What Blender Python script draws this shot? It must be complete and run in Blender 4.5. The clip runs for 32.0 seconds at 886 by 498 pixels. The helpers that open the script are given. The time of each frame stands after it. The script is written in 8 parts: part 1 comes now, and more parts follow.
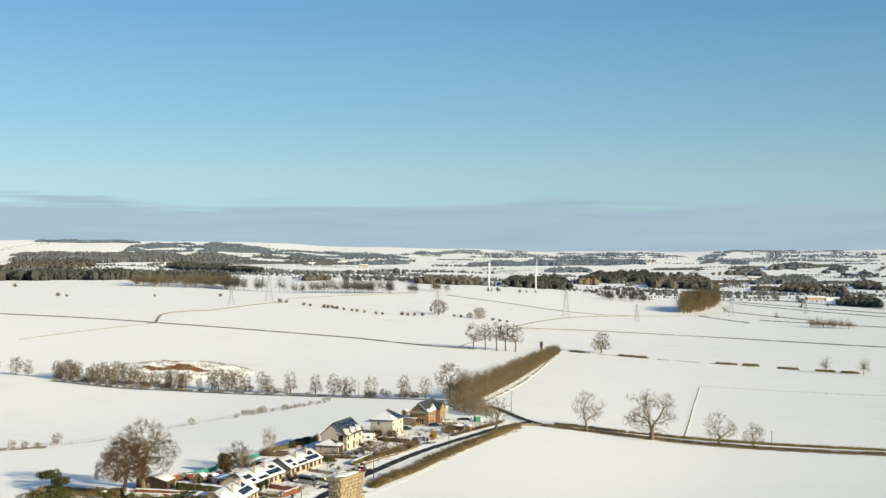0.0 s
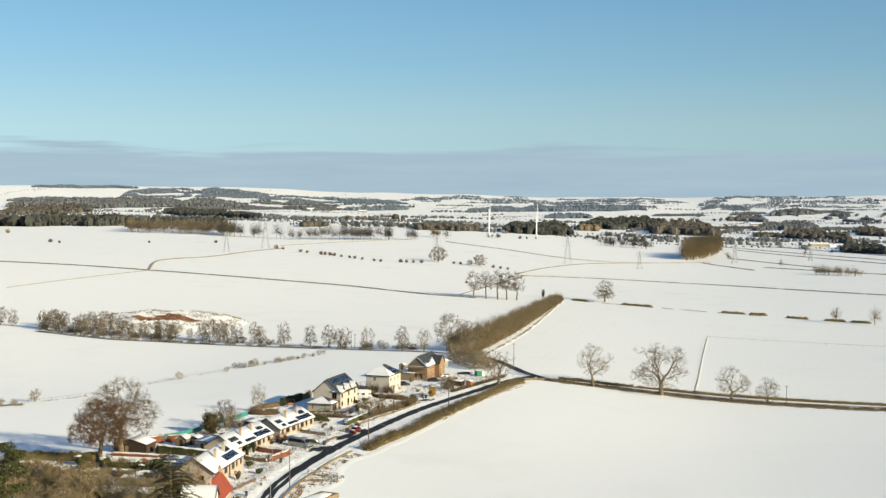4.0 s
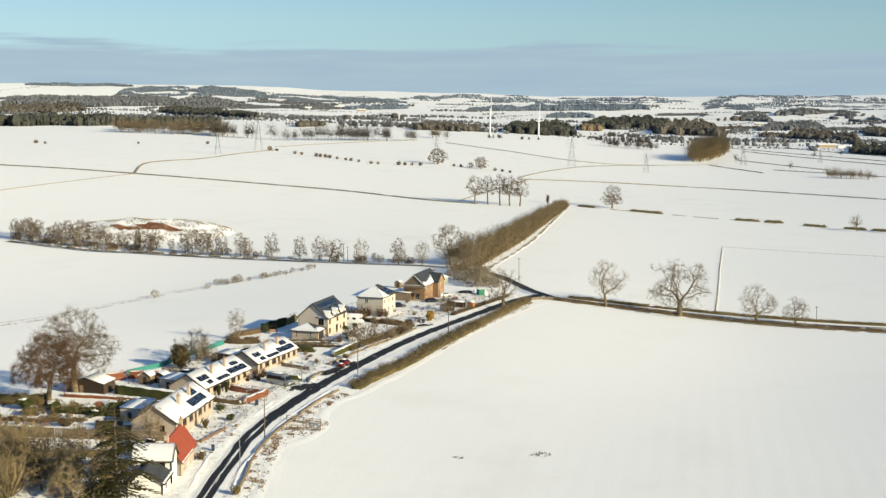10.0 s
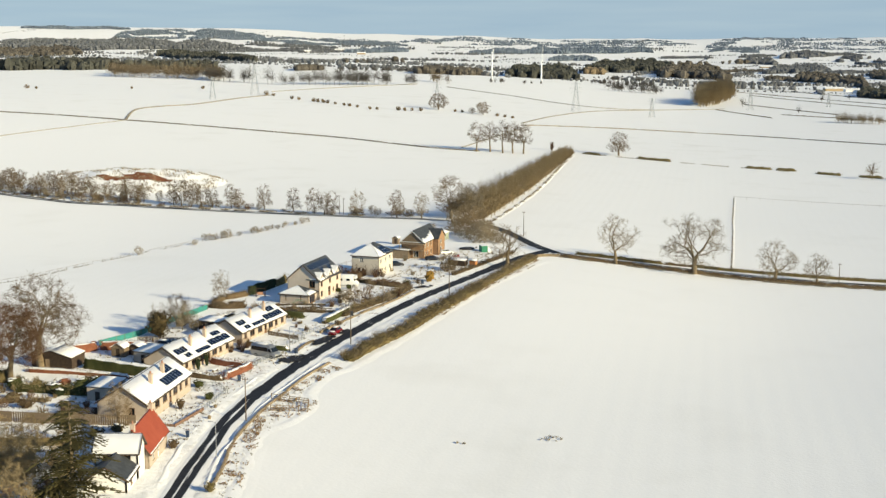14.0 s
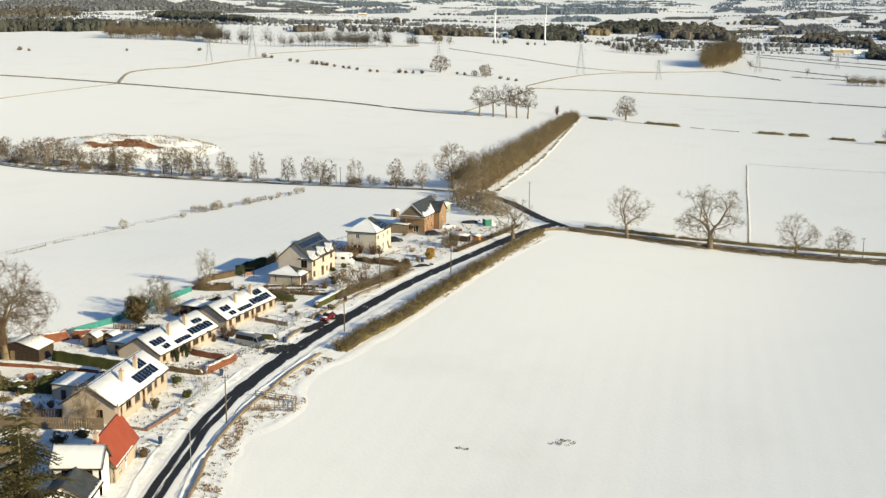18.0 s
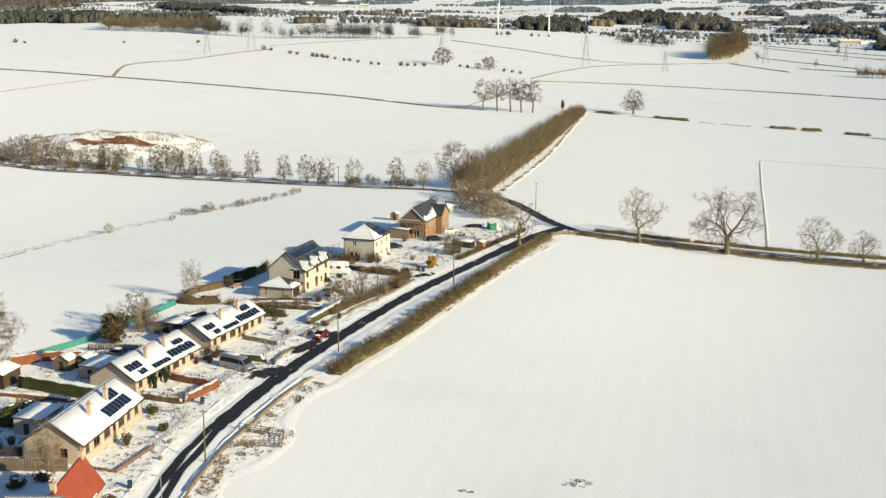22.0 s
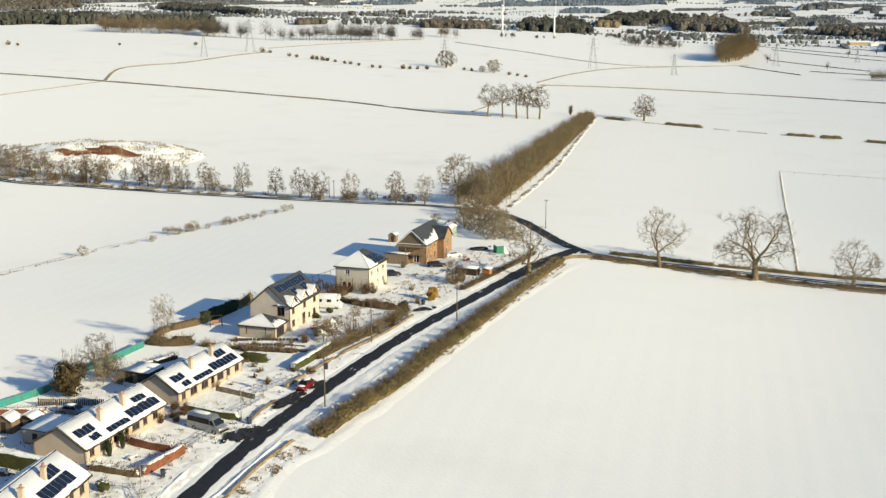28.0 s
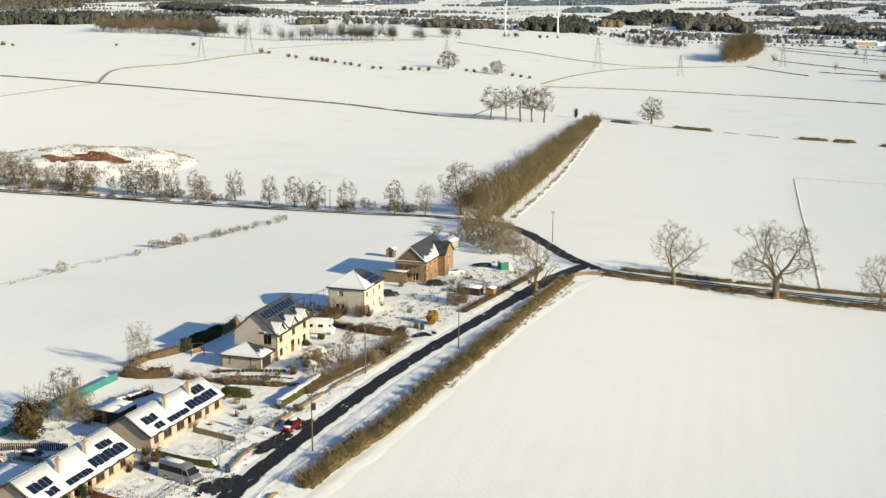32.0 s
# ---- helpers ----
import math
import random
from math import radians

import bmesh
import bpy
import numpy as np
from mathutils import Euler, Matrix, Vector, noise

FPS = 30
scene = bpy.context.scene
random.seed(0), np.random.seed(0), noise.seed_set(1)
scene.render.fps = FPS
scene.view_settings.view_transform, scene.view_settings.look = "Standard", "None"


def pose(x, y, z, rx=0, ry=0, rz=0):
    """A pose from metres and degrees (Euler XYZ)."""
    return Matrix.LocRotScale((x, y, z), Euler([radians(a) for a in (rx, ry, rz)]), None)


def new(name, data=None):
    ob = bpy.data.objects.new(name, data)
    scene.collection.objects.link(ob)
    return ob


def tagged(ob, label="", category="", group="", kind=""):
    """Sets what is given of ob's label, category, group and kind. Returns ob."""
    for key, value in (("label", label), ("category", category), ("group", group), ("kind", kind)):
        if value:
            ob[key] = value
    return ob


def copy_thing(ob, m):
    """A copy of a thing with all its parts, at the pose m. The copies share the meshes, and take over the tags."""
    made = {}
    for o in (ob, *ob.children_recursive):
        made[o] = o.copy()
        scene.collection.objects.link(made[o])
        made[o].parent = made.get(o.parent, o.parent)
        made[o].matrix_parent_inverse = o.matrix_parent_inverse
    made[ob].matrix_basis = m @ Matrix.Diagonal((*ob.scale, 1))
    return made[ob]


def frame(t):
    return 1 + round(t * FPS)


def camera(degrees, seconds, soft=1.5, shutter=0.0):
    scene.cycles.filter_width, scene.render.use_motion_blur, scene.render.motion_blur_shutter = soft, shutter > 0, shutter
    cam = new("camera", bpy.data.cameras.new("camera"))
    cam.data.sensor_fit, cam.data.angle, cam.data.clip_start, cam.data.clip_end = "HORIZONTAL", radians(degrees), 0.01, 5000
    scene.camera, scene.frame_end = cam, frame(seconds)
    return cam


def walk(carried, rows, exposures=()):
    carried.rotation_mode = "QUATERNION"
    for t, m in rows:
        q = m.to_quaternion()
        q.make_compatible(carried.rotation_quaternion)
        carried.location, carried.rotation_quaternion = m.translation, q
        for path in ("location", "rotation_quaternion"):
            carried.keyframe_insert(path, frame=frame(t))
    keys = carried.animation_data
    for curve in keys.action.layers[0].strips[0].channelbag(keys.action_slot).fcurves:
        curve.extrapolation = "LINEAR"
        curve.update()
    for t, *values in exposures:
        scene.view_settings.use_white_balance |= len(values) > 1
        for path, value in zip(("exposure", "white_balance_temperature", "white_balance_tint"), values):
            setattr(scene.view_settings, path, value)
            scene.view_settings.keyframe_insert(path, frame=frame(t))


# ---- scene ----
from mathutils import kdtree

cam = camera(39.42, 32.0, soft=1.4)
# seconds, place in metres, pitch from straight down, lean and heading in degrees
PATH = [
    (0, 0.00, -0.00, 66.69, 90.120, 0.040, -0.003),
    (0.5, -0.03, 2.86, 66.70, 89.961, 0.059, -0.001),
    (1, -0.01, 5.71, 66.70, 89.799, 0.075, 0.001),
    (1.5, 0.01, 8.56, 66.70, 89.630, 0.089, -0.002),
    (2, 0.03, 11.40, 66.70, 89.292, 0.090, -0.006),
    (2.5, 0.01, 14.24, 66.72, 88.872, 0.094, -0.009),
    (3, -0.02, 17.05, 66.76, 88.439, 0.098, -0.019),
    (3.5, -0.04, 19.89, 66.81, 88.020, 0.082, -0.028),
    (5.5, 0.03, 32.36, 67.23, 86.338, 0.100, -0.043),
    (6, 0.08, 35.60, 67.33, 85.925, 0.084, -0.037),
    (7, 0.12, 42.15, 67.55, 85.104, 0.130, -0.051),
    (8, 0.19, 48.59, 67.74, 84.346, 0.127, -0.059),
    (9, 0.18, 54.90, 67.80, 83.636, 0.103, -0.045),
    (10, 0.13, 61.21, 67.88, 82.930, 0.167, -0.049),
    (11, 0.27, 67.38, 67.96, 82.258, 0.137, -0.031),
    (12, 0.29, 73.24, 67.95, 81.646, 0.150, -0.030),
    (13, 0.38, 78.89, 67.98, 80.984, 0.123, -0.014),
    (14, 0.37, 84.32, 68.09, 80.334, 0.103, 0.002),
    (15, 0.43, 89.80, 68.05, 79.753, 0.055, 0.025),
    (15.5, 0.49, 92.38, 67.92, 79.559, 0.074, 0.049),
    (17.5, 0.56, 102.19, 67.99, 78.769, 0.082, 0.091),
    (18, 0.56, 104.56, 68.03, 78.571, 0.076, 0.100),
    (19, 0.64, 109.27, 68.12, 78.177, 0.057, 0.150),
    (20, 0.65, 113.86, 68.13, 78.139, 0.023, 0.189),
    (21, 0.76, 118.29, 68.18, 78.152, 0.013, 0.230),
    (22, 0.67, 123.16, 68.25, 78.153, -0.007, 0.238),
    (23, 0.74, 128.00, 68.28, 78.153, 0.027, 0.265),
    (24, 0.81, 132.72, 68.41, 78.149, 0.026, 0.298),
    (25, 0.79, 137.24, 68.55, 78.145, 0.026, 0.323),
    (25.5, 0.78, 139.49, 68.54, 78.158, 0.026, 0.340),
    (27.5, 0.85, 148.91, 68.56, 78.173, 0.027, 0.392),
    (28, 0.86, 151.24, 68.63, 78.174, -0.000, 0.410),
    (29, 0.92, 155.96, 68.68, 78.165, -0.017, 0.436),
    (30, 0.95, 160.68, 68.74, 78.158, 0.001, 0.465),
    (31, 0.98, 165.28, 68.80, 78.149, -0.015, 0.493),
    (32, 1.05, 169.91, 68.77, 78.147, -0.016, 0.524),
]
walk(cam, [(t, pose(x, y, z, rx, 0, rz) @ pose(0, 0, 0, 0, 0, lean)) for t, x, y, z, rx, lean, rz in PATH],
     [(0, 0.40, 7140, 8), (32, 0.40, 7140, 8)])

# ---- light: low winter sun from behind the right shoulder, clear sky with a bank of cloud on the horizon ----
SUN_EL, SUN_AZ = radians(19.5), radians(123.0)
world = bpy.data.worlds.new("winter_sky")
scene.world = world
world.use_nodes = True
wn, wl = world.node_tree.nodes, world.node_tree.links
wn.clear()


def wnode(kind, **props):
    n = wn.new(kind)
    for k, v in props.items():
        setattr(n, k, v)
    return n


sky = wnode("ShaderNodeTexSky", sky_type="NISHITA", sun_disc=False, sun_elevation=SUN_EL, sun_rotation=SUN_AZ)
sky.altitude, sky.air_density, sky.dust_density, sky.ozone_density = 100, 1.0, 0.6, 1.0
coord = wnode("ShaderNodeTexCoord")
split = wnode("ShaderNodeSeparateXYZ")
wl.new(coord.outputs["Generated"], split.inputs[0])
stretch = wnode("ShaderNodeMapping")
stretch.inputs["Scale"].default_value = (5, 5, 70)
wl.new(coord.outputs["Generated"], stretch.inputs[0])
wisps = wnode("ShaderNodeTexNoise")
wisps.inputs["Scale"].default_value, wisps.inputs["Detail"].default_value = 1.6, 6
wl.new(stretch.outputs[0], wisps.inputs[0])
lift = wnode("ShaderNodeMath", operation="MULTIPLY_ADD")
lift.inputs[1].default_value, lift.inputs[2].default_value = 0.044, -0.022
wl.new(wisps.outputs[0], lift.inputs[0])
height = wnode("ShaderNodeMath", operation="ADD")
wl.new(split.outputs[2], height.inputs[0])
wl.new(lift.outputs[0], height.inputs[1])
bank = wnode("ShaderNodeMapRange", interpolation_type="SMOOTHSTEP")
for i, v in ((1, 0.031), (2, 0.042), (3, 0.88), (4, 0.0)):
    bank.inputs[i].default_value = v
wl.new(height.outputs[0], bank.inputs[0])
low = wnode("ShaderNodeValToRGB")
stops = low.color_ramp.elements
stops[0].position, stops[0].color = 0.03, (0.52, 0.83, 1.0, 1)
stops[1].position, stops[1].color = 0.30, (0.15, 0.42, 0.80, 1)
for where, colour in ((0.056, (0.50, 0.81, 0.99, 1)), (0.105, (0.335, 0.68, 0.98, 1)), (0.19, (0.19, 0.49, 0.89, 1))):
    stops.new(where).color = colour
wl.new(split.outputs[2], low.inputs[0])
scaled = wnode("ShaderNodeMix", data_type="RGBA", blend_type="MULTIPLY")
scaled.inputs[0].default_value = 1.0
scaled.inputs[7].default_value = (5.3, 5.3, 5.3, 1)
wl.new(low.outputs[0], scaled.inputs[6])
aside = wnode("ShaderNodeMapRange")
for i, v in ((1, -0.45), (2, 0.45), (3, 7.0), (4, 4.6)):
    aside.inputs[i].default_value = v
wl.new(split.outputs[0], aside.inputs[0])
wl.new(aside.outputs[0], scaled.inputs[7])
share = wnode("ShaderNodeMapRange")
for i, v in ((1, 0.20), (2, 0.50), (3, 0.92), (4, 0.0)):
    share.inputs[i].default_value = v
wl.new(split.outputs[2], share.inputs[0])
deep = wnode("ShaderNodeMix", data_type="RGBA", blend_type="MULTIPLY")
deep.inputs[0].default_value = 1.0
deep.inputs[7].default_value = (0.72, 0.95, 1.22, 1)
wl.new(sky.outputs[0], deep.inputs[6])
tint = wnode("ShaderNodeMix", data_type="RGBA")
wl.new(share.outputs[0], tint.inputs[0])
wl.new(deep.outputs[2], tint.inputs[6])
wl.new(scaled.outputs[2], tint.inputs[7])
fleece = wnode("ShaderNodeMix", data_type="RGBA")
fleece.inputs[6].default_value, fleece.inputs[7].default_value = (2.3, 3.42, 4.82, 1), (3.35, 4.4, 5.4, 1)
wl.new(wisps.outputs[0], fleece.inputs[0])
cloud = wnode("ShaderNodeMix", data_type="RGBA")
wl.new(fleece.outputs[2], cloud.inputs[7])
wl.new(bank.outputs[0], cloud.inputs[0])
wl.new(tint.outputs[2], cloud.inputs[6])
back = wnode("ShaderNodeBackground")
back.inputs[1].default_value = 0.100
wl.new(cloud.outputs[2], back.inputs[0])
wl.new(back.outputs[0], wnode("ShaderNodeOutputWorld").inputs[0])

sun_lamp = bpy.data.lights.new("sun", "SUN")
sun_lamp.energy, sun_lamp.angle, sun_lamp.color = 4.7, radians(0.6), (1.0, 0.905, 0.645)
sun = new("sun", sun_lamp)
to_sun = Vector((math.sin(SUN_AZ) * math.cos(SUN_EL), math.cos(SUN_AZ) * math.cos(SUN_EL), math.sin(SUN_EL)))
sun.matrix_world = Matrix.Translation((200, 100, 200)) @ to_sun.to_track_quat("Z", "Y").to_matrix().to_4x4()


# ---- materials ----
def rgb(c):
    return (c[0], c[1], c[2], 1.0)


def material(name, c1, c2, rough=0.8, scale=2.0, fine=30.0, bump=0.15, metal=0.0, vary=0.0, spec=0.3, lo=0.35, hi=0.65, island=False):
    """Two colours mixed by a coarse and a fine noise, with fine relief; vary: brightness by object."""
    m = bpy.data.materials.new(name)
    m.use_nodes = True
    n, l = m.node_tree.nodes, m.node_tree.links
    b = n["Principled BSDF"]
    b.inputs["Roughness"].default_value, b.inputs["Metallic"].default_value = rough, metal
    b.inputs["Specular IOR Level"].default_value = spec
    tc = n.new("ShaderNodeTexCoord")
    a = n.new("ShaderNodeTexNoise")
    a.inputs["Scale"].default_value, a.inputs["Detail"].default_value = scale, 4
    f = n.new("ShaderNodeTexNoise")
    f.inputs["Scale"].default_value, f.inputs["Detail"].default_value = fine, 3
    for t in (a, f):
        l.new(tc.outputs["Object"], t.inputs[0])
    s = n.new("ShaderNodeMath")
    s.operation = "MULTIPLY_ADD"
    s.inputs[1].default_value = 0.45
    l.new(f.outputs[0], s.inputs[0])
    h = n.new("ShaderNodeMath")
    h.operation = "MULTIPLY"
    h.inputs[1].default_value = 0.55
    l.new(a.outputs[0], h.inputs[0])
    l.new(h.outputs[0], s.inputs[2])
    r = n.new("ShaderNodeMapRange")
    r.inputs[1].default_value, r.inputs[2].default_value = lo, hi
    l.new(s.outputs[0], r.inputs[0])
    mix = n.new("ShaderNodeMix")
    mix.data_type = "RGBA"
    mix.inputs[6].default_value, mix.inputs[7].default_value = rgb(c1), rgb(c2)
    l.new(r.outputs[0], mix.inputs[0])
    out = mix.outputs[2]
    if vary:
        info = n.new("ShaderNodeNewGeometry" if island else "ShaderNodeObjectInfo")
        k = n.new("ShaderNodeMapRange")
        k.inputs[3].default_value, k.inputs[4].default_value = 1 - vary, 1 + vary
        l.new(info.outputs["Random Per Island" if island else "Random"], k.inputs[0])
        mul = n.new("ShaderNodeMix")
        mul.data_type, mul.blend_type = "RGBA", "MULTIPLY"
        mul.inputs[0].default_value = 1.0
        l.new(out, mul.inputs[6])
        l.new(k.outputs[0], mul.inputs[7])
        out = mul.outputs[2]
    l.new(out, b.inputs["Base Color"])
    if bump:
        bp = n.new("ShaderNodeBump")
        bp.inputs["Strength"].default_value, bp.inputs["Distance"].default_value = bump, 0.05
        l.new(s.outputs[0], bp.inputs["Height"])
        l.new(bp.outputs[0], b.inputs["Normal"])
    return m


def snow_material(name, drift, ripple, furrows=0.0, bump=0.35, thin=(0.68, 0.677, 0.665, 1), lo=0.52, hi=0.80):
    """White snow with soft drifts, fine grain and thin places where stubble greys it."""
    m = bpy.data.materials.new(name)
    m.use_nodes = True
    n, l = m.node_tree.nodes, m.node_tree.links
    b = n["Principled BSDF"]
    b.inputs["Roughness"].default_value, b.inputs["Specular IOR Level"].default_value = 0.75, 0.25
    b.inputs["Diffuse Roughness"].default_value = 0.2
    tc = n.new("ShaderNodeTexCoord")
    noises = []
    for sc, det in ((0.006, 3), (drift, 4), (ripple, 3)):
        t = n.new("ShaderNodeTexNoise")
        t.inputs["Scale"].default_value, t.inputs["Detail"].default_value = sc, det
        l.new(tc.outputs["Object"], t.inputs[0])
        noises.append(t)
    mapr = n.new("ShaderNodeMapRange")
    mapr.inputs[1].default_value, mapr.inputs[2].default_value = lo, hi
    l.new(noises[1].outputs[0], mapr.inputs[0])
    mapl = n.new("ShaderNodeMapRange")
    mapl.inputs[1].default_value, mapl.inputs[2].default_value = 0.40, 0.70
    l.new(noises[0].outputs[0], mapl.inputs[0])
    both = n.new("ShaderNodeMath")
    both.operation = "MULTIPLY"
    l.new(mapr.outputs[0], both.inputs[0])
    l.new(mapl.outputs[0], both.inputs[1])
    mix = n.new("ShaderNodeMix")
    mix.data_type = "RGBA"
    mix.inputs[6].default_value, mix.inputs[7].default_value = (0.79, 0.79, 0.795, 1), thin
    l.new(both.outputs[0], mix.inputs[0])
    l.new(mix.outputs[2], b.inputs["Base Color"])
    add = n.new("ShaderNodeMath")
    add.operation = "MULTIPLY_ADD"
    add.inputs[1].default_value = 0.4
    l.new(noises[2].outputs[0], add.inputs[0])
    l.new(noises[1].outputs[0], add.inputs[2])
    turn = n.new("ShaderNodeMapping")
    turn.inputs["Rotation"].default_value = (0, 0, 0.21)
    l.new(tc.outputs["Object"], turn.inputs[0])
    furrow = n.new("ShaderNodeTexWave")
    furrow.inputs["Scale"].default_value, furrow.inputs["Distortion"].default_value, furrow.inputs["Detail"].default_value, furrow.inputs["Detail Scale"].default_value = 0.075, 1.5, 3, 0.4
    l.new(turn.outputs[0], furrow.inputs[0])
    sum_ = n.new("ShaderNodeMath")
    sum_.operation = "MULTIPLY_ADD"
    sum_.inputs[1].default_value = furrows
    l.new(furrow.outputs["Fac"], sum_.inputs[0])
    l.new(add.outputs[0], sum_.inputs[2])
    bp = n.new("ShaderNodeBump")
    bp.inputs["Strength"].default_value, bp.inputs["Distance"].default_value = bump, 0.25
    l.new(sum_.outputs[0], bp.inputs["Height"])
    l.new(bp.outputs[0], b.inputs["Normal"])
    return m


def road_material(name, snow_edge, snow_mid, scale, along=0.16):
    """Wet dark asphalt with slush left in patches towards the edges and the middle. UV: across from -1 to 1, along in metres."""
    m = bpy.data.materials.new(name)
    m.use_nodes = True
    n, l = m.node_tree.nodes, m.node_tree.links
    b = n["Principled BSDF"]
    uv = n.new("ShaderNodeUVMap")
    sp = n.new("ShaderNodeSeparateXYZ")
    l.new(uv.outputs[0], sp.inputs[0])
    across = n.new("ShaderNodeMath")
    across.operation = "ABSOLUTE"
    l.new(sp.outputs[0], across.inputs[0])
    tc = n.new("ShaderNodeTexCoord")
    mp = n.new("ShaderNodeMapping")
    mp.inputs["Scale"].default_value = (1.1, along, 1)
    l.new(uv.outputs[0], mp.inputs[0])
    no = n.new("ShaderNodeTexNoise")
    no.inputs["Scale"].default_value, no.inputs["Detail"].default_value = scale, 7
    l.new(mp.outputs[0], no.inputs[0])
    edge = n.new("ShaderNodeMapRange")
    edge.inputs[1].default_value, edge.inputs[2].default_value, edge.inputs[3].default_value, edge.inputs[4].default_value = 0.55, 1.0, 0.0, snow_edge
    l.new(across.outputs[0], edge.inputs[0])
    mid = n.new("ShaderNodeMapRange")
    mid.inputs[1].default_value, mid.inputs[2].default_value, mid.inputs[3].default_value, mid.inputs[4].default_value = 0.0, 0.30, snow_mid, 0.0
    l.new(across.outputs[0], mid.inputs[0])
    s1 = n.new("ShaderNodeMath")
    l.new(edge.outputs[0], s1.inputs[0])
    l.new(mid.outputs[0], s1.inputs[1])
    s2 = n.new("ShaderNodeMath")
    l.new(s1.outputs[0], s2.inputs[0])
    l.new(no.outputs[0], s2.inputs[1])
    mask = n.new("ShaderNodeMapRange")
    mask.inputs[1].default_value, mask.inputs[2].default_value = 0.66, 0.76
    l.new(s2.outputs[0], mask.inputs[0])
    grain = n.new("ShaderNodeTexNoise")
    grain.inputs["Scale"].default_value, grain.inputs["Detail"].default_value = 1.3, 6
    l.new(tc.outputs["Object"], grain.inputs[0])
    tar = n.new("ShaderNodeMix")
    tar.data_type = "RGBA"
    tar.inputs[6].default_value, tar.inputs[7].default_value = (0.010, 0.012, 0.017, 1), (0.036, 0.038, 0.045, 1)
    l.new(grain.outputs[0], tar.inputs[0])
    mix = n.new("ShaderNodeMix")
    mix.data_type = "RGBA"
    mix.inputs[7].default_value = (0.80, 0.80, 0.80, 1)
    l.new(mask.outputs[0], mix.inputs[0])
    l.new(tar.outputs[2], mix.inputs[6])
    l.new(mix.outputs[2], b.inputs["Base Color"])
    b.inputs["Roughness"].default_value, b.inputs["Specular IOR Level"].default_value = 0.8, 0.15
    bp = n.new("ShaderNodeBump")
    bp.inputs["Strength"].default_value, bp.inputs["Distance"].default_value = 0.4, 0.06
    l.new(s2.outputs[0], bp.inputs["Height"])
    l.new(bp.outputs[0], b.inputs["Normal"])
    return m


SNOW = snow_material("snow_field", 0.05, 1.6, 0.14)
SNOW_TRODDEN = snow_material("trodden_snow", 0.7, 4.5, 0.0, 0.9, (0.46, 0.43, 0.39, 1), 0.46, 0.66)
SNOW_ROOF = snow_material("snow_cover", 0.9, 6.0)
ROAD = road_material("wet_asphalt_with_slush", 0.62, 0.02, 1.6)
ROAD_SLUSH = road_material("asphalt_under_slush", 0.44, 0.27, 1.2, 0.05)
LANE = road_material("lane_half_covered", 0.50, 0.32, 1.0, 0.06)
HARL = material("beige_harling", (0.45, 0.365, 0.29), (0.53, 0.44, 0.36), 0.95, 0.8, 25, 0.3, spec=0.15)
PALE_HARL = material("pale_pinkish_harling", (0.56, 0.475, 0.395), (0.64, 0.55, 0.465), 0.95, 0.8, 25, 0.25, spec=0.15)
CREAM = material("cream_render", (0.60, 0.53, 0.435), (0.68, 0.61, 0.51), 0.95, 0.7, 25, 0.2, spec=0.15)
WHITE_WALL = material("white_painted_harling", (0.74, 0.72, 0.68), (0.82, 0.80, 0.77), 0.9, 0.8, 20, 0.25, spec=0.2)
BRICK_M = material("orange_brick", (0.27, 0.16, 0.09), (0.38, 0.24, 0.145), 0.9, 1.5, 14, 0.3, spec=0.15)
STONE = material("weathered_sandstone", (0.20, 0.15, 0.09), (0.42, 0.33, 0.22), 0.95, 1.6, 9, 0.6, vary=0.22, spec=0.1)
DRY_STONE = material("grey_brown_field_stone", (0.16, 0.12, 0.08), (0.36, 0.29, 0.20), 0.95, 2.5, 12, 0.5, vary=0.25, spec=0.1)
DARK_STONE = material("dark_wet_stone", (0.045, 0.04, 0.035), (0.12, 0.10, 0.08), 0.9, 2.5, 12, 0.5, vary=0.2, spec=0.15)
PALE_STONE = material("lichened_field_stone", (0.22, 0.198, 0.165), (0.36, 0.328, 0.28), 0.95, 2.5, 12, 0.5, vary=0.15, spec=0.1)
SLATE = material("dark_slate", (0.028, 0.032, 0.038), (0.07, 0.075, 0.082), 0.6, 1.2, 18, 0.3)
RED_TILE = material("red_sheet_roof", (0.27, 0.052, 0.027), (0.34, 0.075, 0.038), 0.7, 0.5, 12, 0.15)
TERRACOTTA = material("clay_chimney_pot", (0.30, 0.15, 0.095), (0.38, 0.21, 0.14), 0.9, 3, 20, 0.2)
CHIMNEY = material("pink_harled_chimney", (0.50, 0.38, 0.29), (0.60, 0.48, 0.38), 0.95, 2, 20, 0.2, spec=0.15)
RED_WALL = material("reddish_garden_brick", (0.19, 0.115, 0.08), (0.28, 0.17, 0.12), 0.9, 1.5, 14, 0.3, spec=0.15)
BROWN_FRAME = material("brown_stained_frame", (0.13, 0.062, 0.032), (0.20, 0.105, 0.055), 0.6, 3, 20, 0.05)
WHITE_FRAME = material("white_plastic_frame", (0.74, 0.73, 0.70), (0.8, 0.8, 0.78), 0.5, 3, 20, 0.02)
PANEL_FRAME = material("aluminium_edge", (0.42, 0.44, 0.47), (0.55, 0.57, 0.6), 0.4, 3, 20, 0.02, metal=0.8)
GUTTER = material("brown_gutter", (0.07, 0.045, 0.03), (0.11, 0.075, 0.05), 0.6, 3, 20, 0.02)
WOOD_DARK = material("dark_creosoted_wood", (0.035, 0.024, 0.017), (0.075, 0.05, 0.035), 0.9, 2, 15, 0.3, vary=0.2)
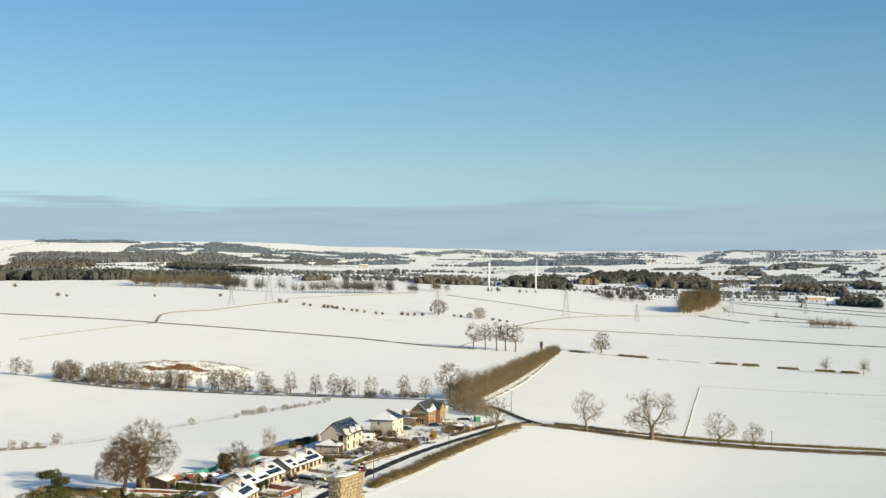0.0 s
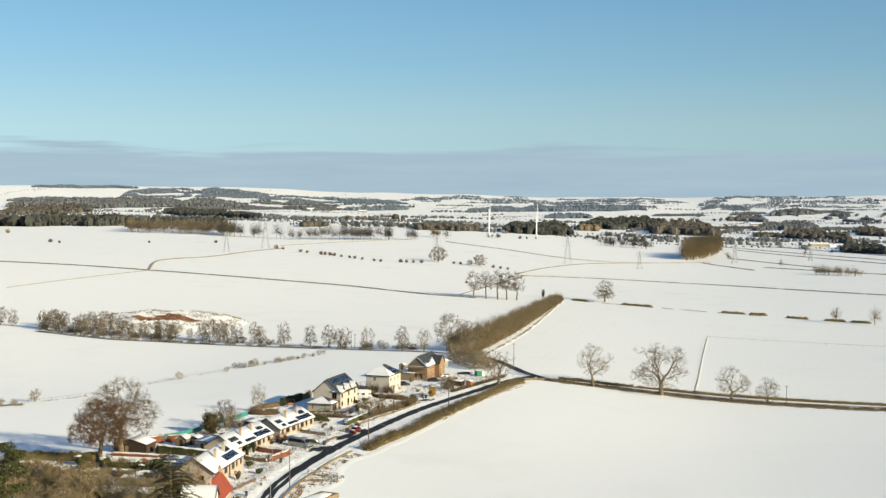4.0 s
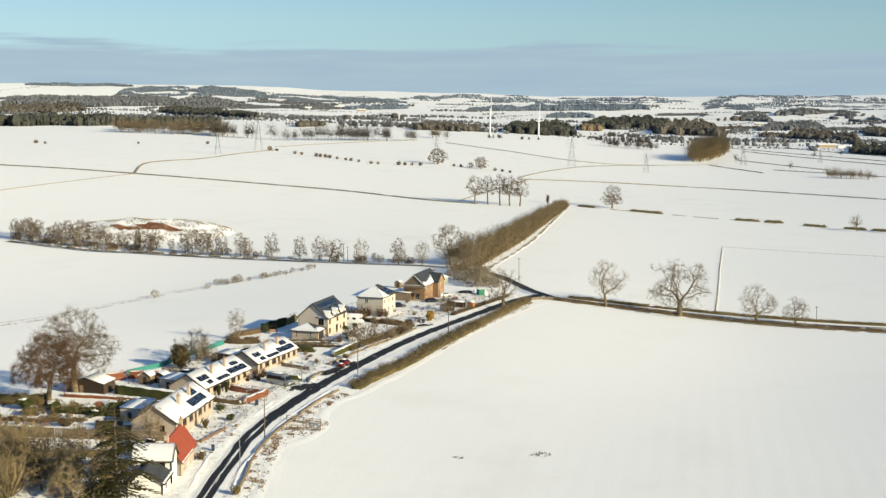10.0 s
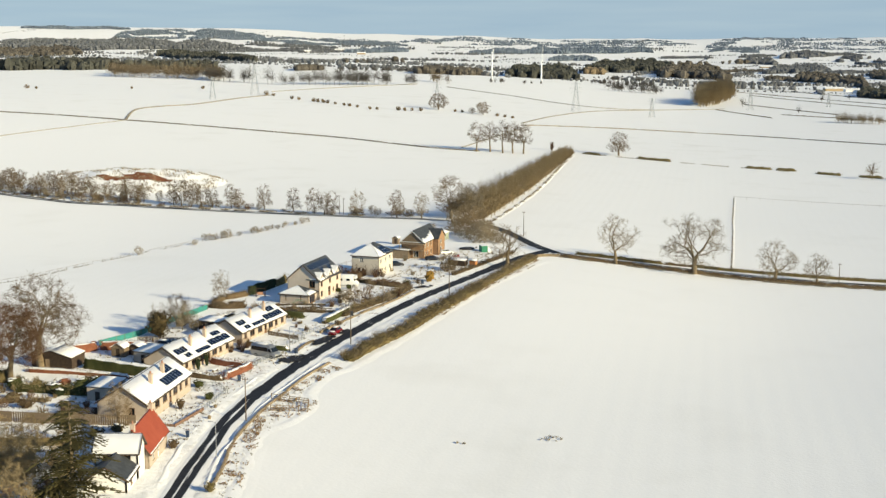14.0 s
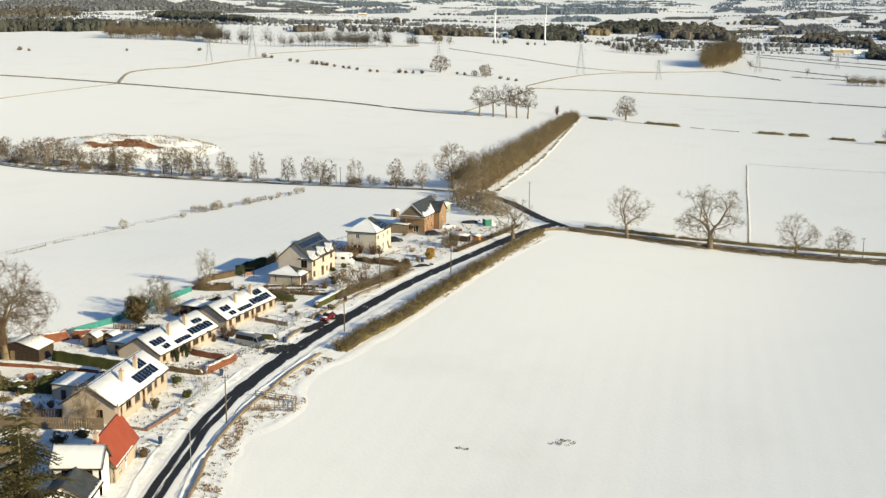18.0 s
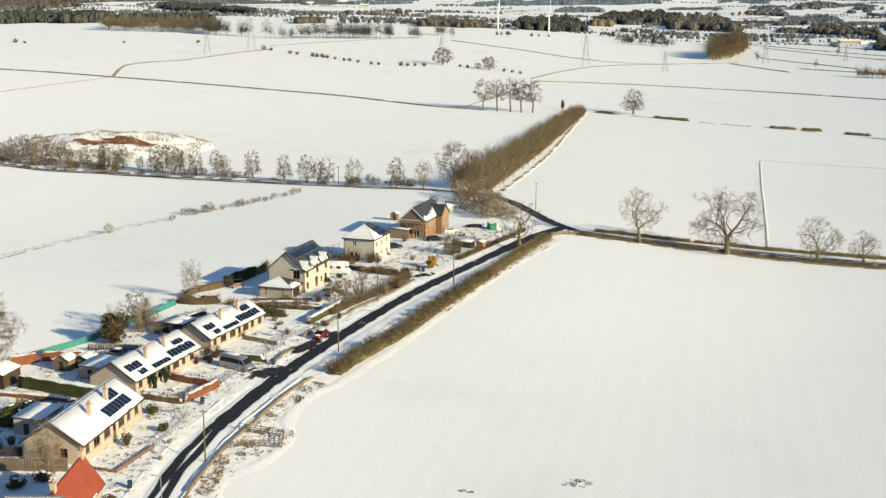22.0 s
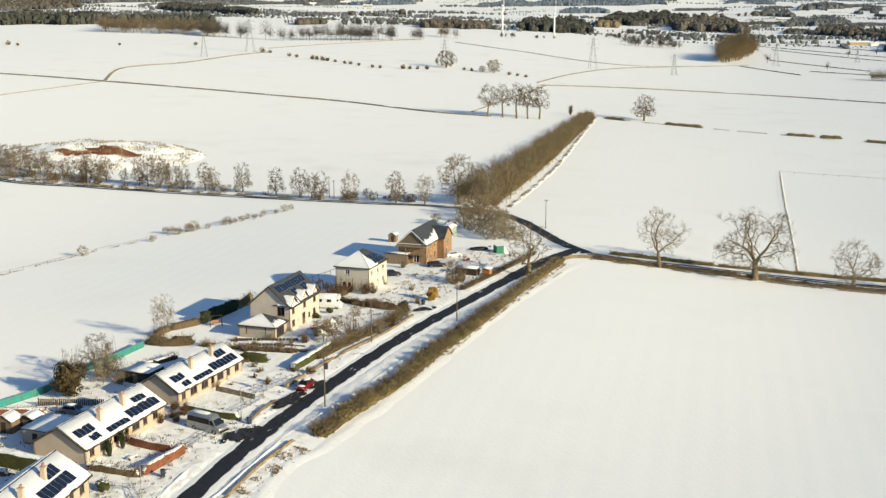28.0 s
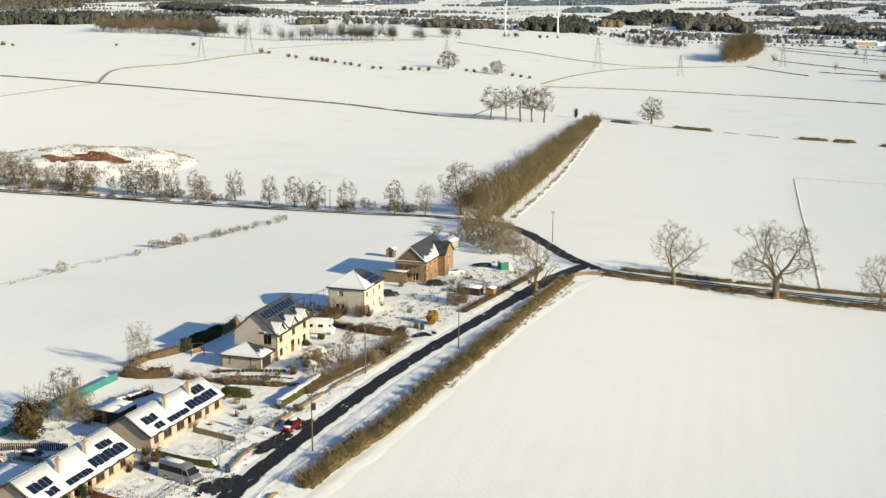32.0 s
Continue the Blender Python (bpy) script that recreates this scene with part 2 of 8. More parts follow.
WOOD = material("weathered_wood", (0.17, 0.12, 0.075), (0.28, 0.21, 0.14), 0.9, 2, 15, 0.3, vary=0.2)
POLE_WOOD = material("brown_pole_wood", (0.11, 0.08, 0.055), (0.19, 0.145, 0.10), 0.9, 2, 15, 0.3)
ORANGE_WOOD = material("orange_stained_wood", (0.42, 0.15, 0.045), (0.52, 0.22, 0.08), 0.8, 2, 12, 0.2)
METAL = material("galvanised_steel", (0.36, 0.37, 0.39), (0.48, 0.49, 0.5), 0.5, 2, 12, 0.05, metal=0.6)
IRON = material("dark_iron", (0.03, 0.03, 0.035), (0.06, 0.06, 0.065), 0.6, 4, 20, 0.05)
PYLON = material("grey_lattice_steel", (0.33, 0.35, 0.38), (0.42, 0.44, 0.46), 0.6, 0.2, 2, 0.0, metal=0.3)
WHITE_PAINT = material("white_turbine_paint", (0.80, 0.81, 0.82), (0.84, 0.84, 0.84), 0.4, 0.3, 3, 0.0)
TEAL = material("teal_netting", (0.025, 0.19, 0.175), (0.05, 0.28, 0.25), 0.7, 1.5, 10, 0.2)
GREEN_CLOTH = material("green_tarpaulin", (0.02, 0.17, 0.10), (0.04, 0.23, 0.14), 0.6, 1.5, 10, 0.2)
BARK = material("grey_brown_bark", (0.14, 0.105, 0.065), (0.26, 0.205, 0.135), 0.95, 1.5, 9, 0.4, vary=0.15, spec=0.1)
TWIG = material("bare_twigs", (0.18, 0.13, 0.078), (0.29, 0.22, 0.14), 0.95, 0.6, 5, 0.0, vary=0.2, spec=0.1)
TWIG_BROWN = material("grey_brown_twigs", (0.12, 0.09, 0.06), (0.21, 0.16, 0.11), 0.95, 0.6, 5, 0.0, vary=0.2, spec=0.1)
TWIG_RED = material("reddish_twigs", (0.115, 0.068, 0.042), (0.19, 0.115, 0.072), 0.95, 0.6, 5, 0.0, vary=0.15, spec=0.1)
TWIG_PALE = material("pale_frosted_twigs", (0.22, 0.175, 0.115), (0.33, 0.275, 0.20), 0.95, 0.6, 5, 0.0, vary=0.2, spec=0.1)
HEDGE_BROWN = material("brown_winter_hedge", (0.075, 0.053, 0.033), (0.165, 0.118, 0.07), 0.95, 0.35, 4, 0.3, vary=0.1, spec=0.1)
HEDGE_OLIVE = material("olive_winter_hedge", (0.11, 0.085, 0.035), (0.21, 0.165, 0.08), 0.95, 0.35, 4, 0.3, vary=0.1, spec=0.1)
BEECH = material("copper_beech_leaves", (0.17, 0.062, 0.036), (0.27, 0.11, 0.065), 0.9, 0.8, 6, 0.3, vary=0.1, spec=0.1)
CONIFER = material("dark_conifer_needles", (0.012, 0.02, 0.010), (0.04, 0.048, 0.022), 0.9, 0.4, 5, 0.3, vary=0.2, spec=0.15)
OLIVE_NEEDLES = material("olive_conifer_needles", (0.036, 0.034, 0.014), (0.11, 0.094, 0.038), 0.9, 0.4, 5, 0.3, vary=0.1, spec=0.15)
LAUREL = material("olive_green_leaves", (0.035, 0.042, 0.012), (0.085, 0.085, 0.03), 0.8, 0.6, 6, 0.3, vary=0.15, spec=0.2)
IVY = material("dark_ivy_leaves", (0.03, 0.026, 0.012), (0.12, 0.085, 0.04), 0.8, 0.9, 7, 0.3, spec=0.2)
AMBER = material("amber_conifer_leaves", (0.12, 0.08, 0.02), (0.34, 0.19, 0.045), 0.8, 0.9, 7, 0.3, spec=0.2)
BELT_TAN = material("tan_sapling_twigs", (0.22, 0.16, 0.085), (0.35, 0.265, 0.15), 0.95, 0.5, 5, 0.0, vary=0.25, spec=0.1, island=True)
SCRUB_TAN = material("tan_scrub_twigs", (0.19, 0.142, 0.078), (0.31, 0.24, 0.14), 0.95, 0.5, 5, 0.0, vary=0.25, spec=0.1)
BRACKEN = material("brown_dead_bracken", (0.20, 0.12, 0.06), (0.36, 0.25, 0.14), 0.95, 0.5, 4, 0.0, spec=0.1)
DEAD_GRASS = material("bleached_dead_grass", (0.21, 0.172, 0.12), (0.35, 0.30, 0.225), 0.95, 0.25, 3, 0.0, vary=0.1, spec=0.1)
SOIL = material("red_brown_soil", (0.13, 0.045, 0.022), (0.24, 0.10, 0.055), 0.95, 0.25, 2, 0.5, spec=0.1)
WOODLAND = material("far_bare_woodland", (0.078, 0.07, 0.06), (0.13, 0.116, 0.098), 0.95, 0.03, 0.4, 0.0, vary=0.35, spec=0.05, island=True)
WOODLAND_TAN = material("far_larch_woodland", (0.15, 0.115, 0.075), (0.23, 0.18, 0.12), 0.95, 0.03, 0.4, 0.0, vary=0.3, spec=0.05, island=True)
LARCH = material("brown_larch_twigs", (0.16, 0.118, 0.065), (0.26, 0.195, 0.11), 0.95, 0.05, 0.5, 0.0, vary=0.3, spec=0.05, island=True)
# far pines: distance haze put into the colour as a paler, greyer tone
PINES = material("hazed_pine_wood", (0.045, 0.048, 0.042), (0.085, 0.084, 0.072), 0.95, 0.03, 0.4, 0.0, vary=0.35, spec=0.05, island=True)
# blue tint is aerial haze, put into the base colour of the spruces
HAZE_SPRUCE = material("haze_tinted_spruce_wood", (0.12, 0.15, 0.19), (0.17, 0.205, 0.245), 0.95, 0.02, 0.2, 0.0, vary=0.25, spec=0.05, island=True)
# bluish grey stands for haze over far woods and hedgerows, mixed into their colour
HAZE_WOODS = material("haze_greyed_woodland", (0.105, 0.112, 0.122), (0.16, 0.165, 0.172), 0.95, 0.02, 0.2, 0.0, vary=0.3, spec=0.05, island=True)
PALE_GREEN = material("pale_green_boards", (0.30, 0.33, 0.25), (0.40, 0.43, 0.34), 0.9, 2, 15, 0.2)
TAR = material("bare_wet_tarmac", (0.012, 0.013, 0.017), (0.05, 0.05, 0.055), 0.8, 1.2, 8, 0.4, spec=0.15)
PLASTIC_BLUE = material("dark_blue_plastic", (0.02, 0.035, 0.07), (0.03, 0.05, 0.09), 0.5, 4, 20, 0.02)
RUBBER = material("black_rubber", (0.015, 0.015, 0.015), (0.03, 0.03, 0.03), 0.8, 6, 30, 0.05)


def gloss(name, c, rough=0.25, metal=0.0):
    m = material(name, [v * 0.92 for v in c], c, rough, 1.5, 9, 0.0, metal, spec=0.5)
    return m


SILVER = gloss("silver_car_paint", (0.33, 0.335, 0.34), 0.3, 0.6)
RED_PAINT = gloss("red_car_paint", (0.17, 0.009, 0.014))
WHITE_CAR = gloss("white_car_paint", (0.76, 0.76, 0.75))
DARK_CAR = gloss("dark_car_paint", (0.02, 0.022, 0.028))
GLASS = gloss("dark_window_glass", (0.012, 0.016, 0.02), 0.06)
TINTED = material("tinted_van_glass", (0.008, 0.009, 0.011), (0.014, 0.015, 0.018), 0.25, 2, 9, 0.0, spec=0.2)
PANEL = gloss("solar_cell_glass", (0.010, 0.016, 0.034), 0.12)
LAMP_GLASS = gloss("clear_lamp_glass", (0.5, 0.5, 0.48), 0.1)


# ---- mesh builder ----
class Shape:
    """Vertices and faces of one part."""

    def __init__(self):
        self.v, self.f, self.uv = [], [], []

    def add(self, verts, faces):
        n = len(self.v)
        self.v += [tuple(p) for p in verts]
        self.f += [tuple(i + n for i in q) for q in faces]
        return self

    def box(self, c, s, rz=0.0, taper=1.0):
        """Box with its centre, sizes and turn; taper: size of the top against the base."""
        ca, sa = math.cos(rz), math.sin(rz)
        out = []
        for dz, k in ((-0.5, 1.0), (0.5, taper)):
            for dx, dy in ((-0.5, -0.5), (0.5, -0.5), (0.5, 0.5), (-0.5, 0.5)):
                x, y = dx * s[0] * k, dy * s[1] * k
                out.append((c[0] + x * ca - y * sa, c[1] + x * sa + y * ca, c[2] + dz * s[2]))
        return self.add(out, [(3, 2, 1, 0), (4, 5, 6, 7), (0, 1, 5, 4), (1, 2, 6, 5), (2, 3, 7, 6), (3, 0, 4, 7)])

    def beam(self, a, b, w, h):
        """Square bar from a to b."""
        a, b = Vector(a), Vector(b)
        d = (b - a).normalized()
        side = d.cross(Vector((0, 0, 1)))
        side = side.normalized() if side.length > 1e-3 else Vector((1, 0, 0))
        up = side.cross(d)
        out = [p + side * w * sx / 2 + up * h * sz / 2 for p in (a, b) for sx, sz in ((-1, -1), (1, -1), (1, 1), (-1, 1))]
        return self.add(out, [(0, 1, 2, 3), (7, 6, 5, 4), (0, 4, 5, 1), (1, 5, 6, 2), (2, 6, 7, 3), (3, 7, 4, 0)])

    def tube(self, a, b, r0, r1, n=6, cap=False):
        a, b = Vector(a), Vector(b)
        d = (b - a).normalized()
        s = d.orthogonal().normalized()
        u = d.cross(s)
        out = []
        for p, r in ((a, r0), (b, r1)):
            out += [p + (s * math.cos(6.28319 * k / n) + u * math.sin(6.28319 * k / n)) * r for k in range(n)]
        faces = [(k, (k + 1) % n, n + (k + 1) % n, n + k) for k in range(n)]
        if cap:
            faces += [tuple(range(n - 1, -1, -1)), tuple(range(n, 2 * n))]
        return self.add(out, faces)

    def hexa(self, p):
        """Solid from 8 points: four below, four above."""
        return self.add(p, [(3, 2, 1, 0), (4, 5, 6, 7), (0, 1, 5, 4), (1, 2, 6, 5), (2, 3, 7, 6), (3, 0, 4, 7)])

    def blob(self, c, r, seed, n=8, rings=5, rough=0.25):
        """Uneven rounded lump."""
        out, faces = [], []
        for i in range(rings + 1):
            a = math.pi * i / rings - math.pi / 2
            for k in range(n):
                b = 2 * math.pi * k / n
                d = Vector((math.cos(a) * math.cos(b), math.cos(a) * math.sin(b), math.sin(a)))
                w = 1 + rough * noise.noise(d * 1.7 + Vector((seed * 3.1, seed * 1.7, seed)))
                out.append((c[0] + d.x * r[0] * w, c[1] + d.y * r[1] * w, c[2] + d.z * r[2] * w))
        for i in range(rings):
            for k in range(n):
                faces.append((i * n + k, i * n + (k + 1) % n, (i + 1) * n + (k + 1) % n, (i + 1) * n + k))
        return self.add(out, faces)


def make(shape, name, mat, smooth=False):
    me = bpy.data.meshes.new(name)
    me.from_pydata(shape.v, [], shape.f)
    if mat:
        me.materials.append(mat)
    if smooth:
        me.shade_smooth()
    return me


def thing(name, label, category, m=None, group="", kind=""):
    ob = new(name)
    ob.empty_display_size = 0.2
    if m is not None:
        ob.matrix_world = m
    return tagged(ob, label, category, group, kind)


def part(name, shape, mat, parent=None, label="", smooth=False):
    ob = new(name, make(shape, name, mat, smooth))
    if parent is not None:
        ob.parent = parent
    if label:
        ob["label"] = label
    return ob


def solid(name, shape, mat, label, category, m=None, group="", kind="", smooth=False):
    ob = new(name, make(shape, name, mat, smooth))
    if m is not None:
        ob.matrix_world = m
    return tagged(ob, label, category, group, kind)


# ---- the lie of the land ----
ROWS_Y = [0, 170, 290, 380, 460, 550, 645, 860, 1320, 1840, 2800, 3700, 4300, 4750, 5400]
ROWS_S = [-0.4, -0.2, 0, 0.2, 0.4]
LAND = [
    (9, 9, 5, 4, 4), (8, 8.5, 5, 3, 2.5), (7, 7.6, 4, 1.0, 0.0), (5, 6, 5.9, -2.6, -5.2), (3, 2, 4.8, -4, -7),
    (4, 2, 3, -5, -8), (6, 5, 2.3, -6.3, -9), (18, 12.5, 4, -4.5, -8), (23, 22, 13, -8, -14), (28, 28, 17, -11.5, -17),
    (18, 18, 6, -14, -17), (28, 22, 8, -6, -4), (60, 52, 36, 28, 32), (116, 106, 73, 68, 75), (70, 70, 60, 60, 60),
]


def curve_at(xs, vals, x):
    """Smooth curve through the given heights."""
    last = len(xs) - 1
    i = next((k for k in range(last) if x < xs[k + 1]), last - 1)
    h = xs[i + 1] - xs[i]
    u = min(max((x - xs[i]) / h, 0), 1)

    def slope(k):
        a, b = max(k - 1, 0), min(k + 1, last)
        return (vals[b] - vals[a]) / (xs[b] - xs[a]) * h

    return (2 * u**3 - 3 * u * u + 1) * vals[i] + (u**3 - 2 * u * u + u) * slope(i) + (3 * u * u - 2 * u**3) * vals[i + 1] + (u**3 - u * u) * slope(i + 1)


def G(x, y):
    s = max(-0.4, min(0.4, x / (y + 50))) if y > 0 else 0.0
    return curve_at(ROWS_Y, [curve_at(ROWS_S, r, s) for r in LAND], y)


def P(x, y, dz=0.0):
    return Vector((x, y, G(x, y) + dz))


def at(x, y, deg=0.0, dz=0.0):
    """Standing on the ground, turned by deg about the upright."""
    return pose(x, y, G(x, y) + dz, 0, 0, deg)


def relief(x, y):
    """Small swells of the far country and of the fields, and the spoil mound."""
    far = min(max((y - 2300) / 1500, 0), 1)
    z = far * 6 * noise.noise(Vector((x / 420, y / 330, 3))) + far * 2.5 * noise.noise(Vector((x / 150, y / 170, 8)))
    if y > 4100:
        z += min((y - 4100) / 500, 1) * (9 * noise.noise(Vector((x / 420, 1.5, 0))) + 3 * noise.noise(Vector((x / 130, 4.5, 0))))
    return z


def build_ground():
    ys = [-700, -400, -200, -80, 0, 60, 120, 170]
    y = 170.0
    while y < 5400:
        y += 4.0 if y < 420 else max(5.0, y * 0.014)
        ys.append(y)
    cols = 190
    verts, faces = [], []
    for y in ys:
        half = 340 + 0.62 * max(y, 0)
        for k in range(cols + 1):
            u = 2 * k / cols - 1
            x = half * (0.45 * u + 0.55 * u**3)
            verts.append((x, y, G(x, y) + relief(x, y)))
    for i in range(len(ys) - 1):
        for k in range(cols):
            a = i * (cols + 1) + k
            faces.append((a, a + 1, a + cols + 2, a + cols + 1))
    s = Shape()
    s.v, s.f = verts, faces
    return solid("ground", s, SNOW, "gently rolling farmland under a clean cover of snow", "ground", kind="structure", smooth=True)


build_ground()


def smooth_line(pts, step):
    """Points every few metres along a smooth curve through pts."""
    pts = [Vector((p[0], p[1])) for p in pts]
    out = []
    for i in range(len(pts) - 1):
        a, b, c, d = pts[max(i - 1, 0)], pts[i], pts[i + 1], pts[min(i + 2, len(pts) - 1)]
        n = max(1, int((c - b).length / step))
        for k in range(n):
            t = k / n
            out.append(0.5 * (2 * b + (c - a) * t + (2 * a - 5 * b + 4 * c - d) * t * t + (3 * b - a - 3 * c + d) * t**3))
    return out + [pts[-1]]


def ribbon(name, pts, width, mat, label, category, lift=0.05, kind="structure", cross=(-1, -0.5, 0, 0.5, 1), crown=0.03, step=2.0):
    """A strip laid on the ground along a line, a little higher in the middle."""
    line = smooth_line(pts, step)
    verts, faces, uvs = [], [], []
    far = 0.0
    for i, p in enumerate(line):
        d = (line[min(i + 1, len(line) - 1)] - line[max(i - 1, 0)]).normalized()
        side = Vector((d.y, -d.x))
        if i:
            far += (p - line[i - 1]).length
        for c in cross:
            w = width / 2 * (1 + 0.05 * noise.noise(Vector((far / 5, c * 3, 0))) * (abs(c) == 1))
            q = p + side * c * w
            verts.append((q.x, q.y, G(q.x, q.y) + lift + crown * (1 - c * c)))
            uvs.append((c, far))
    m = len(cross)
    for i in range(len(line) - 1):
        for k in range(m - 1):
            faces.append((i * m + k, i * m + k + 1, (i + 1) * m + k + 1, (i + 1) * m + k))
    me = bpy.data.meshes.new(name)
    me.from_pydata(verts, [], faces)
    me.materials.append(mat)
    layer = me.uv_layers.new(name="UVMap")
    for loop in me.loops:
        layer.data[loop.index].uv = uvs[loop.vertex_index]
    me.shade_smooth()
    return tagged(new(name, me), label, category, kind=kind)


VILLAGE = [(-36, 205), (-36.1, 230), (-36.0, 252.2), (-35.6, 262), (-35.0, 277.4), (-33.3, 292.5), (-29.8, 308), (-25.4, 324), (-19.1, 342), (-9.5, 367), (2.7, 396), (13.9, 423.5)]
VILLAGE_FAR = [(13.9, 423.5), (19, 436.5), (24.3, 448.5), (29.5, 459), (33.5, 466)]
MAIN = [(-190, 600), (-150, 577.6), (-126.8, 571.5), (-89.8, 558), (-55, 543.5), (-26.3, 532), (-8, 527.5), (5, 525), (14.3, 518), (20.8, 506), (26.0, 488), (30.5, 473), (36, 462.5), (48, 459.5), (68.4, 458.7), (88.3, 457), (120, 452), (170, 446)]
ribbon("road", VILLAGE[:6], 3.3, ROAD_SLUSH, "village road with dark wheel tracks between strips of slush", "road")
ribbon("road", VILLAGE[5:], 3.8, ROAD, "wet black village road edged with thawing snow", "road")
ribbon("road", VILLAGE_FAR, 4.9, ROAD, "end of the village road at the junction, wet asphalt", "road", lift=0.07)
ribbon("road", MAIN[:8], 5.0, LANE, "country lane half covered with snow below a row of trees", "road")
ribbon("road", MAIN[7:13], 6.0, ROAD, "wet black country road curving past the junction", "road", lift=0.06)
ribbon("road", MAIN[12:], 4.5, LANE, "snow-covered lane between two hedges", "road")


def road_side(x, y):
    """Distance from the village road's middle, less than nought to the west of it."""
    best = (1e9, 0.0)
    for a, b in ROAD_BITS:
        d = b - a
        u = min(max(((x - a.x) * d.x + (y - a.y) * d.y) / d.length_squared, 0), 1)
        ex, ey = x - a.x - d.x * u, y - a.y - d.y * u
        r = math.hypot(ex, ey)
        if r < best[0]:
            best = (r, r if d.y * ex - d.x * ey > 0 else -r)
    return best[1]


ROAD_BITS = [(Vector(a), Vector(b)) for a, b in zip((VILLAGE + VILLAGE_FAR[1:])[:-1], (VILLAGE + VILLAGE_FAR[1:])[1:])]


def trodden_snow():
    """Lumpy snow over the gardens and verges, trampled and thrown up beside the road."""
    cell = 0.62
    s = Shape()
    x0, y0, nx, ny = -86.0, 228.0, 190, 380
    index = {}
    for i in range(ny):
        y = y0 + i * cell
        for k in range(nx):
            x = x0 + k * cell
            r = road_side(x, y)
            west = 46 - 0.10 * max(0, y - 250)
            if -west < r < 8.5 and abs(r) > 1.5 and not (314 < y < 324 and -7.5 < r < -1 and noise.noise(Vector((x * 0.6, y * 0.6, 6))) < 0.02) and not (330.5 < y < 341 and -6.6 < r < -1 and noise.noise(Vector((x * 0.5, y * 0.5, 2))) < 0.28):
                lump = 0.5 + 0.55 * noise.noise(Vector((x * 0.62, y * 0.62, 3))) + 0.8 * noise.noise(Vector((x * 1.6, y * 1.6, 8)))
                patch = 0.45 + 0.55 * max(0.0, noise.noise(Vector((x / 9, y / 9, 1))) + 0.3)
                plough = 0.03 * math.exp(-((abs(r) - 3.5) / 0.9) ** 2) * (1 + 1.2 * noise.noise(Vector((x * 0.33, y * 0.33, 5))))
                rim = min(1.0, max(-0.8, (abs(r) - 2.15 - 0.6 * noise.noise(Vector((x * 0.35, y * 0.35, 9)))) / 1.1))
                fade = min(1.0, (r + west) / 4, (8.5 - r) / 3, i / 6, (ny - 1 - i) / 6, k / 6, (nx - 1 - k) / 6)
                index[i, k] = len(s.v)
                s.v.append((x, y, G(x, y) - 0.05 + fade * (0.075 + (0.22 * max(0.0, lump) * patch + plough) * max(rim, 0.0)) + 0.25 * min(rim - 0.3, 0.0)))
    for (i, k), a in index.items():
        if (i + 1, k) in index and (i, k + 1) in index and (i + 1, k + 1) in index:
            s.f.append((a, index[i, k + 1], index[i + 1, k + 1], index[i + 1, k]))
    solid("snow_cover", s, SNOW_TRODDEN, "lumpy trodden snow over gardens and road verges", "snow", kind="structure", smooth=True)


trodden_snow()



def snow_bank(label, pts, width, height, seed, step=0.7):
    """A drift along a line: a soft wind-blown crest, steeper on its western side."""
    line = smooth_line(pts, step)
    prof = ((-1.0, -0.12), (-0.75, 0.15), (-0.55, 0.42), (-0.35, 0.78), (-0.15, 1.0), (0.1, 0.92), (0.4, 0.55), (0.75, 0.18), (1.0, -0.12))
    s = Shape()
    for i, p in enumerate(line):
        d = (line[min(i + 1, len(line) - 1)] - line[max(i - 1, 0)]).normalized()
        side = Vector((d.y, -d.x))
        end = min(1.0, i / 8, (len(line) - 1 - i) / 8)
        k = (0.75 + 0.5 * noise.noise(Vector((p.x / 7, p.y / 7, seed)))) * end
        w = width / 2 * (1 + 0.35 * noise.noise(Vector((p.x / 5, p.y / 5, seed + 4))))
        sway = 0.5 * noise.noise(Vector((p.x / 6, p.y / 6, seed + 9)))
        for c, h in prof:
            q = p + side * (c * w + sway)
            s.v.append((q.x, q.y, G(q.x, q.y) + h * height * max(k, 0.0) + (0.10 * height * noise.noise(Vector((q.x * 1.3, q.y * 1.3, seed))) if 0 < h else -0.02)))
    m = len(prof)
    s.f = [(i * m + k, i * m + k + 1, (i + 1) * m + k + 1, (i + 1) * m + k) for i in range(len(line) - 1) for k in range(m - 1)]
    solid("snow_bank", s, SNOW_ROOF, label, "snow drift", kind="structure", smooth=True)


snow_bank("rounded drift of snow along the field margin", [(-28.2, 238), (-28.4, 255), (-28.9, 266), (-28.2, 275), (-24.2, 282.5), (-22.2, 290.3), (-23.3, 299.3), (-22.0, 308), (-17.0, 317), (-11.8, 329.5), (-7.0, 342), (0.9, 362.8)], 3.2, 0.14, 1)
snow_bank("long drift of snow below the roadside hedge", [(0.2, 361), (7.0, 381), (14.0, 401), (21, 420.5), (28.1, 439), (33.5, 449.5)], 3.0, 0.14, 2)
snow_bank("pale snow-covered bank along the belt of young trees", [(18.6, 530), (32.6, 592), (48.6, 670), (62.6, 745), (77, 817), (80.5, 828)], 2.2, 0.35, 3, 2.0)
snow_bank("drift of snow on the verge beside the hedge", [(-24, 318), (-16.0, 336), (-9, 353), (-2.0, 370), (5.5, 389), (13.5, 409), (22, 430)], 1.6, 0.35, 4)
snow_bank("ridge of ploughed snow beside the road", [(-39.2, 245), (-39.4, 262), (-38.6, 279), (-36.6, 294), (-33.4, 309)], 1.4, 0.28, 5)
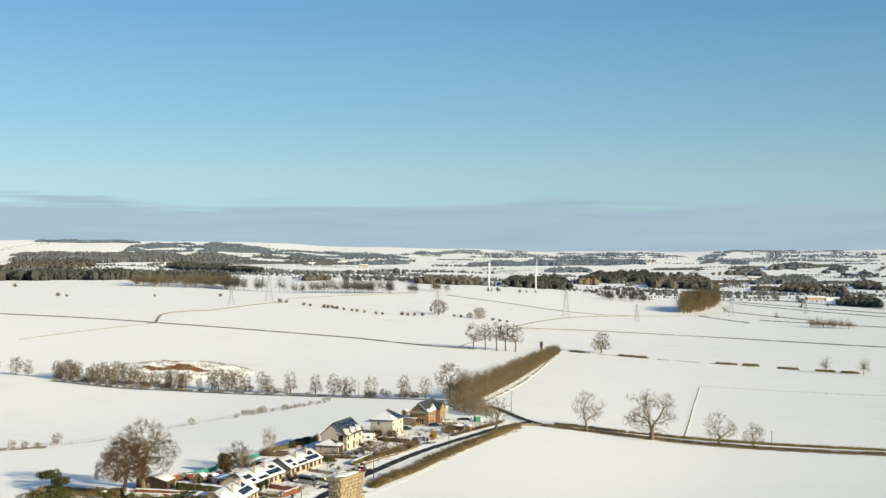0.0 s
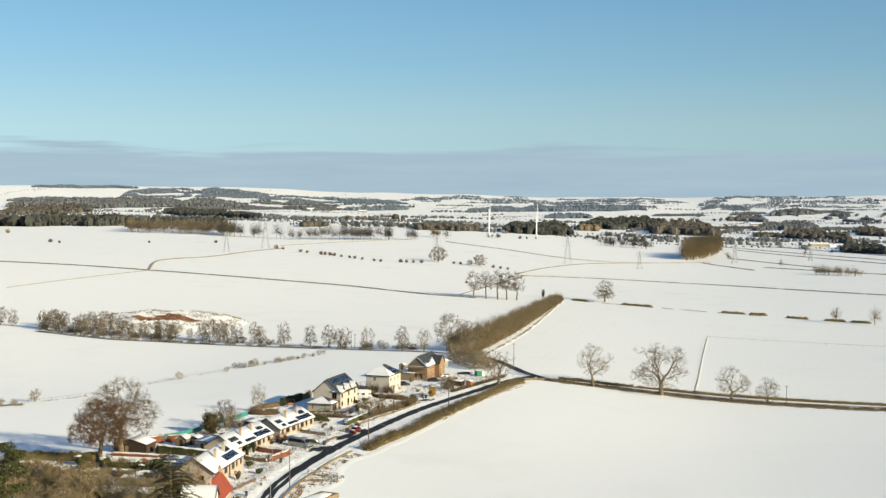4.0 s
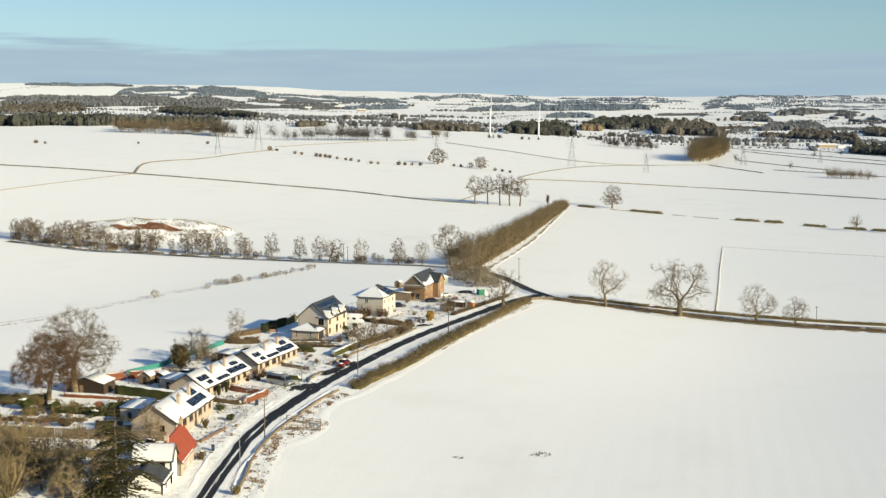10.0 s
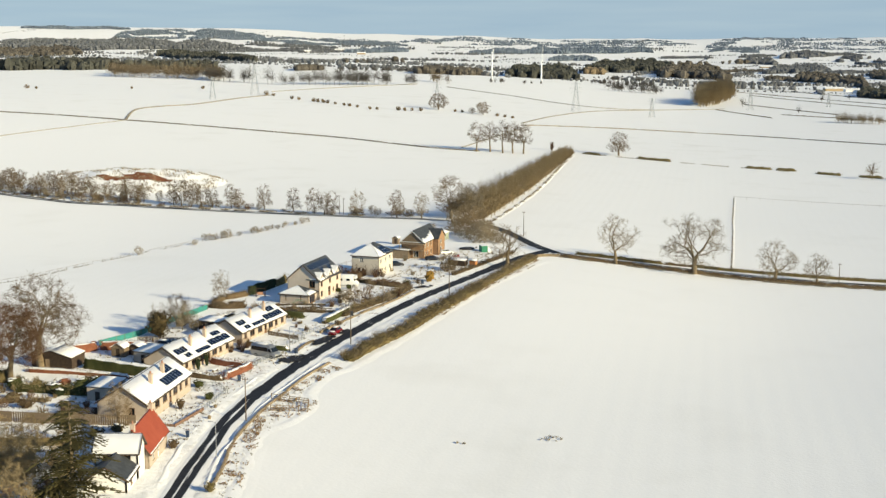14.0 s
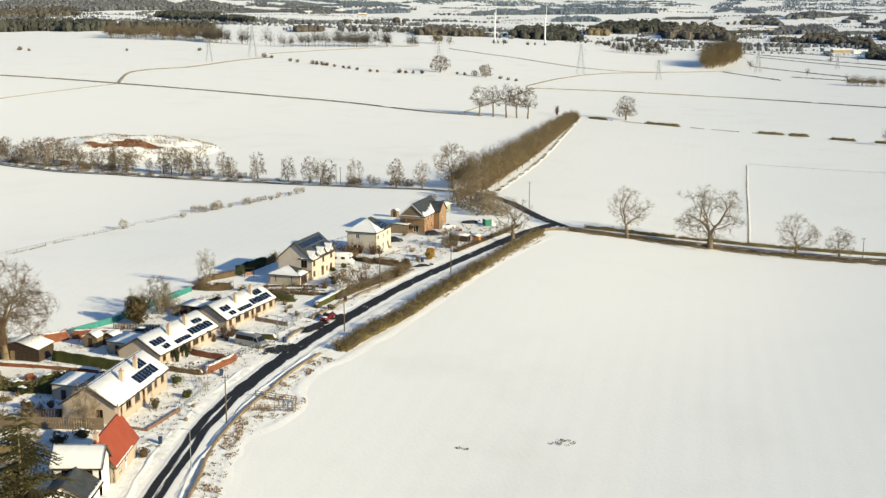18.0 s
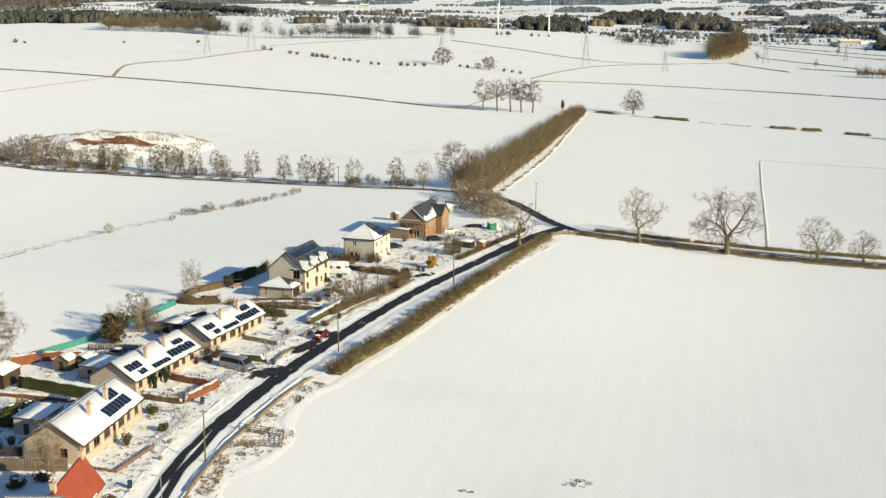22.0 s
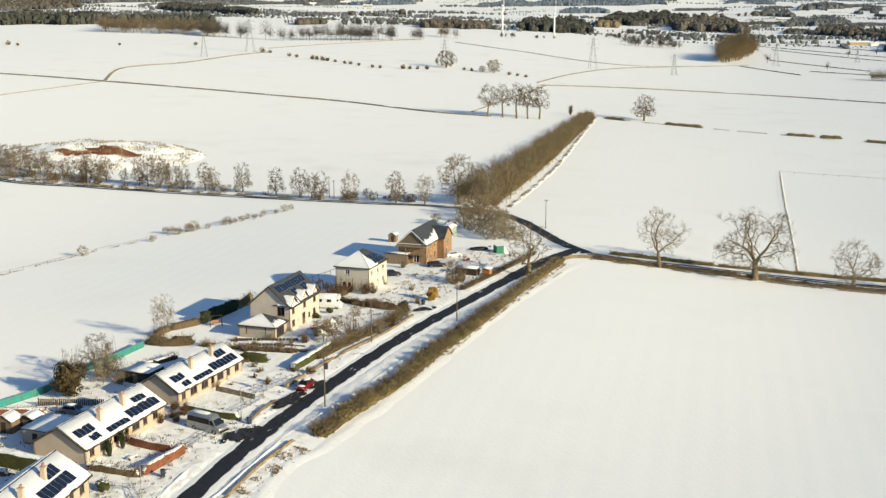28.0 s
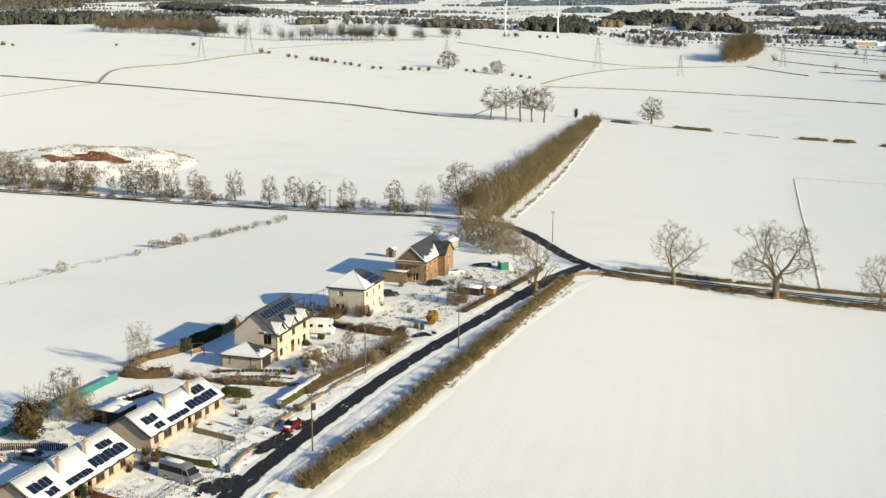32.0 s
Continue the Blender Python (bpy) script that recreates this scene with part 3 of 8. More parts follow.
snow_bank("ridge of ploughed snow beyond the road", [(-32.9, 246), (-32.8, 262), (-32.0, 277), (-30.2, 291.5), (-26.8, 307), (-22.4, 322)], 1.2, 0.30, 6)


def bare_patch(label, x, y, rx, ry, deg, seed):
    """A ragged patch of tarmac where the snow has been driven away."""
    s = Shape()
    m, n = 26, 14
    turn = Matrix.Rotation(radians(deg), 2)
    for i in range(m):
        for k in range(n):
            u, v = 2 * (i + 0.5) / m - 1, 2 * (k + 0.5) / n - 1
            if u * u + v * v + 0.9 * noise.noise(Vector((u * rx * 0.9, v * ry * 0.9, seed))) + 0.3 * noise.noise(Vector((u * 9, v * 9, seed))) > 0.62:
                continue
            q = [turn @ Vector((rx * (2 * (i + a) / m - 1), ry * (2 * (k + b) / n - 1))) + Vector((x, y)) for a, b in ((0, 0), (1, 0), (1, 1), (0, 1))]
            s.add([(p.x, p.y, G(p.x, p.y) + 0.21) for p in q], [(0, 1, 2, 3)])
    solid("bare_ground", s, TAR, label, "tarmac", kind="structure")


bare_patch("wet tarmac showing where the red car was parked", -24.6, 334.4, 5.0, 1.9, 66, 1)
bare_patch("driven-over tarmac before the minibus", -29.4, 319.6, 4.6, 2.1, 60, 4)
bare_patch("bare tarmac beside the red car", -20.8, 342.4, 3.0, 1.2, 66, 7)
bare_patch("swept tarmac at the drive of the cream house", -4.6, 390.6, 3.4, 1.5, 40, 9)


# ---- buildings ----
def wall_panel(shape, o, along, width, height, holes, thick=0.25):
    """Upright wall from o along a direction, its outer face on o's line, with rectangular holes (a, z, w, h) cut through."""
    o, along = Vector(o), Vector(along).normalized()
    inward = Vector((-along.y, along.x, 0)) * thick
    xs = sorted({0.0, width, *(h[0] for h in holes), *(h[0] + h[2] for h in holes)})
    zs = sorted({0.0, height, *(h[1] for h in holes), *(h[1] + h[3] for h in holes)})
    for i in range(len(xs) - 1):
        for k in range(len(zs) - 1):
            cx, cz = (xs[i] + xs[i + 1]) / 2, (zs[k] + zs[k + 1]) / 2
            if any(h[0] < cx < h[0] + h[2] and h[1] < cz < h[1] + h[3] for h in holes):
                continue
            a, b = o + along * xs[i], o + along * xs[i + 1]
            lo, hi = Vector((0, 0, zs[k])), Vector((0, 0, zs[k + 1]))
            shape.hexa([a + lo, b + lo, b + inward + lo, a + inward + lo, a + hi, b + hi, b + inward + hi, a + inward + hi])


def window(parent, o, along, hole, frame_mat, door=False):
    """Frame, panes and sill in a hole of a wall."""
    o, along = Vector(o), Vector(along).normalized()
    inward = Vector((-along.y, along.x, 0))
    a, z, w, h = hole
    base = o + along * a + inward * 0.10 + Vector((0, 0, z))
    ang = math.atan2(along.y, along.x)
    t = 0.10

    def bar(s, x, zz, ww, hh, d=0.08):
        c = base + along * (x + ww / 2) + Vector((0, 0, zz + hh / 2))
        s.box(c, (ww, d, hh), ang)

    fr = Shape()
    bar(fr, 0, 0, t, h)
    bar(fr, w - t, 0, t, h)
    bar(fr, t, 0, w - 2 * t, t)
    bar(fr, t, h - t, w - 2 * t, t)
    n = 1 if w < 1.0 else (2 if w < 2.1 else 3)
    for k in range(1, n):
        bar(fr, w * k / n - t / 2, t, t, h - 2 * t)
    name = "door" if door else "window"
    win = part(name, fr, frame_mat, parent)
    for k in range(n):
        g = Shape()
        x0 = t if k == 0 else w * k / n + t / 2
        x1 = w - t if k == n - 1 else w * (k + 1) / n - t / 2
        bar(g, x0, t, x1 - x0, h - 2 * t if not door else h * 0.5, 0.03)
        part("pane", g, GLASS, win)
        if door:
            leaf = Shape()
            bar(leaf, x0, t, x1 - x0, h * 0.5 - 2 * t, 0.05)
            part("leaf", leaf, frame_mat, win)
    if not door:
        s = Shape()
        c = o + along * (a + w / 2) + inward * 0.02 + Vector((0, 0, z - 0.05))
        s.box(c, (w + 0.2, 0.2, 0.08), ang)
        part("sill", s, STONE, win)


def slope(shape, a, b, c, d, thick):
    """Slab over the quad a b c d (lower edge a b, upper edge d c), thick along its normal."""
    a, b, c, d = map(Vector, (a, b, c, d))
    n = (b - a).cross(d - a).normalized()
    if n.z < 0:
        n = -n
    shape.hexa([a, b, c, d, a + n * thick, b + n * thick, c + n * thick, d + n * thick])


class Pitch:
    """One roof slope: u from 0 to 1 along the eave, v from 0 at the eave to 1 at the ridge."""

    def __init__(self, a, b, c, d):
        self.a, self.b, self.c, self.d = map(Vector, (a, b, c, d))
        self.n = (self.b - self.a).cross(self.d - self.a).normalized()
        if self.n.z < 0:
            self.n = -self.n
        self.len = (self.b - self.a).length
        self.rise = (self.d - self.a).length

    def p(self, u, v, h=0.0):
        lo, hi = self.a.lerp(self.b, u), self.d.lerp(self.c, u)
        return lo.lerp(hi, v) + self.n * h

    def snow(self, shape, u0, u1, lo, hi, depth=0.13, seed=0.0, base=0.12, steps=36):
        """Snow between two ragged lines lo(u) and hi(u)."""
        rows = []
        for k in range(steps + 1):
            u = u0 + (u1 - u0) * k / steps
            j = 0.012 * noise.noise(Vector((u * 23 + seed, 0, 0))) + 0.010 * noise.noise(Vector((u * 70 + seed, 5, 0)))
            v0, v1 = lo(u) + j, hi(u)
            v1 = max(v1, v0 + 0.01)
            rows.append([self.p(u, v0, base), self.p(u, v0 + 0.02 * min(1, (v1 - v0) * 5), base + depth * 0.8), self.p(u, (v0 + v1) / 2, base + depth), self.p(u, v1 - 0.005, base + depth * 0.95), self.p(u, v1, base)])
        n = len(shape.v)
        for r in rows:
            shape.v += [tuple(q) for q in r]
        for k in range(steps):
            for i in range(4):
                shape.f.append((n + k * 5 + i, n + (k + 1) * 5 + i, n + (k + 1) * 5 + i + 1, n + k * 5 + i + 1))
        for k in (0, steps):
            shape.f.append(tuple(n + k * 5 + i for i in range(5)))


def solar_array(parent, pitch, u_m, v_m, cols, w=1.0, h=1.65, height=0.30, cuts=(), snowy=True):
    """A row of portrait panels on a slope; u_m, v_m: metres along and up to the lower corner of the first."""
    L, R = pitch.len, pitch.rise
    for k in range(cols):
        u0, u1 = (u_m + k * (w + 0.03)) / L, (u_m + k * (w + 0.03) + w) / L
        v0, v1 = v_m / R, (v_m + (h * 0.55 if k in cuts else h)) / R
        s = Shape()
        s.hexa([pitch.p(u0, v0, height - 0.05), pitch.p(u1, v0, height - 0.05), pitch.p(u1, v1, height - 0.05), pitch.p(u0, v1, height - 0.05),
                pitch.p(u0, v0, height), pitch.p(u1, v0, height), pitch.p(u1, v1, height), pitch.p(u0, v1, height)])
        pan = part("solar_panel", s, PANEL_FRAME, parent)
        e = 0.035
        c = Shape()
        c.hexa([pitch.p(u0 + e / L, v0 + e / R, height - 0.01), pitch.p(u1 - e / L, v0 + e / R, height - 0.01), pitch.p(u1 - e / L, v1 - e / R, height - 0.01), pitch.p(u0 + e / L, v1 - e / R, height - 0.01),
                pitch.p(u0 + e / L, v0 + e / R, height + 0.006), pitch.p(u1 - e / L, v0 + e / R, height + 0.006), pitch.p(u1 - e / L, v1 - e / R, height + 0.006), pitch.p(u0 + e / L, v1 - e / R, height + 0.006)])
        part("cell_face", c, PANEL, pan)


def chimney(parent, c, h, w=0.75, d=0.55):
    s = Shape()
    s.box((c[0], c[1], c[2] + h / 2), (w * 0.8, d, h))
    s.box((c[0], c[1], c[2] + h + 0.06), (w * 0.8 + 0.16, d + 0.16, 0.14))
    ch = part("chimney", s, CHIMNEY, parent, "pinkish harled chimney")
    for k in (-0.13, 0.13):
        p = Shape()
        p.tube((c[0], c[1] + k, c[2] + h + 0.12), (c[0], c[1] + k, c[2] + h + 0.55), 0.12, 0.10, 8, True)
        part("chimney_pot", p, TERRACOTTA, ch)


def gable_house(name, label, m, L, W, he, hr, wall_mat, front, gable, frame_mat, over=0.3, roof_mat=SLATE, gable_holes=()):
    """A gabled house: near front corner at the origin, front along +y facing +x, the back at -W.
    front, gable: holes (place along, height, width, height[, True for a door])."""
    root = thing(name, label, "house", m)
    w = Shape()
    fh = [h[:4] for h in front]
    wall_panel(w, (0, 0, -0.6), (0, 1, 0), L, he + 0.6, [(a, z + 0.6, ww, hh) for a, z, ww, hh in fh])
    wall_panel(w, (-W, 0, -0.6), (1, 0, 0), W, he + 0.6, [(a, z + 0.6, ww, hh) for a, z, ww, hh in [g[:4] for g in gable]])
    wall_panel(w, (-W, L, -0.6), (0, -1, 0), L, he + 0.6, [])
    wall_panel(w, (0, L, -0.6), (-1, 0, 0), W, he + 0.6, [])
    for y0, y1 in ((0.0, 0.25), (L - 0.25, L)):
        w.add([(0, y0, he), (-W, y0, he), (-W / 2, y0, hr), (0, y1, he), (-W, y1, he), (-W / 2, y1, hr)], [(2, 1, 0), (3, 4, 5), (0, 1, 4, 3), (1, 2, 5, 4), (2, 0, 3, 5)])
    part("wall", w, wall_mat, root)
    k = (hr - he) / (W / 2)
    zo = he - over * k
    r = Shape()
    slope(r, (over, -over, zo), (over, L + over, zo), (-W / 2, L + over, hr), (-W / 2, -over, hr), 0.12)
    slope(r, (-W - over, L + over, zo), (-W - over, -over, zo), (-W / 2, -over, hr), (-W / 2, L + over, hr), 0.12)
    r.beam((-W / 2, -over, hr + 0.10), (-W / 2, L + over, hr + 0.10), 0.25, 0.12)
    roof = part("roof", r, roof_mat, root)
    for x in (over + 0.05, -W - over - 0.05):
        g = Shape()
        g.beam((x, -over, zo - 0.02), (x, L + over, zo - 0.02), 0.12, 0.12)
        part("gutter", g, GUTTER, root)
    for y in (-over - 0.03, L + over + 0.03):
        for x in (over, -W - over):
            g = Shape()
            g.beam((x, y, zo + 0.02), (-W / 2, y, hr + 0.02), 0.06, 0.22)
            part("bargeboard", g, GUTTER, root)
    for h in front:
        window(root, (0, 0, 0), (0, 1, 0), h[:4], frame_mat, len(h) > 4)
    for h in gable:
        window(root, (-W, 0, 0), (1, 0, 0), h[:4], frame_mat, len(h) > 4)
    fp = Pitch((over, -over, zo), (over, L + over, zo), (-W / 2, L + over, hr), (-W / 2, -over, hr))
    bp = Pitch((-W - over, L + over, zo), (-W - over, -over, zo), (-W / 2, -over, hr), (-W / 2, L + over, hr))
    return root, roof, fp, bp


def stand(x, y, heading, dz=0.0):
    return pose(x, y, G(x, y) + dz, 0, 0, -heading)


def bungalow(x, y, heading, L, W, he, hr, arrays, stacks, label, front, gable, dz=0.0):
    root, roof, fp, bp = gable_house("bungalow", label, stand(x, y, heading, dz), L, W, he, hr, HARL, front, gable, BROWN_FRAME)
    s = Shape()
    fp.snow(s, 0.010, 0.988, lambda u: 0.012 + 0.05 * max(0.0, noise.noise(Vector((u * 13, x, 0)))), lambda u: 1.0, 0.14, x, 0.12, 90)
    bp.snow(s, 0.010, 0.988, lambda u: 0.02, lambda u: 1.0 - 0.03 * max(0.0, noise.noise(Vector((u * 9, y, 0)))), 0.14, y, 0.12, 60)
    part("snow", s, SNOW_ROOF, roof, "thick white snow on the roof", True)
    rng = random.Random(int(-x * 10))
    for a in arrays:
        solar_array(root, fp, *a)
        # snow sliding over the edges of the panels
        w, h = (a + (1.0, 1.65))[3:5]
        for k in range(a[2]):
            if rng.random() < 0.6:
                d = Shape()
                c = fp.p((a[0] + (k + rng.random()) * w) / fp.len, (a[1] + rng.choice((0.0, h))) / fp.rise, 0.26)
                d.blob(c, (rng.uniform(0.18, 0.36), rng.uniform(0.25, 0.5), rng.uniform(0.10, 0.16)), rng.random() * 9, 8, 4, 0.5)
                part("snow_lump", d, SNOW_ROOF, root, "loose snow sliding over the panels", True)
    for u, v in stacks:
        q = fp.p(u, v, -0.3)
        chimney(root, q, 2.1)
    return root


FRONT = [(1.0, 0.75, 1.1, 1.2), (3.4, 0.75, 1.9, 1.2), (6.6, 0.75, 1.9, 1.2), (9.4, 0.0, 0.95, 2.0, True), (11.2, 0.75, 1.9, 1.2), (14.0, 0.75, 1.1, 1.2), (16.6, 0.75, 1.3, 1.2)]
bungalow(-40.7, 330.4, 21.0, 18.9, 7.6, 2.35, 4.65,
         [(1.4, 1.85, 3, 1.0, 1.4), (2.3, 0.45, 2, 1.0, 1.1), (5.4, 0.42, 5, 1.0, 0.95), (10.9, 0.6, 7, 1.03, 1.6), (14.2, 2.45, 3, 1.0, 1.4)], [(0.37, 0.55), (0.70, 0.62)],
         "long low beige harled bungalow with a snowy roof and solar panels", FRONT, [])
bungalow(-47.8, 306.2, 18.5, 19.8, 8.2, 2.25, 4.75,
         [(1.0, 2.0, 4, 0.95, 1.45), (2.5, 0.6, 2, 1.0, 1.15), (6.2, 0.5, 5, 1.0, 0.95), (11.9, 0.75, 7, 1.05, 1.6), (15.2, 2.6, 3, 1.0, 1.1)], [(0.34, 0.52), (0.64, 0.60)],
         "long beige harled bungalow with snowy roof, solar panels and brown windows", FRONT, [])
bungalow(-47.2, 276.0, 9.6, 19.2, 8.5, 2.45, 5.15,
         [(9.6, 0.9, 7, 1.05, 1.75), (13.4, 2.9, 3)], [(0.36, 0.50), (0.66, 0.58)],
         "beige harled bungalow with a bare gable, snowy roof and solar panels", FRONT, [(5.3, 0.5, 1.1, 1.3)], 0.5)

# the large house with three wall-head gables and a sun room
H2 = stand(-29.0, 372.2, 17.6)
house, roof, fp, bp = gable_house("house", "two-storey cream house with three small gables and roof panels", H2, 13.4, 8.2, 4.75, 8.3, PALE_HARL,
    [(0.9, 0.7, 1.2, 1.3), (5.4, 0.1, 1.4, 2.2, True), (10.4, 0.7, 1.2, 1.3), (8.2, 0.7, 0.8, 1.1), (0.9, 3.1, 1.2, 1.35), (6.0, 3.1, 1.2, 1.35), (10.6, 3.1, 1.2, 1.35)],
    [(5.6, 2.9, 1.5, 1.7)], BROWN_FRAME)
for y0 in (0.2, 5.2, 9.9):
    s = Shape()
    s.add([(0.03, y0, 4.2), (0.03, y0 + 2.7, 4.2), (0.03, y0 + 2.7, 4.9), (0.03, y0 + 1.35, 6.3), (0.03, y0, 4.9), (-3.2, y0, 4.2), (-3.2, y0 + 2.7, 4.2), (-3.2, y0 + 2.7, 4.9), (-3.2, y0 + 1.35, 6.3), (-3.2, y0, 4.9)],
          [(0, 1, 2, 3, 4), (9, 8, 7, 6, 5), (0, 5, 6, 1), (1, 6, 7, 2), (4, 9, 5, 0)])
    d = part("dormer", s, PALE_HARL, house)
    r = Shape()
    slope(r, (0.35, y0 - 0.3, 4.72), (-3.3, y0 - 0.3, 4.72), (-3.3, y0 + 1.35, 6.36), (0.35, y0 + 1.35, 6.36), 0.1)
    slope(r, (-3.3, y0 + 3.0, 4.72), (0.35, y0 + 3.0, 4.72), (0.35, y0 + 1.35, 6.36), (-3.3, y0 + 1.35, 6.36), 0.1)
    part("dormer_roof", r, SLATE, d)
    q = Shape()
    Pitch((0.35, y0 - 0.3, 4.72), (-3.3, y0 - 0.3, 4.72), (-3.3, y0 + 1.35, 6.36), (0.35, y0 + 1.35, 6.36)).snow(q, 0.02, 0.75, lambda u: 0.05, lambda u: 0.98, 0.16, y0, 0.1, 14)
    Pitch((-3.3, y0 + 3.0, 4.72), (0.35, y0 + 3.0, 4.72), (0.35, y0 + 1.35, 6.36), (-3.3, y0 + 1.35, 6.36)).snow(q, 0.25, 0.98, lambda u: 0.05, lambda u: 0.98, 0.16, y0 + 4, 0.1, 14)
    part("snow", q, SNOW_ROOF, d, "snow lying on the small gable", True)
s = Shape()
fp.snow(s, 0.02, 0.30, lambda u: 0.03, lambda u: 0.22 + 0.10 * noise.noise(Vector((u * 30, 0, 0))), 0.14, 1.0, 0.12, 20)
fp.snow(s, 0.36, 0.75, lambda u: 0.08, lambda u: 0.30 + 0.12 * noise.noise(Vector((u * 26, 2, 0))), 0.14, 2.0, 0.12, 24)
part("snow", s, SNOW_ROOF, roof, "patches of sliding snow", True)
solar_array(house, fp, 0.9, 3.6, 11, 1.05, 1.7, 0.2)
solar_array(house, fp, 5.0, 1.85, 2, 1.05, 1.65, 0.2)
solar_array(house, fp, 9.4, 1.85, 2, 1.05, 1.65, 0.2)
s = Shape()
bp.snow(s, 0.01, 0.99, lambda u: 0.02, lambda u: 0.97, 0.14, 3.0)
part("snow", s, SNOW_ROOF, roof, "snow on the shaded slope", True)


def hip_house(name, label, m, L, W, he, hr, mat, front, gable, frame_mat, ridge=0.25, over=0.3):
    """A house under a hipped roof; the ridge runs along y and takes that share of the length."""
    root = thing(name, label, "house", m)
    w = Shape()
    wall_panel(w, (0, 0, -0.6), (0, 1, 0), L, he + 0.6, [(a, z + 0.6, ww, hh) for a, z, ww, hh in [h[:4] for h in front]])
    wall_panel(w, (-W, 0, -0.6), (1, 0, 0), W, he + 0.6, [(a, z + 0.6, ww, hh) for a, z, ww, hh in [h[:4] for h in gable]])
    wall_panel(w, (-W, L, -0.6), (0, -1, 0), L, he + 0.6, [])
    wall_panel(w, (0, L, -0.6), (-1, 0, 0), W, he + 0.6, [])
    part("wall", w, mat, root)
    o = over
    a, b, c, d = (o, -o, he), (o, L + o, he), (-W - o, L + o, he), (-W - o, -o, he)
    n, f = (-W / 2, L * (0.5 - ridge / 2), hr), (-W / 2, L * (0.5 + ridge / 2), hr)
    r = Shape()
    r.add([a, b, c, d, n, f], [(0, 1, 5, 4), (1, 2, 5), (2, 3, 4, 5), (3, 0, 4), (3, 2, 1, 0)])
    for p, q in ((a, n), (d, n), (b, f), (c, f), (n, f)):
        r.beam(Vector(p) + Vector((0, 0, 0.04)), Vector(q) + Vector((0, 0, 0.04)), 0.2, 0.1)
    roof = part("roof", r, SLATE, root)
    for p, q in ((a, b), (b, c), (c, d), (d, a)):
        g = Shape()
        g.beam(Vector(p) - Vector((0, 0, 0.08)), Vector(q) - Vector((0, 0, 0.08)), 0.14, 0.14)
        part("gutter", g, GUTTER, root)
    for h in front:
        window(root, (0, 0, 0), (0, 1, 0), h[:4], frame_mat, len(h) > 4)
    for h in gable:
        window(root, (-W, 0, 0), (1, 0, 0), h[:4], frame_mat, len(h) > 4)
    return root, roof, (a, b, c, d, n, f)


sunroom, sroof, e = hip_house("sun_room", "low harled sun room with a hipped snowy roof", stand(-31.0, 366.6, 17.6), 5.0, 7.3, 2.35, 4.0, HARL, [(0.6, 0.2, 3.2, 1.9)], [(1.4, 0.9, 0.25, 1.3), (5.2, 0.9, 0.25, 1.3)], BROWN_FRAME, 0.05)
s = Shape()
Pitch(e[3], e[0], e[4], e[4]).snow(s, 0.0, 1.0, lambda u: 0.03, lambda u: 0.98, 0.14, 5.0, 0.02)
Pitch(e[2], e[3], e[4], e[5]).snow(s, 0.0, 1.0, lambda u: 0.03, lambda u: 0.98, 0.14, 6.0, 0.02)
Pitch(e[0], e[1], e[5], e[4]).snow(s, 0.0, 0.8, lambda u: 0.03, lambda u: 0.35 + 0.25 * noise.noise(Vector((u * 9, 3, 0))), 0.12, 7.0, 0.02)
part("snow", s, SNOW_ROOF, sroof, "snow on three slopes", True)

h3, r3, e = hip_house("house", "square two-storey cream house with a hipped slate roof", stand(-16.5, 404.2, 18.1), 10.4, 7.6, 5.2, 8.0, CREAM,
    [(1.0, 0.8, 1.2, 1.2), (4.4, 0.0, 1.1, 2.1, True), (7.6, 0.8, 1.2, 1.2), (1.0, 3.3, 1.2, 1.2), (4.6, 3.3, 1.0, 1.2), (7.6, 3.3, 1.2, 1.2)],
    [(2.2, 3.5, 1.0, 1.2), (1.4, 1.0, 0.9, 1.0), (2.6, 1.0, 0.9, 1.0)], WHITE_FRAME, 0.22)
s = Shape()
Pitch(e[3], e[0], e[4], e[4]).snow(s, 0.0, 1.0, lambda u: 0.02, lambda u: 0.99, 0.14, 8.0, 0.02)
Pitch(e[2], e[3], e[4], e[5]).snow(s, 0.0, 1.0, lambda u: 0.02, lambda u: 0.99, 0.14, 9.0, 0.02)
Pitch(e[0], e[1], e[5], e[4]).snow(s, 0.0, 0.45, lambda u: 0.02, lambda u: max(0.06, 0.95 - 2.0 * u + 0.2 * noise.noise(Vector((u * 9, 6, 0)))), 0.14, 10.0, 0.02)
part("snow", s, SNOW_ROOF, r3, "snow on two slopes", True)
front3 = Pitch(e[0], e[1], e[5], e[4])
solar_array(h3, front3, 3.7, 0.5, 4, 1.45, 1.75, 0.2)
solar_array(h3, front3, 3.7, 2.3, 4, 1.45, 1.75, 0.2)

H4 = stand(-5.2, 435.2, 18.3)
h4, r4, fp, bp = gable_house("house", "unfinished brick house with dark slate roof and timber gable", H4, 15.0, 6.8, 4.8, 7.9, BRICK_M,
    [(0.9, 0.6, 1.0, 1.5), (3.0, 0.6, 1.0, 1.5), (0.9, 3.0, 1.0, 1.3), (3.4, 3.0, 1.0, 1.3), (6.2, 3.0, 0.8, 1.3), (6.2, 0.5, 0.8, 1.6)], [(0.8, 0.3, 1.6, 2.0), (3.6, 0.3, 1.6, 2.0)], WHITE_FRAME)
s = Shape()
fp.snow(s, 0.02, 0.72, lambda u: 0.02, lambda u: 0.28 + 0.75 * max(0, u - 0.3) + 0.12 * noise.noise(Vector((u * 14, 0, 4))), 0.16, 12.0, 0.12, 30)
part("snow", s, SNOW_ROOF, r4, "patch of snow sliding off", True)
s = Shape()
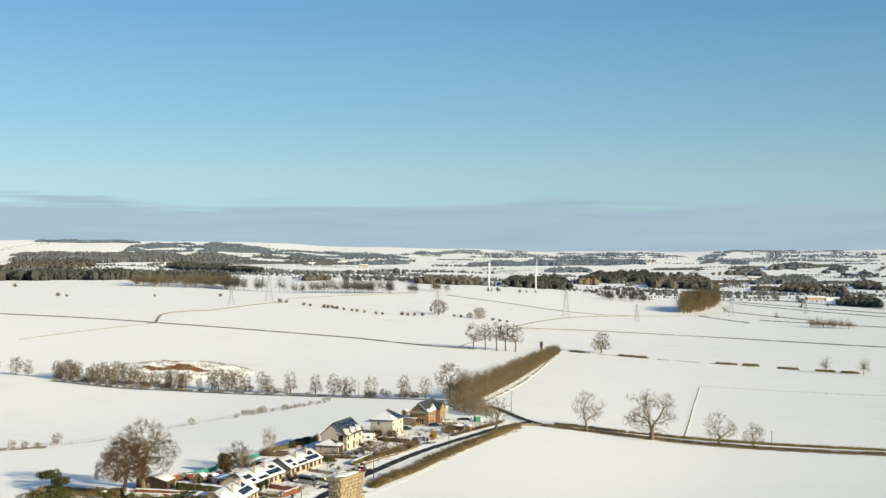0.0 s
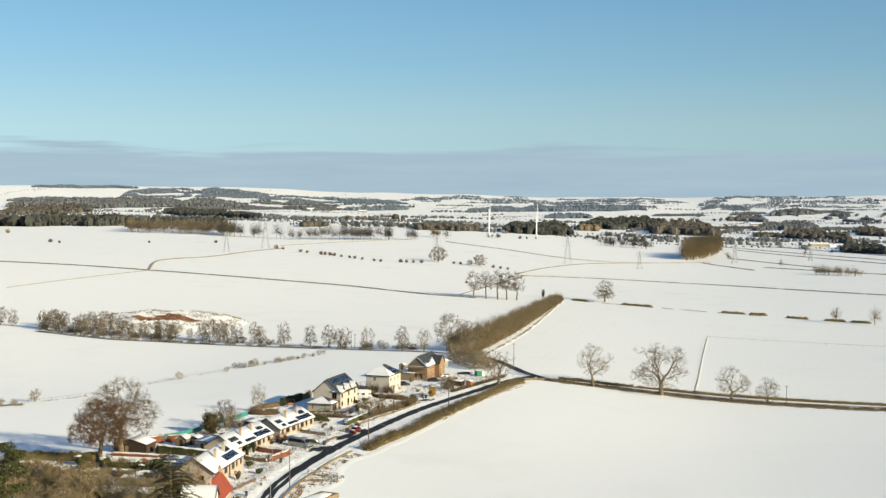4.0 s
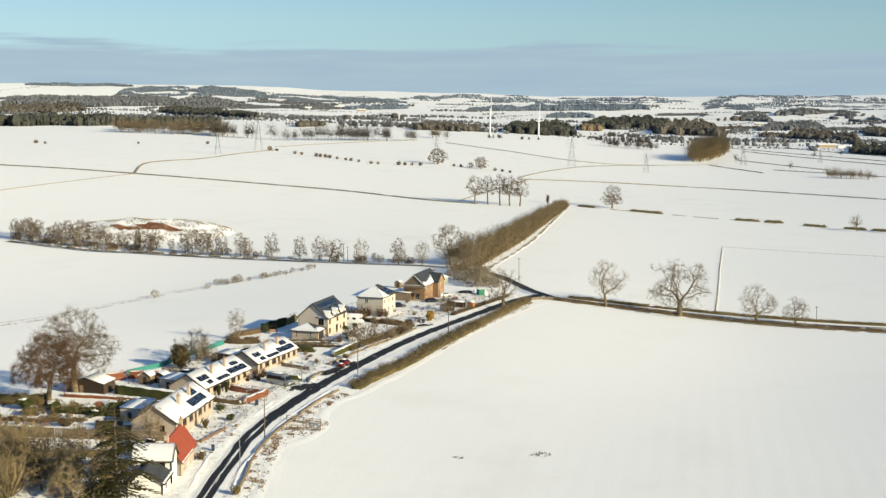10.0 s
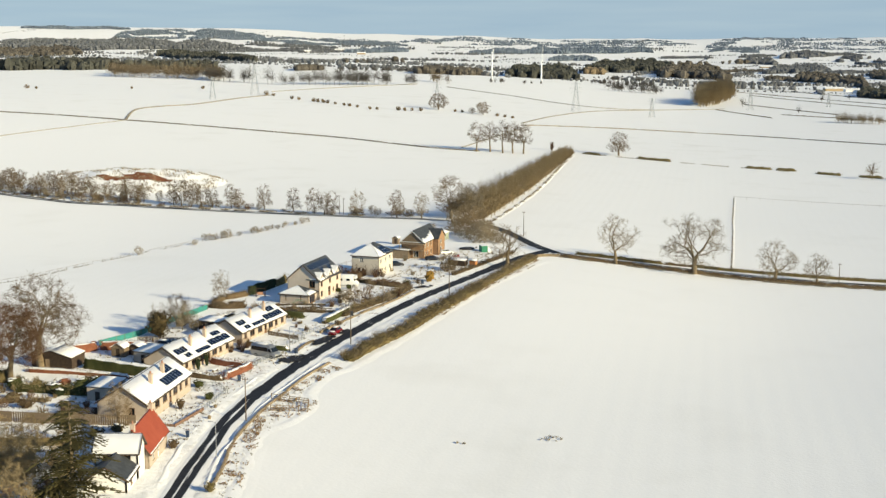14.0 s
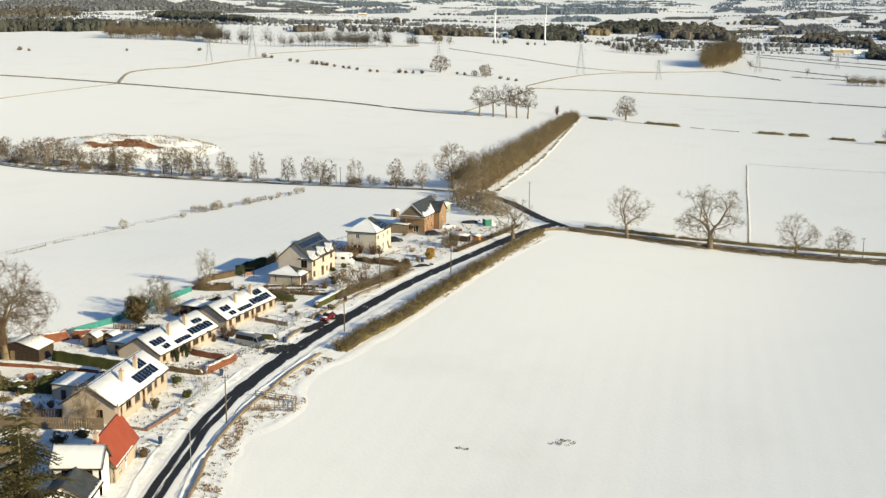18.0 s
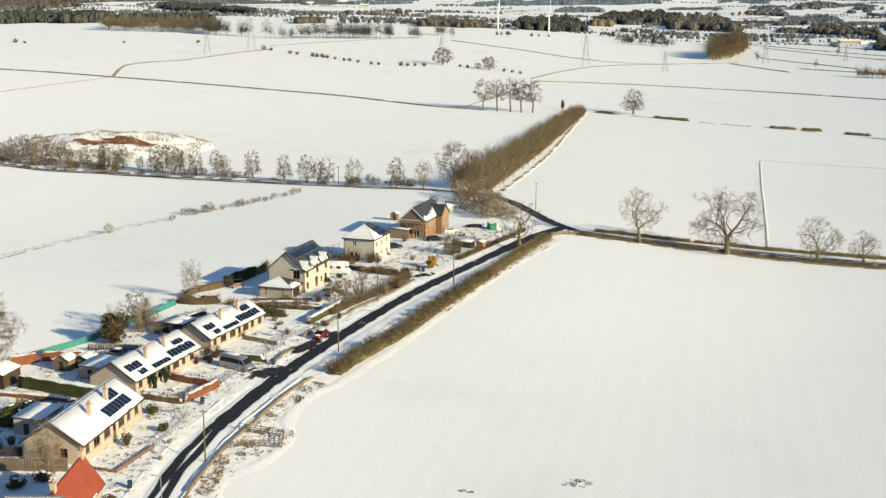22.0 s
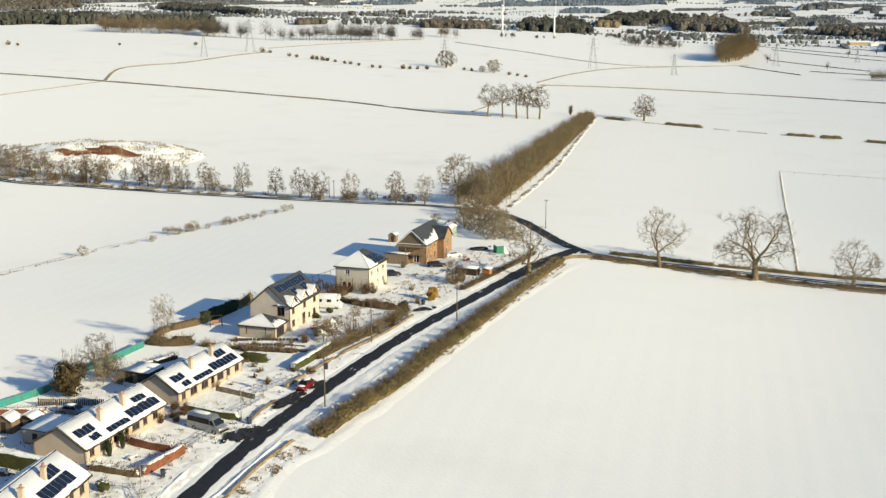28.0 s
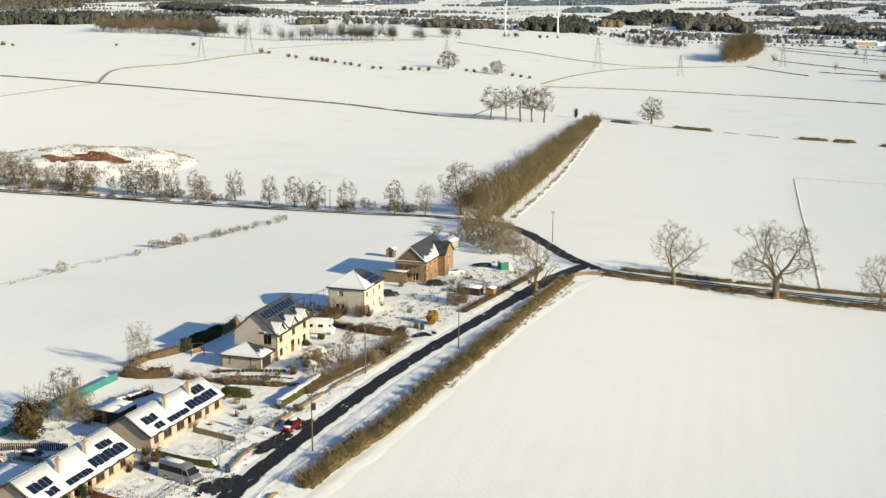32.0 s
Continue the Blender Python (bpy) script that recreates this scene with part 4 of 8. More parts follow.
bp.snow(s, 0.01, 0.99, lambda u: 0.02, lambda u: 0.97, 0.14, 13.0)
part("snow", s, SNOW_ROOF, r4, "snow on the shaded slope", True)
w = Shape()
wall_panel(w, (1.6, 8.2, -0.6), (0, 1, 0), 6.2, 5.4, [(2.2, 3.6, 1.2, 1.3), (2.2, 0.9, 1.2, 1.9)])
wall_panel(w, (-0.2, 8.2, -0.6), (1, 0, 0), 1.8, 5.4, [])
wall_panel(w, (1.6, 14.4, -0.6), (-1, 0, 0), 1.8, 5.4, [])
w.add([(1.6, 8.2, 4.8), (1.6, 14.4, 4.8), (1.6, 11.3, 7.2), (1.35, 8.2, 4.8), (1.35, 14.4, 4.8), (1.35, 11.3, 7.2)], [(0, 1, 2), (5, 4, 3), (0, 2, 5, 3), (1, 4, 5, 2)])
wing = part("wing", w, BRICK_M, h4)
r = Shape()
slope(r, (1.9, 7.9, 4.6), (-3.4, 7.9, 4.6), (-3.4, 11.3, 7.25), (1.9, 11.3, 7.25), 0.1)
slope(r, (-3.4, 14.7, 4.6), (1.9, 14.7, 4.6), (1.9, 11.3, 7.25), (-3.4, 11.3, 7.25), 0.1)
wr = part("wing_roof", r, SLATE, wing)
for z in (0.3, 3.0):
    window(h4, (1.6, 8.2, 0), (0, 1, 0), (2.2, z, 1.2, 1.9 if z < 1 else 1.3), WHITE_FRAME)
s = Shape()
for k in range(22):
    x = -6.6 + k * 0.3
    top = 4.75 + (7.6 - 4.75) * (1 - abs(x + 3.4) / 3.4) if abs(x + 3.4) < 3.4 else 4.75
    s.box((x, -0.06, (4.75 + top) / 2), (0.27, 0.06, max(0.1, top - 4.75)))
part("cladding", s, WOOD, h4, "brown boards in the gable")
s = Shape()
for sg in (-1, 1):
    s.beam((-3.4 + sg * 3.6, -0.34, 4.72), (-3.4, -0.34, 7.9), 0.06, 0.2)
s.box((-3.4, -0.12, 4.72), (7.0, 0.1, 0.18))
part("bargeboard", s, WHITE_FRAME, h4, "white boards edging the gable")
s = Shape()
s.box((-3.4, -0.9, 4.35), (7.4, 1.8, 0.12))
s.box((-3.4, -0.9, 2.5), (7.2, 1.7, 0.1))
for x in (-6.8, -4.5, -2.3, 0.0):
    s.box((x, -1.7, 2.0), (0.12, 0.12, 5.2))
    s.beam((x, -1.7, 2.5), (x + 1.6, -1.7, 4.3), 0.07, 0.07)
part("scaffold", s, WOOD, h4, "timber scaffold before the gable")
s = Shape()
for k in range(5):
    s.beam((1.2 + 0.1 * k, 0.4 + 0.9 * k, 0), (0.1, 0.2 + 0.8 * k, 2.6), 0.10, 0.05)
part("plank", s, ORANGE_WOOD, h4, "orange planks leaning on the wall")

# red-roofed cottage and white house by the road
cot, croof, fp, bp = gable_house("cottage", "small rendered cottage with a bright red sheet roof", stand(-41.7, 253.9, 1), 10.8, 4.5, 2.5, 5.75, HARL, [(2.0, 0.7, 1.0, 1.1), (5.0, 0.0, 0.9, 2.0, True)], [], WHITE_FRAME, 0.25, RED_TILE)
s = Shape()
bp.snow(s, 0.01, 0.99, lambda u: 0.02, lambda u: 0.97, 0.14, 21.0)
fp.snow(s, 0.02, 0.7, lambda u: 0.01, lambda u: 0.045 + 0.03 * noise.noise(Vector((u * 30, 0, 9))), 0.12, 22.0)
part("snow", s, SNOW_ROOF, croof, "snow on the far slope", True)
chimney(cot, (-2.25, 0.3, 5.2), 1.4)
chimney(cot, (-2.25, 10.4, 5.2), 1.4)

wh, wroof, fp, bp = gable_house("house", "white-walled two-storey house with a snowy roof", pose(-48.3, 249.6, G(-45, 250), 0, 0, -90), 6.1, 4.0, 3.8, 5.7, WHITE_WALL, [(1.2, 2.2, 0.9, 1.1), (4.2, 2.2, 0.9, 1.1)], [], BROWN_FRAME)
s = Shape()
fp.snow(s, 0.01, 0.99, lambda u: 0.015, lambda u: 1.0, 0.14, 3)
bp.snow(s, 0.01, 0.99, lambda u: 0.015, lambda u: 1.0, 0.14, 8)
part("snow", s, SNOW_ROOF, wroof, "thick even snow on the roof", True)
wr2, wrr, fp, bp = gable_house("annex", "white annex with a dark slate roof and snow patches", pose(-42.3, 243.6, G(-44, 246), 0, 0, 0), 5.7, 5.6, 1.9, 3.7, WHITE_WALL, [(2.0, 0.5, 1.0, 1.1)], [], BROWN_FRAME)
s = Shape()
fp.snow(s, 0.02, 0.98, lambda u: 0.02, lambda u: 0.10 + 0.08 * noise.noise(Vector((u * 20, 0, 3))), 0.1, 4)
part("snow", s, SNOW_ROOF, wrr, "thin snow along the eave", True)



# ---- trees and hedges ----
def bare_tree(seed, height, width, trunk, fork=0.28, dens=420, droop=0.0, thin=1.0, gnarl=0.12, oval=0.62, twigs=4, low=0.0, rough=0.7):
    """Trunk and crown meshes of a leafless tree: limbs reach for points spread through a domed crown.
    fork: where the limbs begin; oval: how high up the crown is broadest; low: how far boughs hang below the fork."""
    rng = random.Random(seed)
    base, step = height * fork, height * 0.038
    goals = []
    while len(goals) < dens:
        u, v, w = (rng.uniform(-1, 1) for _ in range(3))
        r = math.hypot(u, v)
        f = 0.5 + 0.5 * w
        # half the width at this height, and an uneven outline with gaps
        rim = math.sqrt(max(0.0, 1 - ((f - (1 - oval)) / (oval if f > 1 - oval else 1 - oval + 0.12)) ** 2))
        rim *= 1 + rough * noise.noise(Vector((u * 1.4 / (r + 0.1), v * 1.4 / (r + 0.1), f * 2.6 + seed)))
        if r > rim or (r < 0.35 * rim and rng.random() < 0.5):
            continue
        z = base * (1 - low) + (height - base * (1 - low)) * f - droop * r * r * height * 0.16
        if noise.noise(Vector((u * 2.1, v * 2.1, f * 2.4 + seed * 1.3))) < -0.1:
            continue
        goals.append(Vector((u * width / 2, v * width / 2, z)))
    lean = Vector((rng.gauss(0, 0.05), rng.gauss(0, 0.05), 1)).normalized()
    pos, dad = [Vector((0, 0, -0.4))], [-1]
    for k in range(1, 6):
        pos.append(lean * base * k / 5 + Vector((rng.gauss(0, 0.04), rng.gauss(0, 0.04), 0)) * trunk * 4)
        dad.append(k - 1)
    # a few main limbs set the frame
    for j in range(rng.randint(4, 6)):
        a, open_ = j * 2.4 + rng.random(), rng.uniform(0.35, 1.0) * min(1.3, width / height)
        d, last = Vector((math.cos(a) * open_, math.sin(a) * open_, 1)).normalized(), 5 if j < 4 else 4
        for k in range(rng.randint(4, 7)):
            d = (d + Vector((rng.gauss(0, gnarl * 1.6), rng.gauss(0, gnarl * 1.6), rng.gauss(0.04, gnarl)))).normalized()
            pos.append(pos[last] + d * step * 1.15)
            dad.append(last)
            last = len(pos) - 1
    for turn_ in range(46):
        tree_ = kdtree.KDTree(len(pos))
        for i, q in enumerate(pos):
            tree_.insert(q, i)
        tree_.balance()
        pull, left = {}, []
        for g in goals:
            q, i, dist = tree_.find(g)
            if dist > step * 0.9:
                left.append(g)
                pull[i] = pull.get(i, Vector()) + (g - q).normalized()
        if not pull or len(pos) > 3200:
            break
        goals = left
        for i, d in pull.items():
            d = d.normalized() + Vector((rng.gauss(0, gnarl * 2), rng.gauss(0, gnarl * 2), rng.gauss(0, gnarl * 2)))
            if dad[i] >= 0:
                d += (pos[i] - pos[dad[i]]).normalized() * 1.1
            pos.append(pos[i] + d.normalized() * step * rng.uniform(0.8, 1.1))
            dad.append(i)
    load = [0.0] * len(pos)
    for i in range(len(pos) - 1, 0, -1):
        load[i] += 1.0 if load[i] == 0 else 0.0
        load[dad[i]] += load[i]
    k = trunk / load[5] ** 0.6
    least = 0.016 * thin
    wood, fine = Shape(), Shape()
    for i in range(1, len(pos)):
        r = trunk * (1.5 - 0.1 * i) if i < 6 else max(least, k * load[i] ** 0.6)
        r0 = trunk * (1.6 - 0.1 * i) if i < 6 else min(max(least, k * load[dad[i]] ** 0.6), r * 1.5)
        (wood if r > 0.07 * trunk + 0.03 else fine).tube(pos[dad[i]], pos[i], r0, r, 7 if i < 6 else (5 if r > 0.09 else 3))
        if load[i] < 7:
            d = (pos[i] - pos[dad[i]]).normalized()
            for j in range(twigs):
                o = pos[dad[i]].lerp(pos[i], rng.random())
                e = (d * 0.8 + Vector((rng.gauss(0, 0.6), rng.gauss(0, 0.6), rng.gauss(0.15 - 0.3 * droop, 0.5)))).normalized() * step * rng.uniform(0.9, 2.2)
                fine.tube(o, o + e, least * 0.9, least * 0.45, 3)
                if j < 2:
                    m = o + e * 0.5
                    fine.tube(m, m + (e.normalized() + Vector((rng.gauss(0, 0.8), rng.gauss(0, 0.8), rng.gauss(0.1, 0.6)))) * step * 0.7, least * 0.7, least * 0.4, 3)
    return wood, fine


def tree(name, label, x, y, seed, height, width, trunk=0.35, twig=TWIG, turn=0.0, group="", **kw):
    wood, fine = bare_tree(seed, height, width, trunk, **kw)
    root = thing(name, label, "tree", at(x, y, turn), group)
    part("trunk", wood, BARK, root, "", True)
    part("crown", fine, twig, root)
    return root


def again(ob, x, y, turn, scale=1.0):
    return copy_thing(ob, at(x, y, turn) @ Matrix.Scale(scale, 4))


# trees by the right-hand lane
LONE = "broad leafless tree standing by the snowy lane"
tree("tree", LONE, 52.9, 454.0, 3, 14.8, 12.5, 0.42, TWIG_PALE, fork=0.24, dens=330, thin=0.8, gnarl=0.15, oval=0.5)
tree("tree", "large spreading leafless oak by the hedged lane", 76.3, 451.4, 5, 17.8, 20.0, 0.66, TWIG_PALE, fork=0.26, dens=620, thin=0.8, gnarl=0.14, oval=0.55, low=0.35)
tree("tree", LONE, 100.4, 449.8, 8, 12.6, 12.5, 0.42, TWIG_PALE, fork=0.2, dens=300, thin=0.8, gnarl=0.18, oval=0.7, low=0.3)
tree("tree", LONE, 113.5, 451.5, 9, 9.0, 8.5, 0.28, TWIG_PALE, fork=0.18, dens=300, thin=0.75, gnarl=0.16, oval=0.65, low=0.4)
# the pair of big trees over the gardens
tree("tree", "tall spreading leafless tree behind the gardens", -74.5, 307.9, 14, 17.6, 17.0, 0.5, TWIG_BROWN, fork=0.34, dens=900, thin=0.85, gnarl=0.06, oval=0.70, droop=0.5, twigs=4, rough=0.3)
tree("tree", "reddish leafless beech with a pale trunk", -76.4, 296.8, 17, 14.4, 13.0, 0.4, TWIG_RED, fork=0.32, dens=1000, thin=1.2, gnarl=0.07, oval=0.72, droop=0.3, twigs=7, rough=0.3)


def scrub_bush(name, label, x, y, h, w, seed, mat, dens=200, group="", category="shrub", thin=0.9, twigs=4):
    """A rounded leafless bush: many stems branching from the ground."""
    wood_, fine = bare_tree(seed, h, w, 0.03 * h, fork=0.05, dens=dens, thin=thin, gnarl=0.16, oval=0.6, twigs=twigs)
    return solid(name, fine.add(wood_.v, wood_.f), mat, label, category, at(x, y), group)


def low_tree(s, x, y, z, h, rng, n=24, w=0.42, r=0.10):
    """A far leafless tree as a stem and spokes of branches with twigs, added to one shape."""
    s.tube((x, y, z - 0.3), (x, y, z + h * 0.40), r * 2.0, r * 1.2, 4)
    c = Vector((x, y, z + h * 0.33))
    for k in range(n):
        a, e = rng.random() * 6.283, math.asin(rng.uniform(-0.38, 1.0))
        d = Vector((math.cos(a) * math.cos(e) * h * w, math.sin(a) * math.cos(e) * h * w, math.sin(e) * h * 0.66)) * rng.uniform(0.8, 1.06)
        m = c + d * rng.uniform(0.35, 0.5)
        s.tube(c + d * 0.05, m, r * 0.8, r * 0.5, 3)
        s.tube(m, c + d, r * 0.5, r * 0.12, 3)
        for j in range(2):
            f = rng.uniform(0.4, 0.8)
            q = c + d * f
            s.tube(q, q + Vector((rng.gauss(0, 1), rng.gauss(0, 1), rng.gauss(0.5, 0.8))) * h * 0.13, r * 0.45, r * 0.1, 3)


BOXED = [(-0.5, 0.0), (-0.5, 0.9), (-0.44, 1.0), (0.0, 1.02), (0.44, 1.0), (0.5, 0.9), (0.5, 0.0)]


def hedge(name, label, pts, width, height, mat, twig=None, per_m=14, snow=0.0, wild=0.25, twig_len=0.6, step=0.8, gaps=None, category="hedge", kind=""):
    """A hedge along a line: an uneven body with leaves and loose shoots, and snow on its top if it has any."""
    if gaps:
        run = []
        for p in smooth_line(pts, step) + [None]:
            if p is not None and noise.noise(Vector((p.x / gaps, p.y / gaps, 2.2))) <= 0.12:
                run.append((p.x, p.y))
            else:
                if len(run) > 2:
                    hedge(name, label, run, width, height, mat, twig, per_m, snow, wild, twig_len, step, None, category, kind)
                run = []
        return None
    rng = random.Random(int(abs(pts[0][0] * 7 + pts[0][1] * 13)))
    line = smooth_line(pts, step)
    body, shoots, cap, leaves = Shape(), Shape(), Shape(), Shape()
    loose = 0.78 if twig and per_m > 9 else 0.94
    prof = [(-0.5, 0.0), (-0.5, 0.55), (-0.36, 0.92), (0.0, 1.0), (0.36, 0.92), (0.5, 0.55), (0.5, 0.0)]
    if wild <= 0.15:
        prof = BOXED
    base = None
    for i, p in enumerate(line):
        d = (line[min(i + 1, len(line) - 1)] - line[max(i - 1, 0)]).normalized()
        side = Vector((d.y, -d.x))
        k = 1 + wild * noise.noise(Vector((p.x / 2.3, p.y / 2.3, 0)))
        end = 0.45 if i in (0, len(line) - 1) else 1.0
        z = G(p.x, p.y)
        ring = []
        for c, h in prof:
            j = 1 + wild * 0.8 * noise.noise(Vector((p.x * 1.3 + c * 5, p.y * 1.3, h * 4)))
            q = p + side * c * width * loose * j * end
            ring.append((q.x, q.y, z - 0.15 + h * height * loose * k * j * end))
        n = len(body.v)
        body.v += ring
        if base is not None:
            body.f += [(base + a, base + a + 1, n + a + 1, n + a) for a in range(6)]
            if snow:
                m = len(cap.v)
                cap.v += [(x, y, zz + snow) for x, y, zz in body.v[base + 2 : base + 5]] + [(x, y, zz + snow) for x, y, zz in ring[2:5]]
                cap.v += [body.v[base + 1], ring[1], body.v[base + 5], ring[5]]
                cap.f += [(m, m + 1, m + 4, m + 3), (m + 1, m + 2, m + 5, m + 4)]
                q = [Vector(body.v[base + 1]).lerp(Vector(body.v[base + 2]), 0.75), Vector(ring[1]).lerp(Vector(ring[2]), 0.75), Vector(body.v[base + 5]).lerp(Vector(body.v[base + 4]), 0.75), Vector(ring[5]).lerp(Vector(ring[4]), 0.75)]
                for b in range(4):
                    cap.v[m + 6 + b] = tuple(q[b])
                cap.f += [(m + 6, m, m + 3, m + 7), (m + 2, m + 8, m + 9, m + 5)]
        base = n
        for _ in range(int((60 if wild <= 0.15 else 110) * step) if step < 1 else int(9 * step)):
            c = rng.randrange(6)
            u = rng.random()
            o = Vector(ring[c]).lerp(Vector(ring[c + 1]), u) + Vector((d.x, d.y, 0)) * rng.uniform(-0.5, 0.5) * step
            a = Vector((rng.gauss(0, 1), rng.gauss(0, 1), rng.gauss(0, 1))).normalized() * rng.uniform(0.05, 0.14) * (1 + wild) * (1 if step < 1 else 1.8)
            b = a.orthogonal() * 0.6
            leaves.add([o - a, o - b, o + a, o + b], [(0, 1, 2, 3)])
        for _ in range(int(per_m * 1.7 * step) if twig else 0):
            c, h = rng.uniform(-0.5, 0.5), rng.uniform(0.25, 1.0)
            q = p + side * c * width + d * rng.uniform(-0.5, 0.5) * step
            o = Vector((q.x, q.y, z + height * k * h * 0.8))
            v = Vector((side.x * c * 1.6, side.y * c * 1.6, 0.5)) + Vector((rng.gauss(0, 0.4), rng.gauss(0, 0.4), rng.gauss(0.2, 0.3)))
            shoots.tube(o, o + v.normalized() * twig_len * rng.uniform(0.5, 1.4), 0.028, 0.010, 3)
    root = thing(name, label, category, kind=kind)
    part("hedge_body", body, mat, root, "", True)
    part("leaf_growth", leaves, mat, root)["kind"] = "stuff"
    if twig:
        part("shoot_growth", shoots, twig, root)["kind"] = "stuff"
    if snow:
        part("snow", cap, SNOW_ROOF, root, "snow lying along the top", True)
    return root


def wall_dyke(name, label, pts, height, width, mat=DRY_STONE, step=0.55, category="wall"):
    """A rough dry-stone wall, course by course, with gaps of fallen stones."""
    rng = random.Random(int(abs(pts[0][0] * 5 + pts[0][1] * 3)))
    line = smooth_line(pts, step)
    s = Shape()
    rows = max(2, int(height / 0.26))
    for i in range(len(line) - 1):
        p, d = line[i], (line[i + 1] - line[i])
        a = math.atan2(d.y, d.x)
        low = noise.noise(Vector((p.x / 6, p.y / 6, 1))) < -0.35
        for k in range(rows - (1 if low else 0)):
            o = rng.uniform(-0.05, 0.05)
            s.box((p.x + o, p.y + rng.uniform(-0.06, 0.06), G(p.x, p.y) + (k + 0.45) * height / rows), (step * rng.uniform(0.85, 1.05), width * rng.uniform(0.8, 1.1) * (1 - 0.1 * k), height / rows * rng.uniform(0.9, 1.15)), a + rng.uniform(-0.12, 0.12))
    return solid(name, s, mat, label, category)


def grass_strip(name, label, pts, width, density, height, mat=DEAD_GRASS, category="grass", patch=4.0, cut=-0.05):
    """Tufts of dead grass standing through the snow along a line."""
    rng = random.Random(int(abs(pts[0][0] * 11 + pts[0][1])))
    s = Shape()
    line = smooth_line(pts, 1.0)
    for i, p in enumerate(line[:-1]):
        d = (line[i + 1] - p)
        side = Vector((d.y, -d.x)).normalized()
        for _ in range(density):
            q = p + d * rng.random() + side * rng.uniform(-0.5, 0.5) * width
            if noise.noise(Vector((q.x / patch, q.y / patch, 7))) < cut:
                continue
            z = G(q.x, q.y) + 0.05
            for b in range(3):
                a = rng.random() * 6.28
                w, h = 0.06, height * rng.uniform(0.5, 1.2)
                t = Vector((math.cos(a), math.sin(a), 0)) * h * rng.uniform(0.3, 0.9)
                u = Vector((-math.sin(a), math.cos(a), 0)) * w
                o = Vector((q.x, q.y, z))
                s.add([o - u, o + u, o + t * 0.6 + u + Vector((0, 0, h * 0.7)), o + t + Vector((0, 0, h * 0.75))], [(0, 1, 2), (0, 2, 3)])
    return solid(name, s, mat, label, category, kind="stuff")


def leafy(s, c, r, n, size, rng):
    """A crown of many small leaves in an uneven egg."""
    for _ in range(n):
        d = Vector((rng.gauss(0, 1), rng.gauss(0, 1), rng.gauss(0, 1))).normalized()
        k = (1 + 0.35 * noise.noise(d * 2.1 + Vector(c))) * rng.uniform(0.72, 1.0)
        o = Vector(c) + Vector((d.x * r[0], d.y * r[1], d.z * r[2])) * k
        a = Vector((rng.gauss(0, 1), rng.gauss(0, 1), rng.gauss(0, 0.6))).normalized() * size * rng.uniform(0.6, 1.3)
        b = a.cross(d).normalized() * size * 0.6
        s.add([o - a, o - b, o + a, o + b], [(0, 1, 2, 3)])


def bush(name, label, x, y, r, h, mat, seed, leaf=0.16, n=900, snow=False, lobes=4):
    """An evergreen bush of several uneven lobes of leaves round a dark heart, with loose sprays."""
    rng = random.Random(seed)
    root = thing(name, label, "bush", at(x, y, seed * 37))
    s = Shape()
    s.blob((0, 0, h * 0.42), (r * 0.6, r * 0.6, h * 0.38), seed, 9, 6, 0.6)
    for k in range(lobes):
        a, q = 6.283 * k / lobes + rng.uniform(-0.5, 0.5), rng.uniform(0.25, 0.55)
        hh = rng.uniform(0.32, 0.68) if k else 0.66
        leafy(s, (math.cos(a) * r * q, math.sin(a) * r * q, h * hh), (r * rng.uniform(0.45, 0.7), r * rng.uniform(0.45, 0.7), h * rng.uniform(0.26, 0.36)), n // lobes, leaf, rng)
    part("foliage", s, mat, root)
    if snow:
        c = Shape()
        for k in range(4):
            a = rng.random() * 6.28
            q = rng.uniform(0, 0.5)
            c.blob((math.cos(a) * r * q, math.sin(a) * r * q, h * (0.86 - 0.35 * q * q)), (r * 0.24, r * 0.2, 0.08), seed + k, 7, 4, 0.5)
        part("snow", c, SNOW_ROOF, root, "snow caught in the leaves", True)
    return root


def shrub(name, label, x, y, h, seed, mat=TWIG, spread=0.55, n=55, thick=0.035, category="shrub", group=""):
    """A leafless bush of many thin stems from the ground."""
    rng = random.Random(seed)
    s = Shape()
    for k in range(n):
        a, q = rng.random() * 6.28, rng.random() ** 0.6 * spread
        o = Vector((math.cos(a) * 0.12 * h * q, math.sin(a) * 0.12 * h * q, -0.1))
        lo = rng.random()
        m = Vector((math.cos(a) * q * h * 0.5, math.sin(a) * q * h * 0.5, h * (0.12 + 0.40 * lo)))
        e = m + Vector((math.cos(a) * q * h * 0.25 * (1 - lo) + rng.gauss(0, 0.07) * h, math.sin(a) * q * h * 0.25 * (1 - lo) + rng.gauss(0, 0.07) * h, h * (0.08 + 0.40 * lo)))
        s.tube(o, m, thick * 1.4, thick, 3)
        s.tube(m, e, thick, thick * 0.35, 3)
        for j in range(4):
            f = m.lerp(e, rng.random())
            s.tube(f, f + Vector((rng.gauss(0, 1), rng.gauss(0, 1), rng.gauss(0.6, 0.5))) * h * 0.10, thick * 0.5, thick * 0.2, 3)
    return solid(name, s, mat, label, category, at(x, y), group)


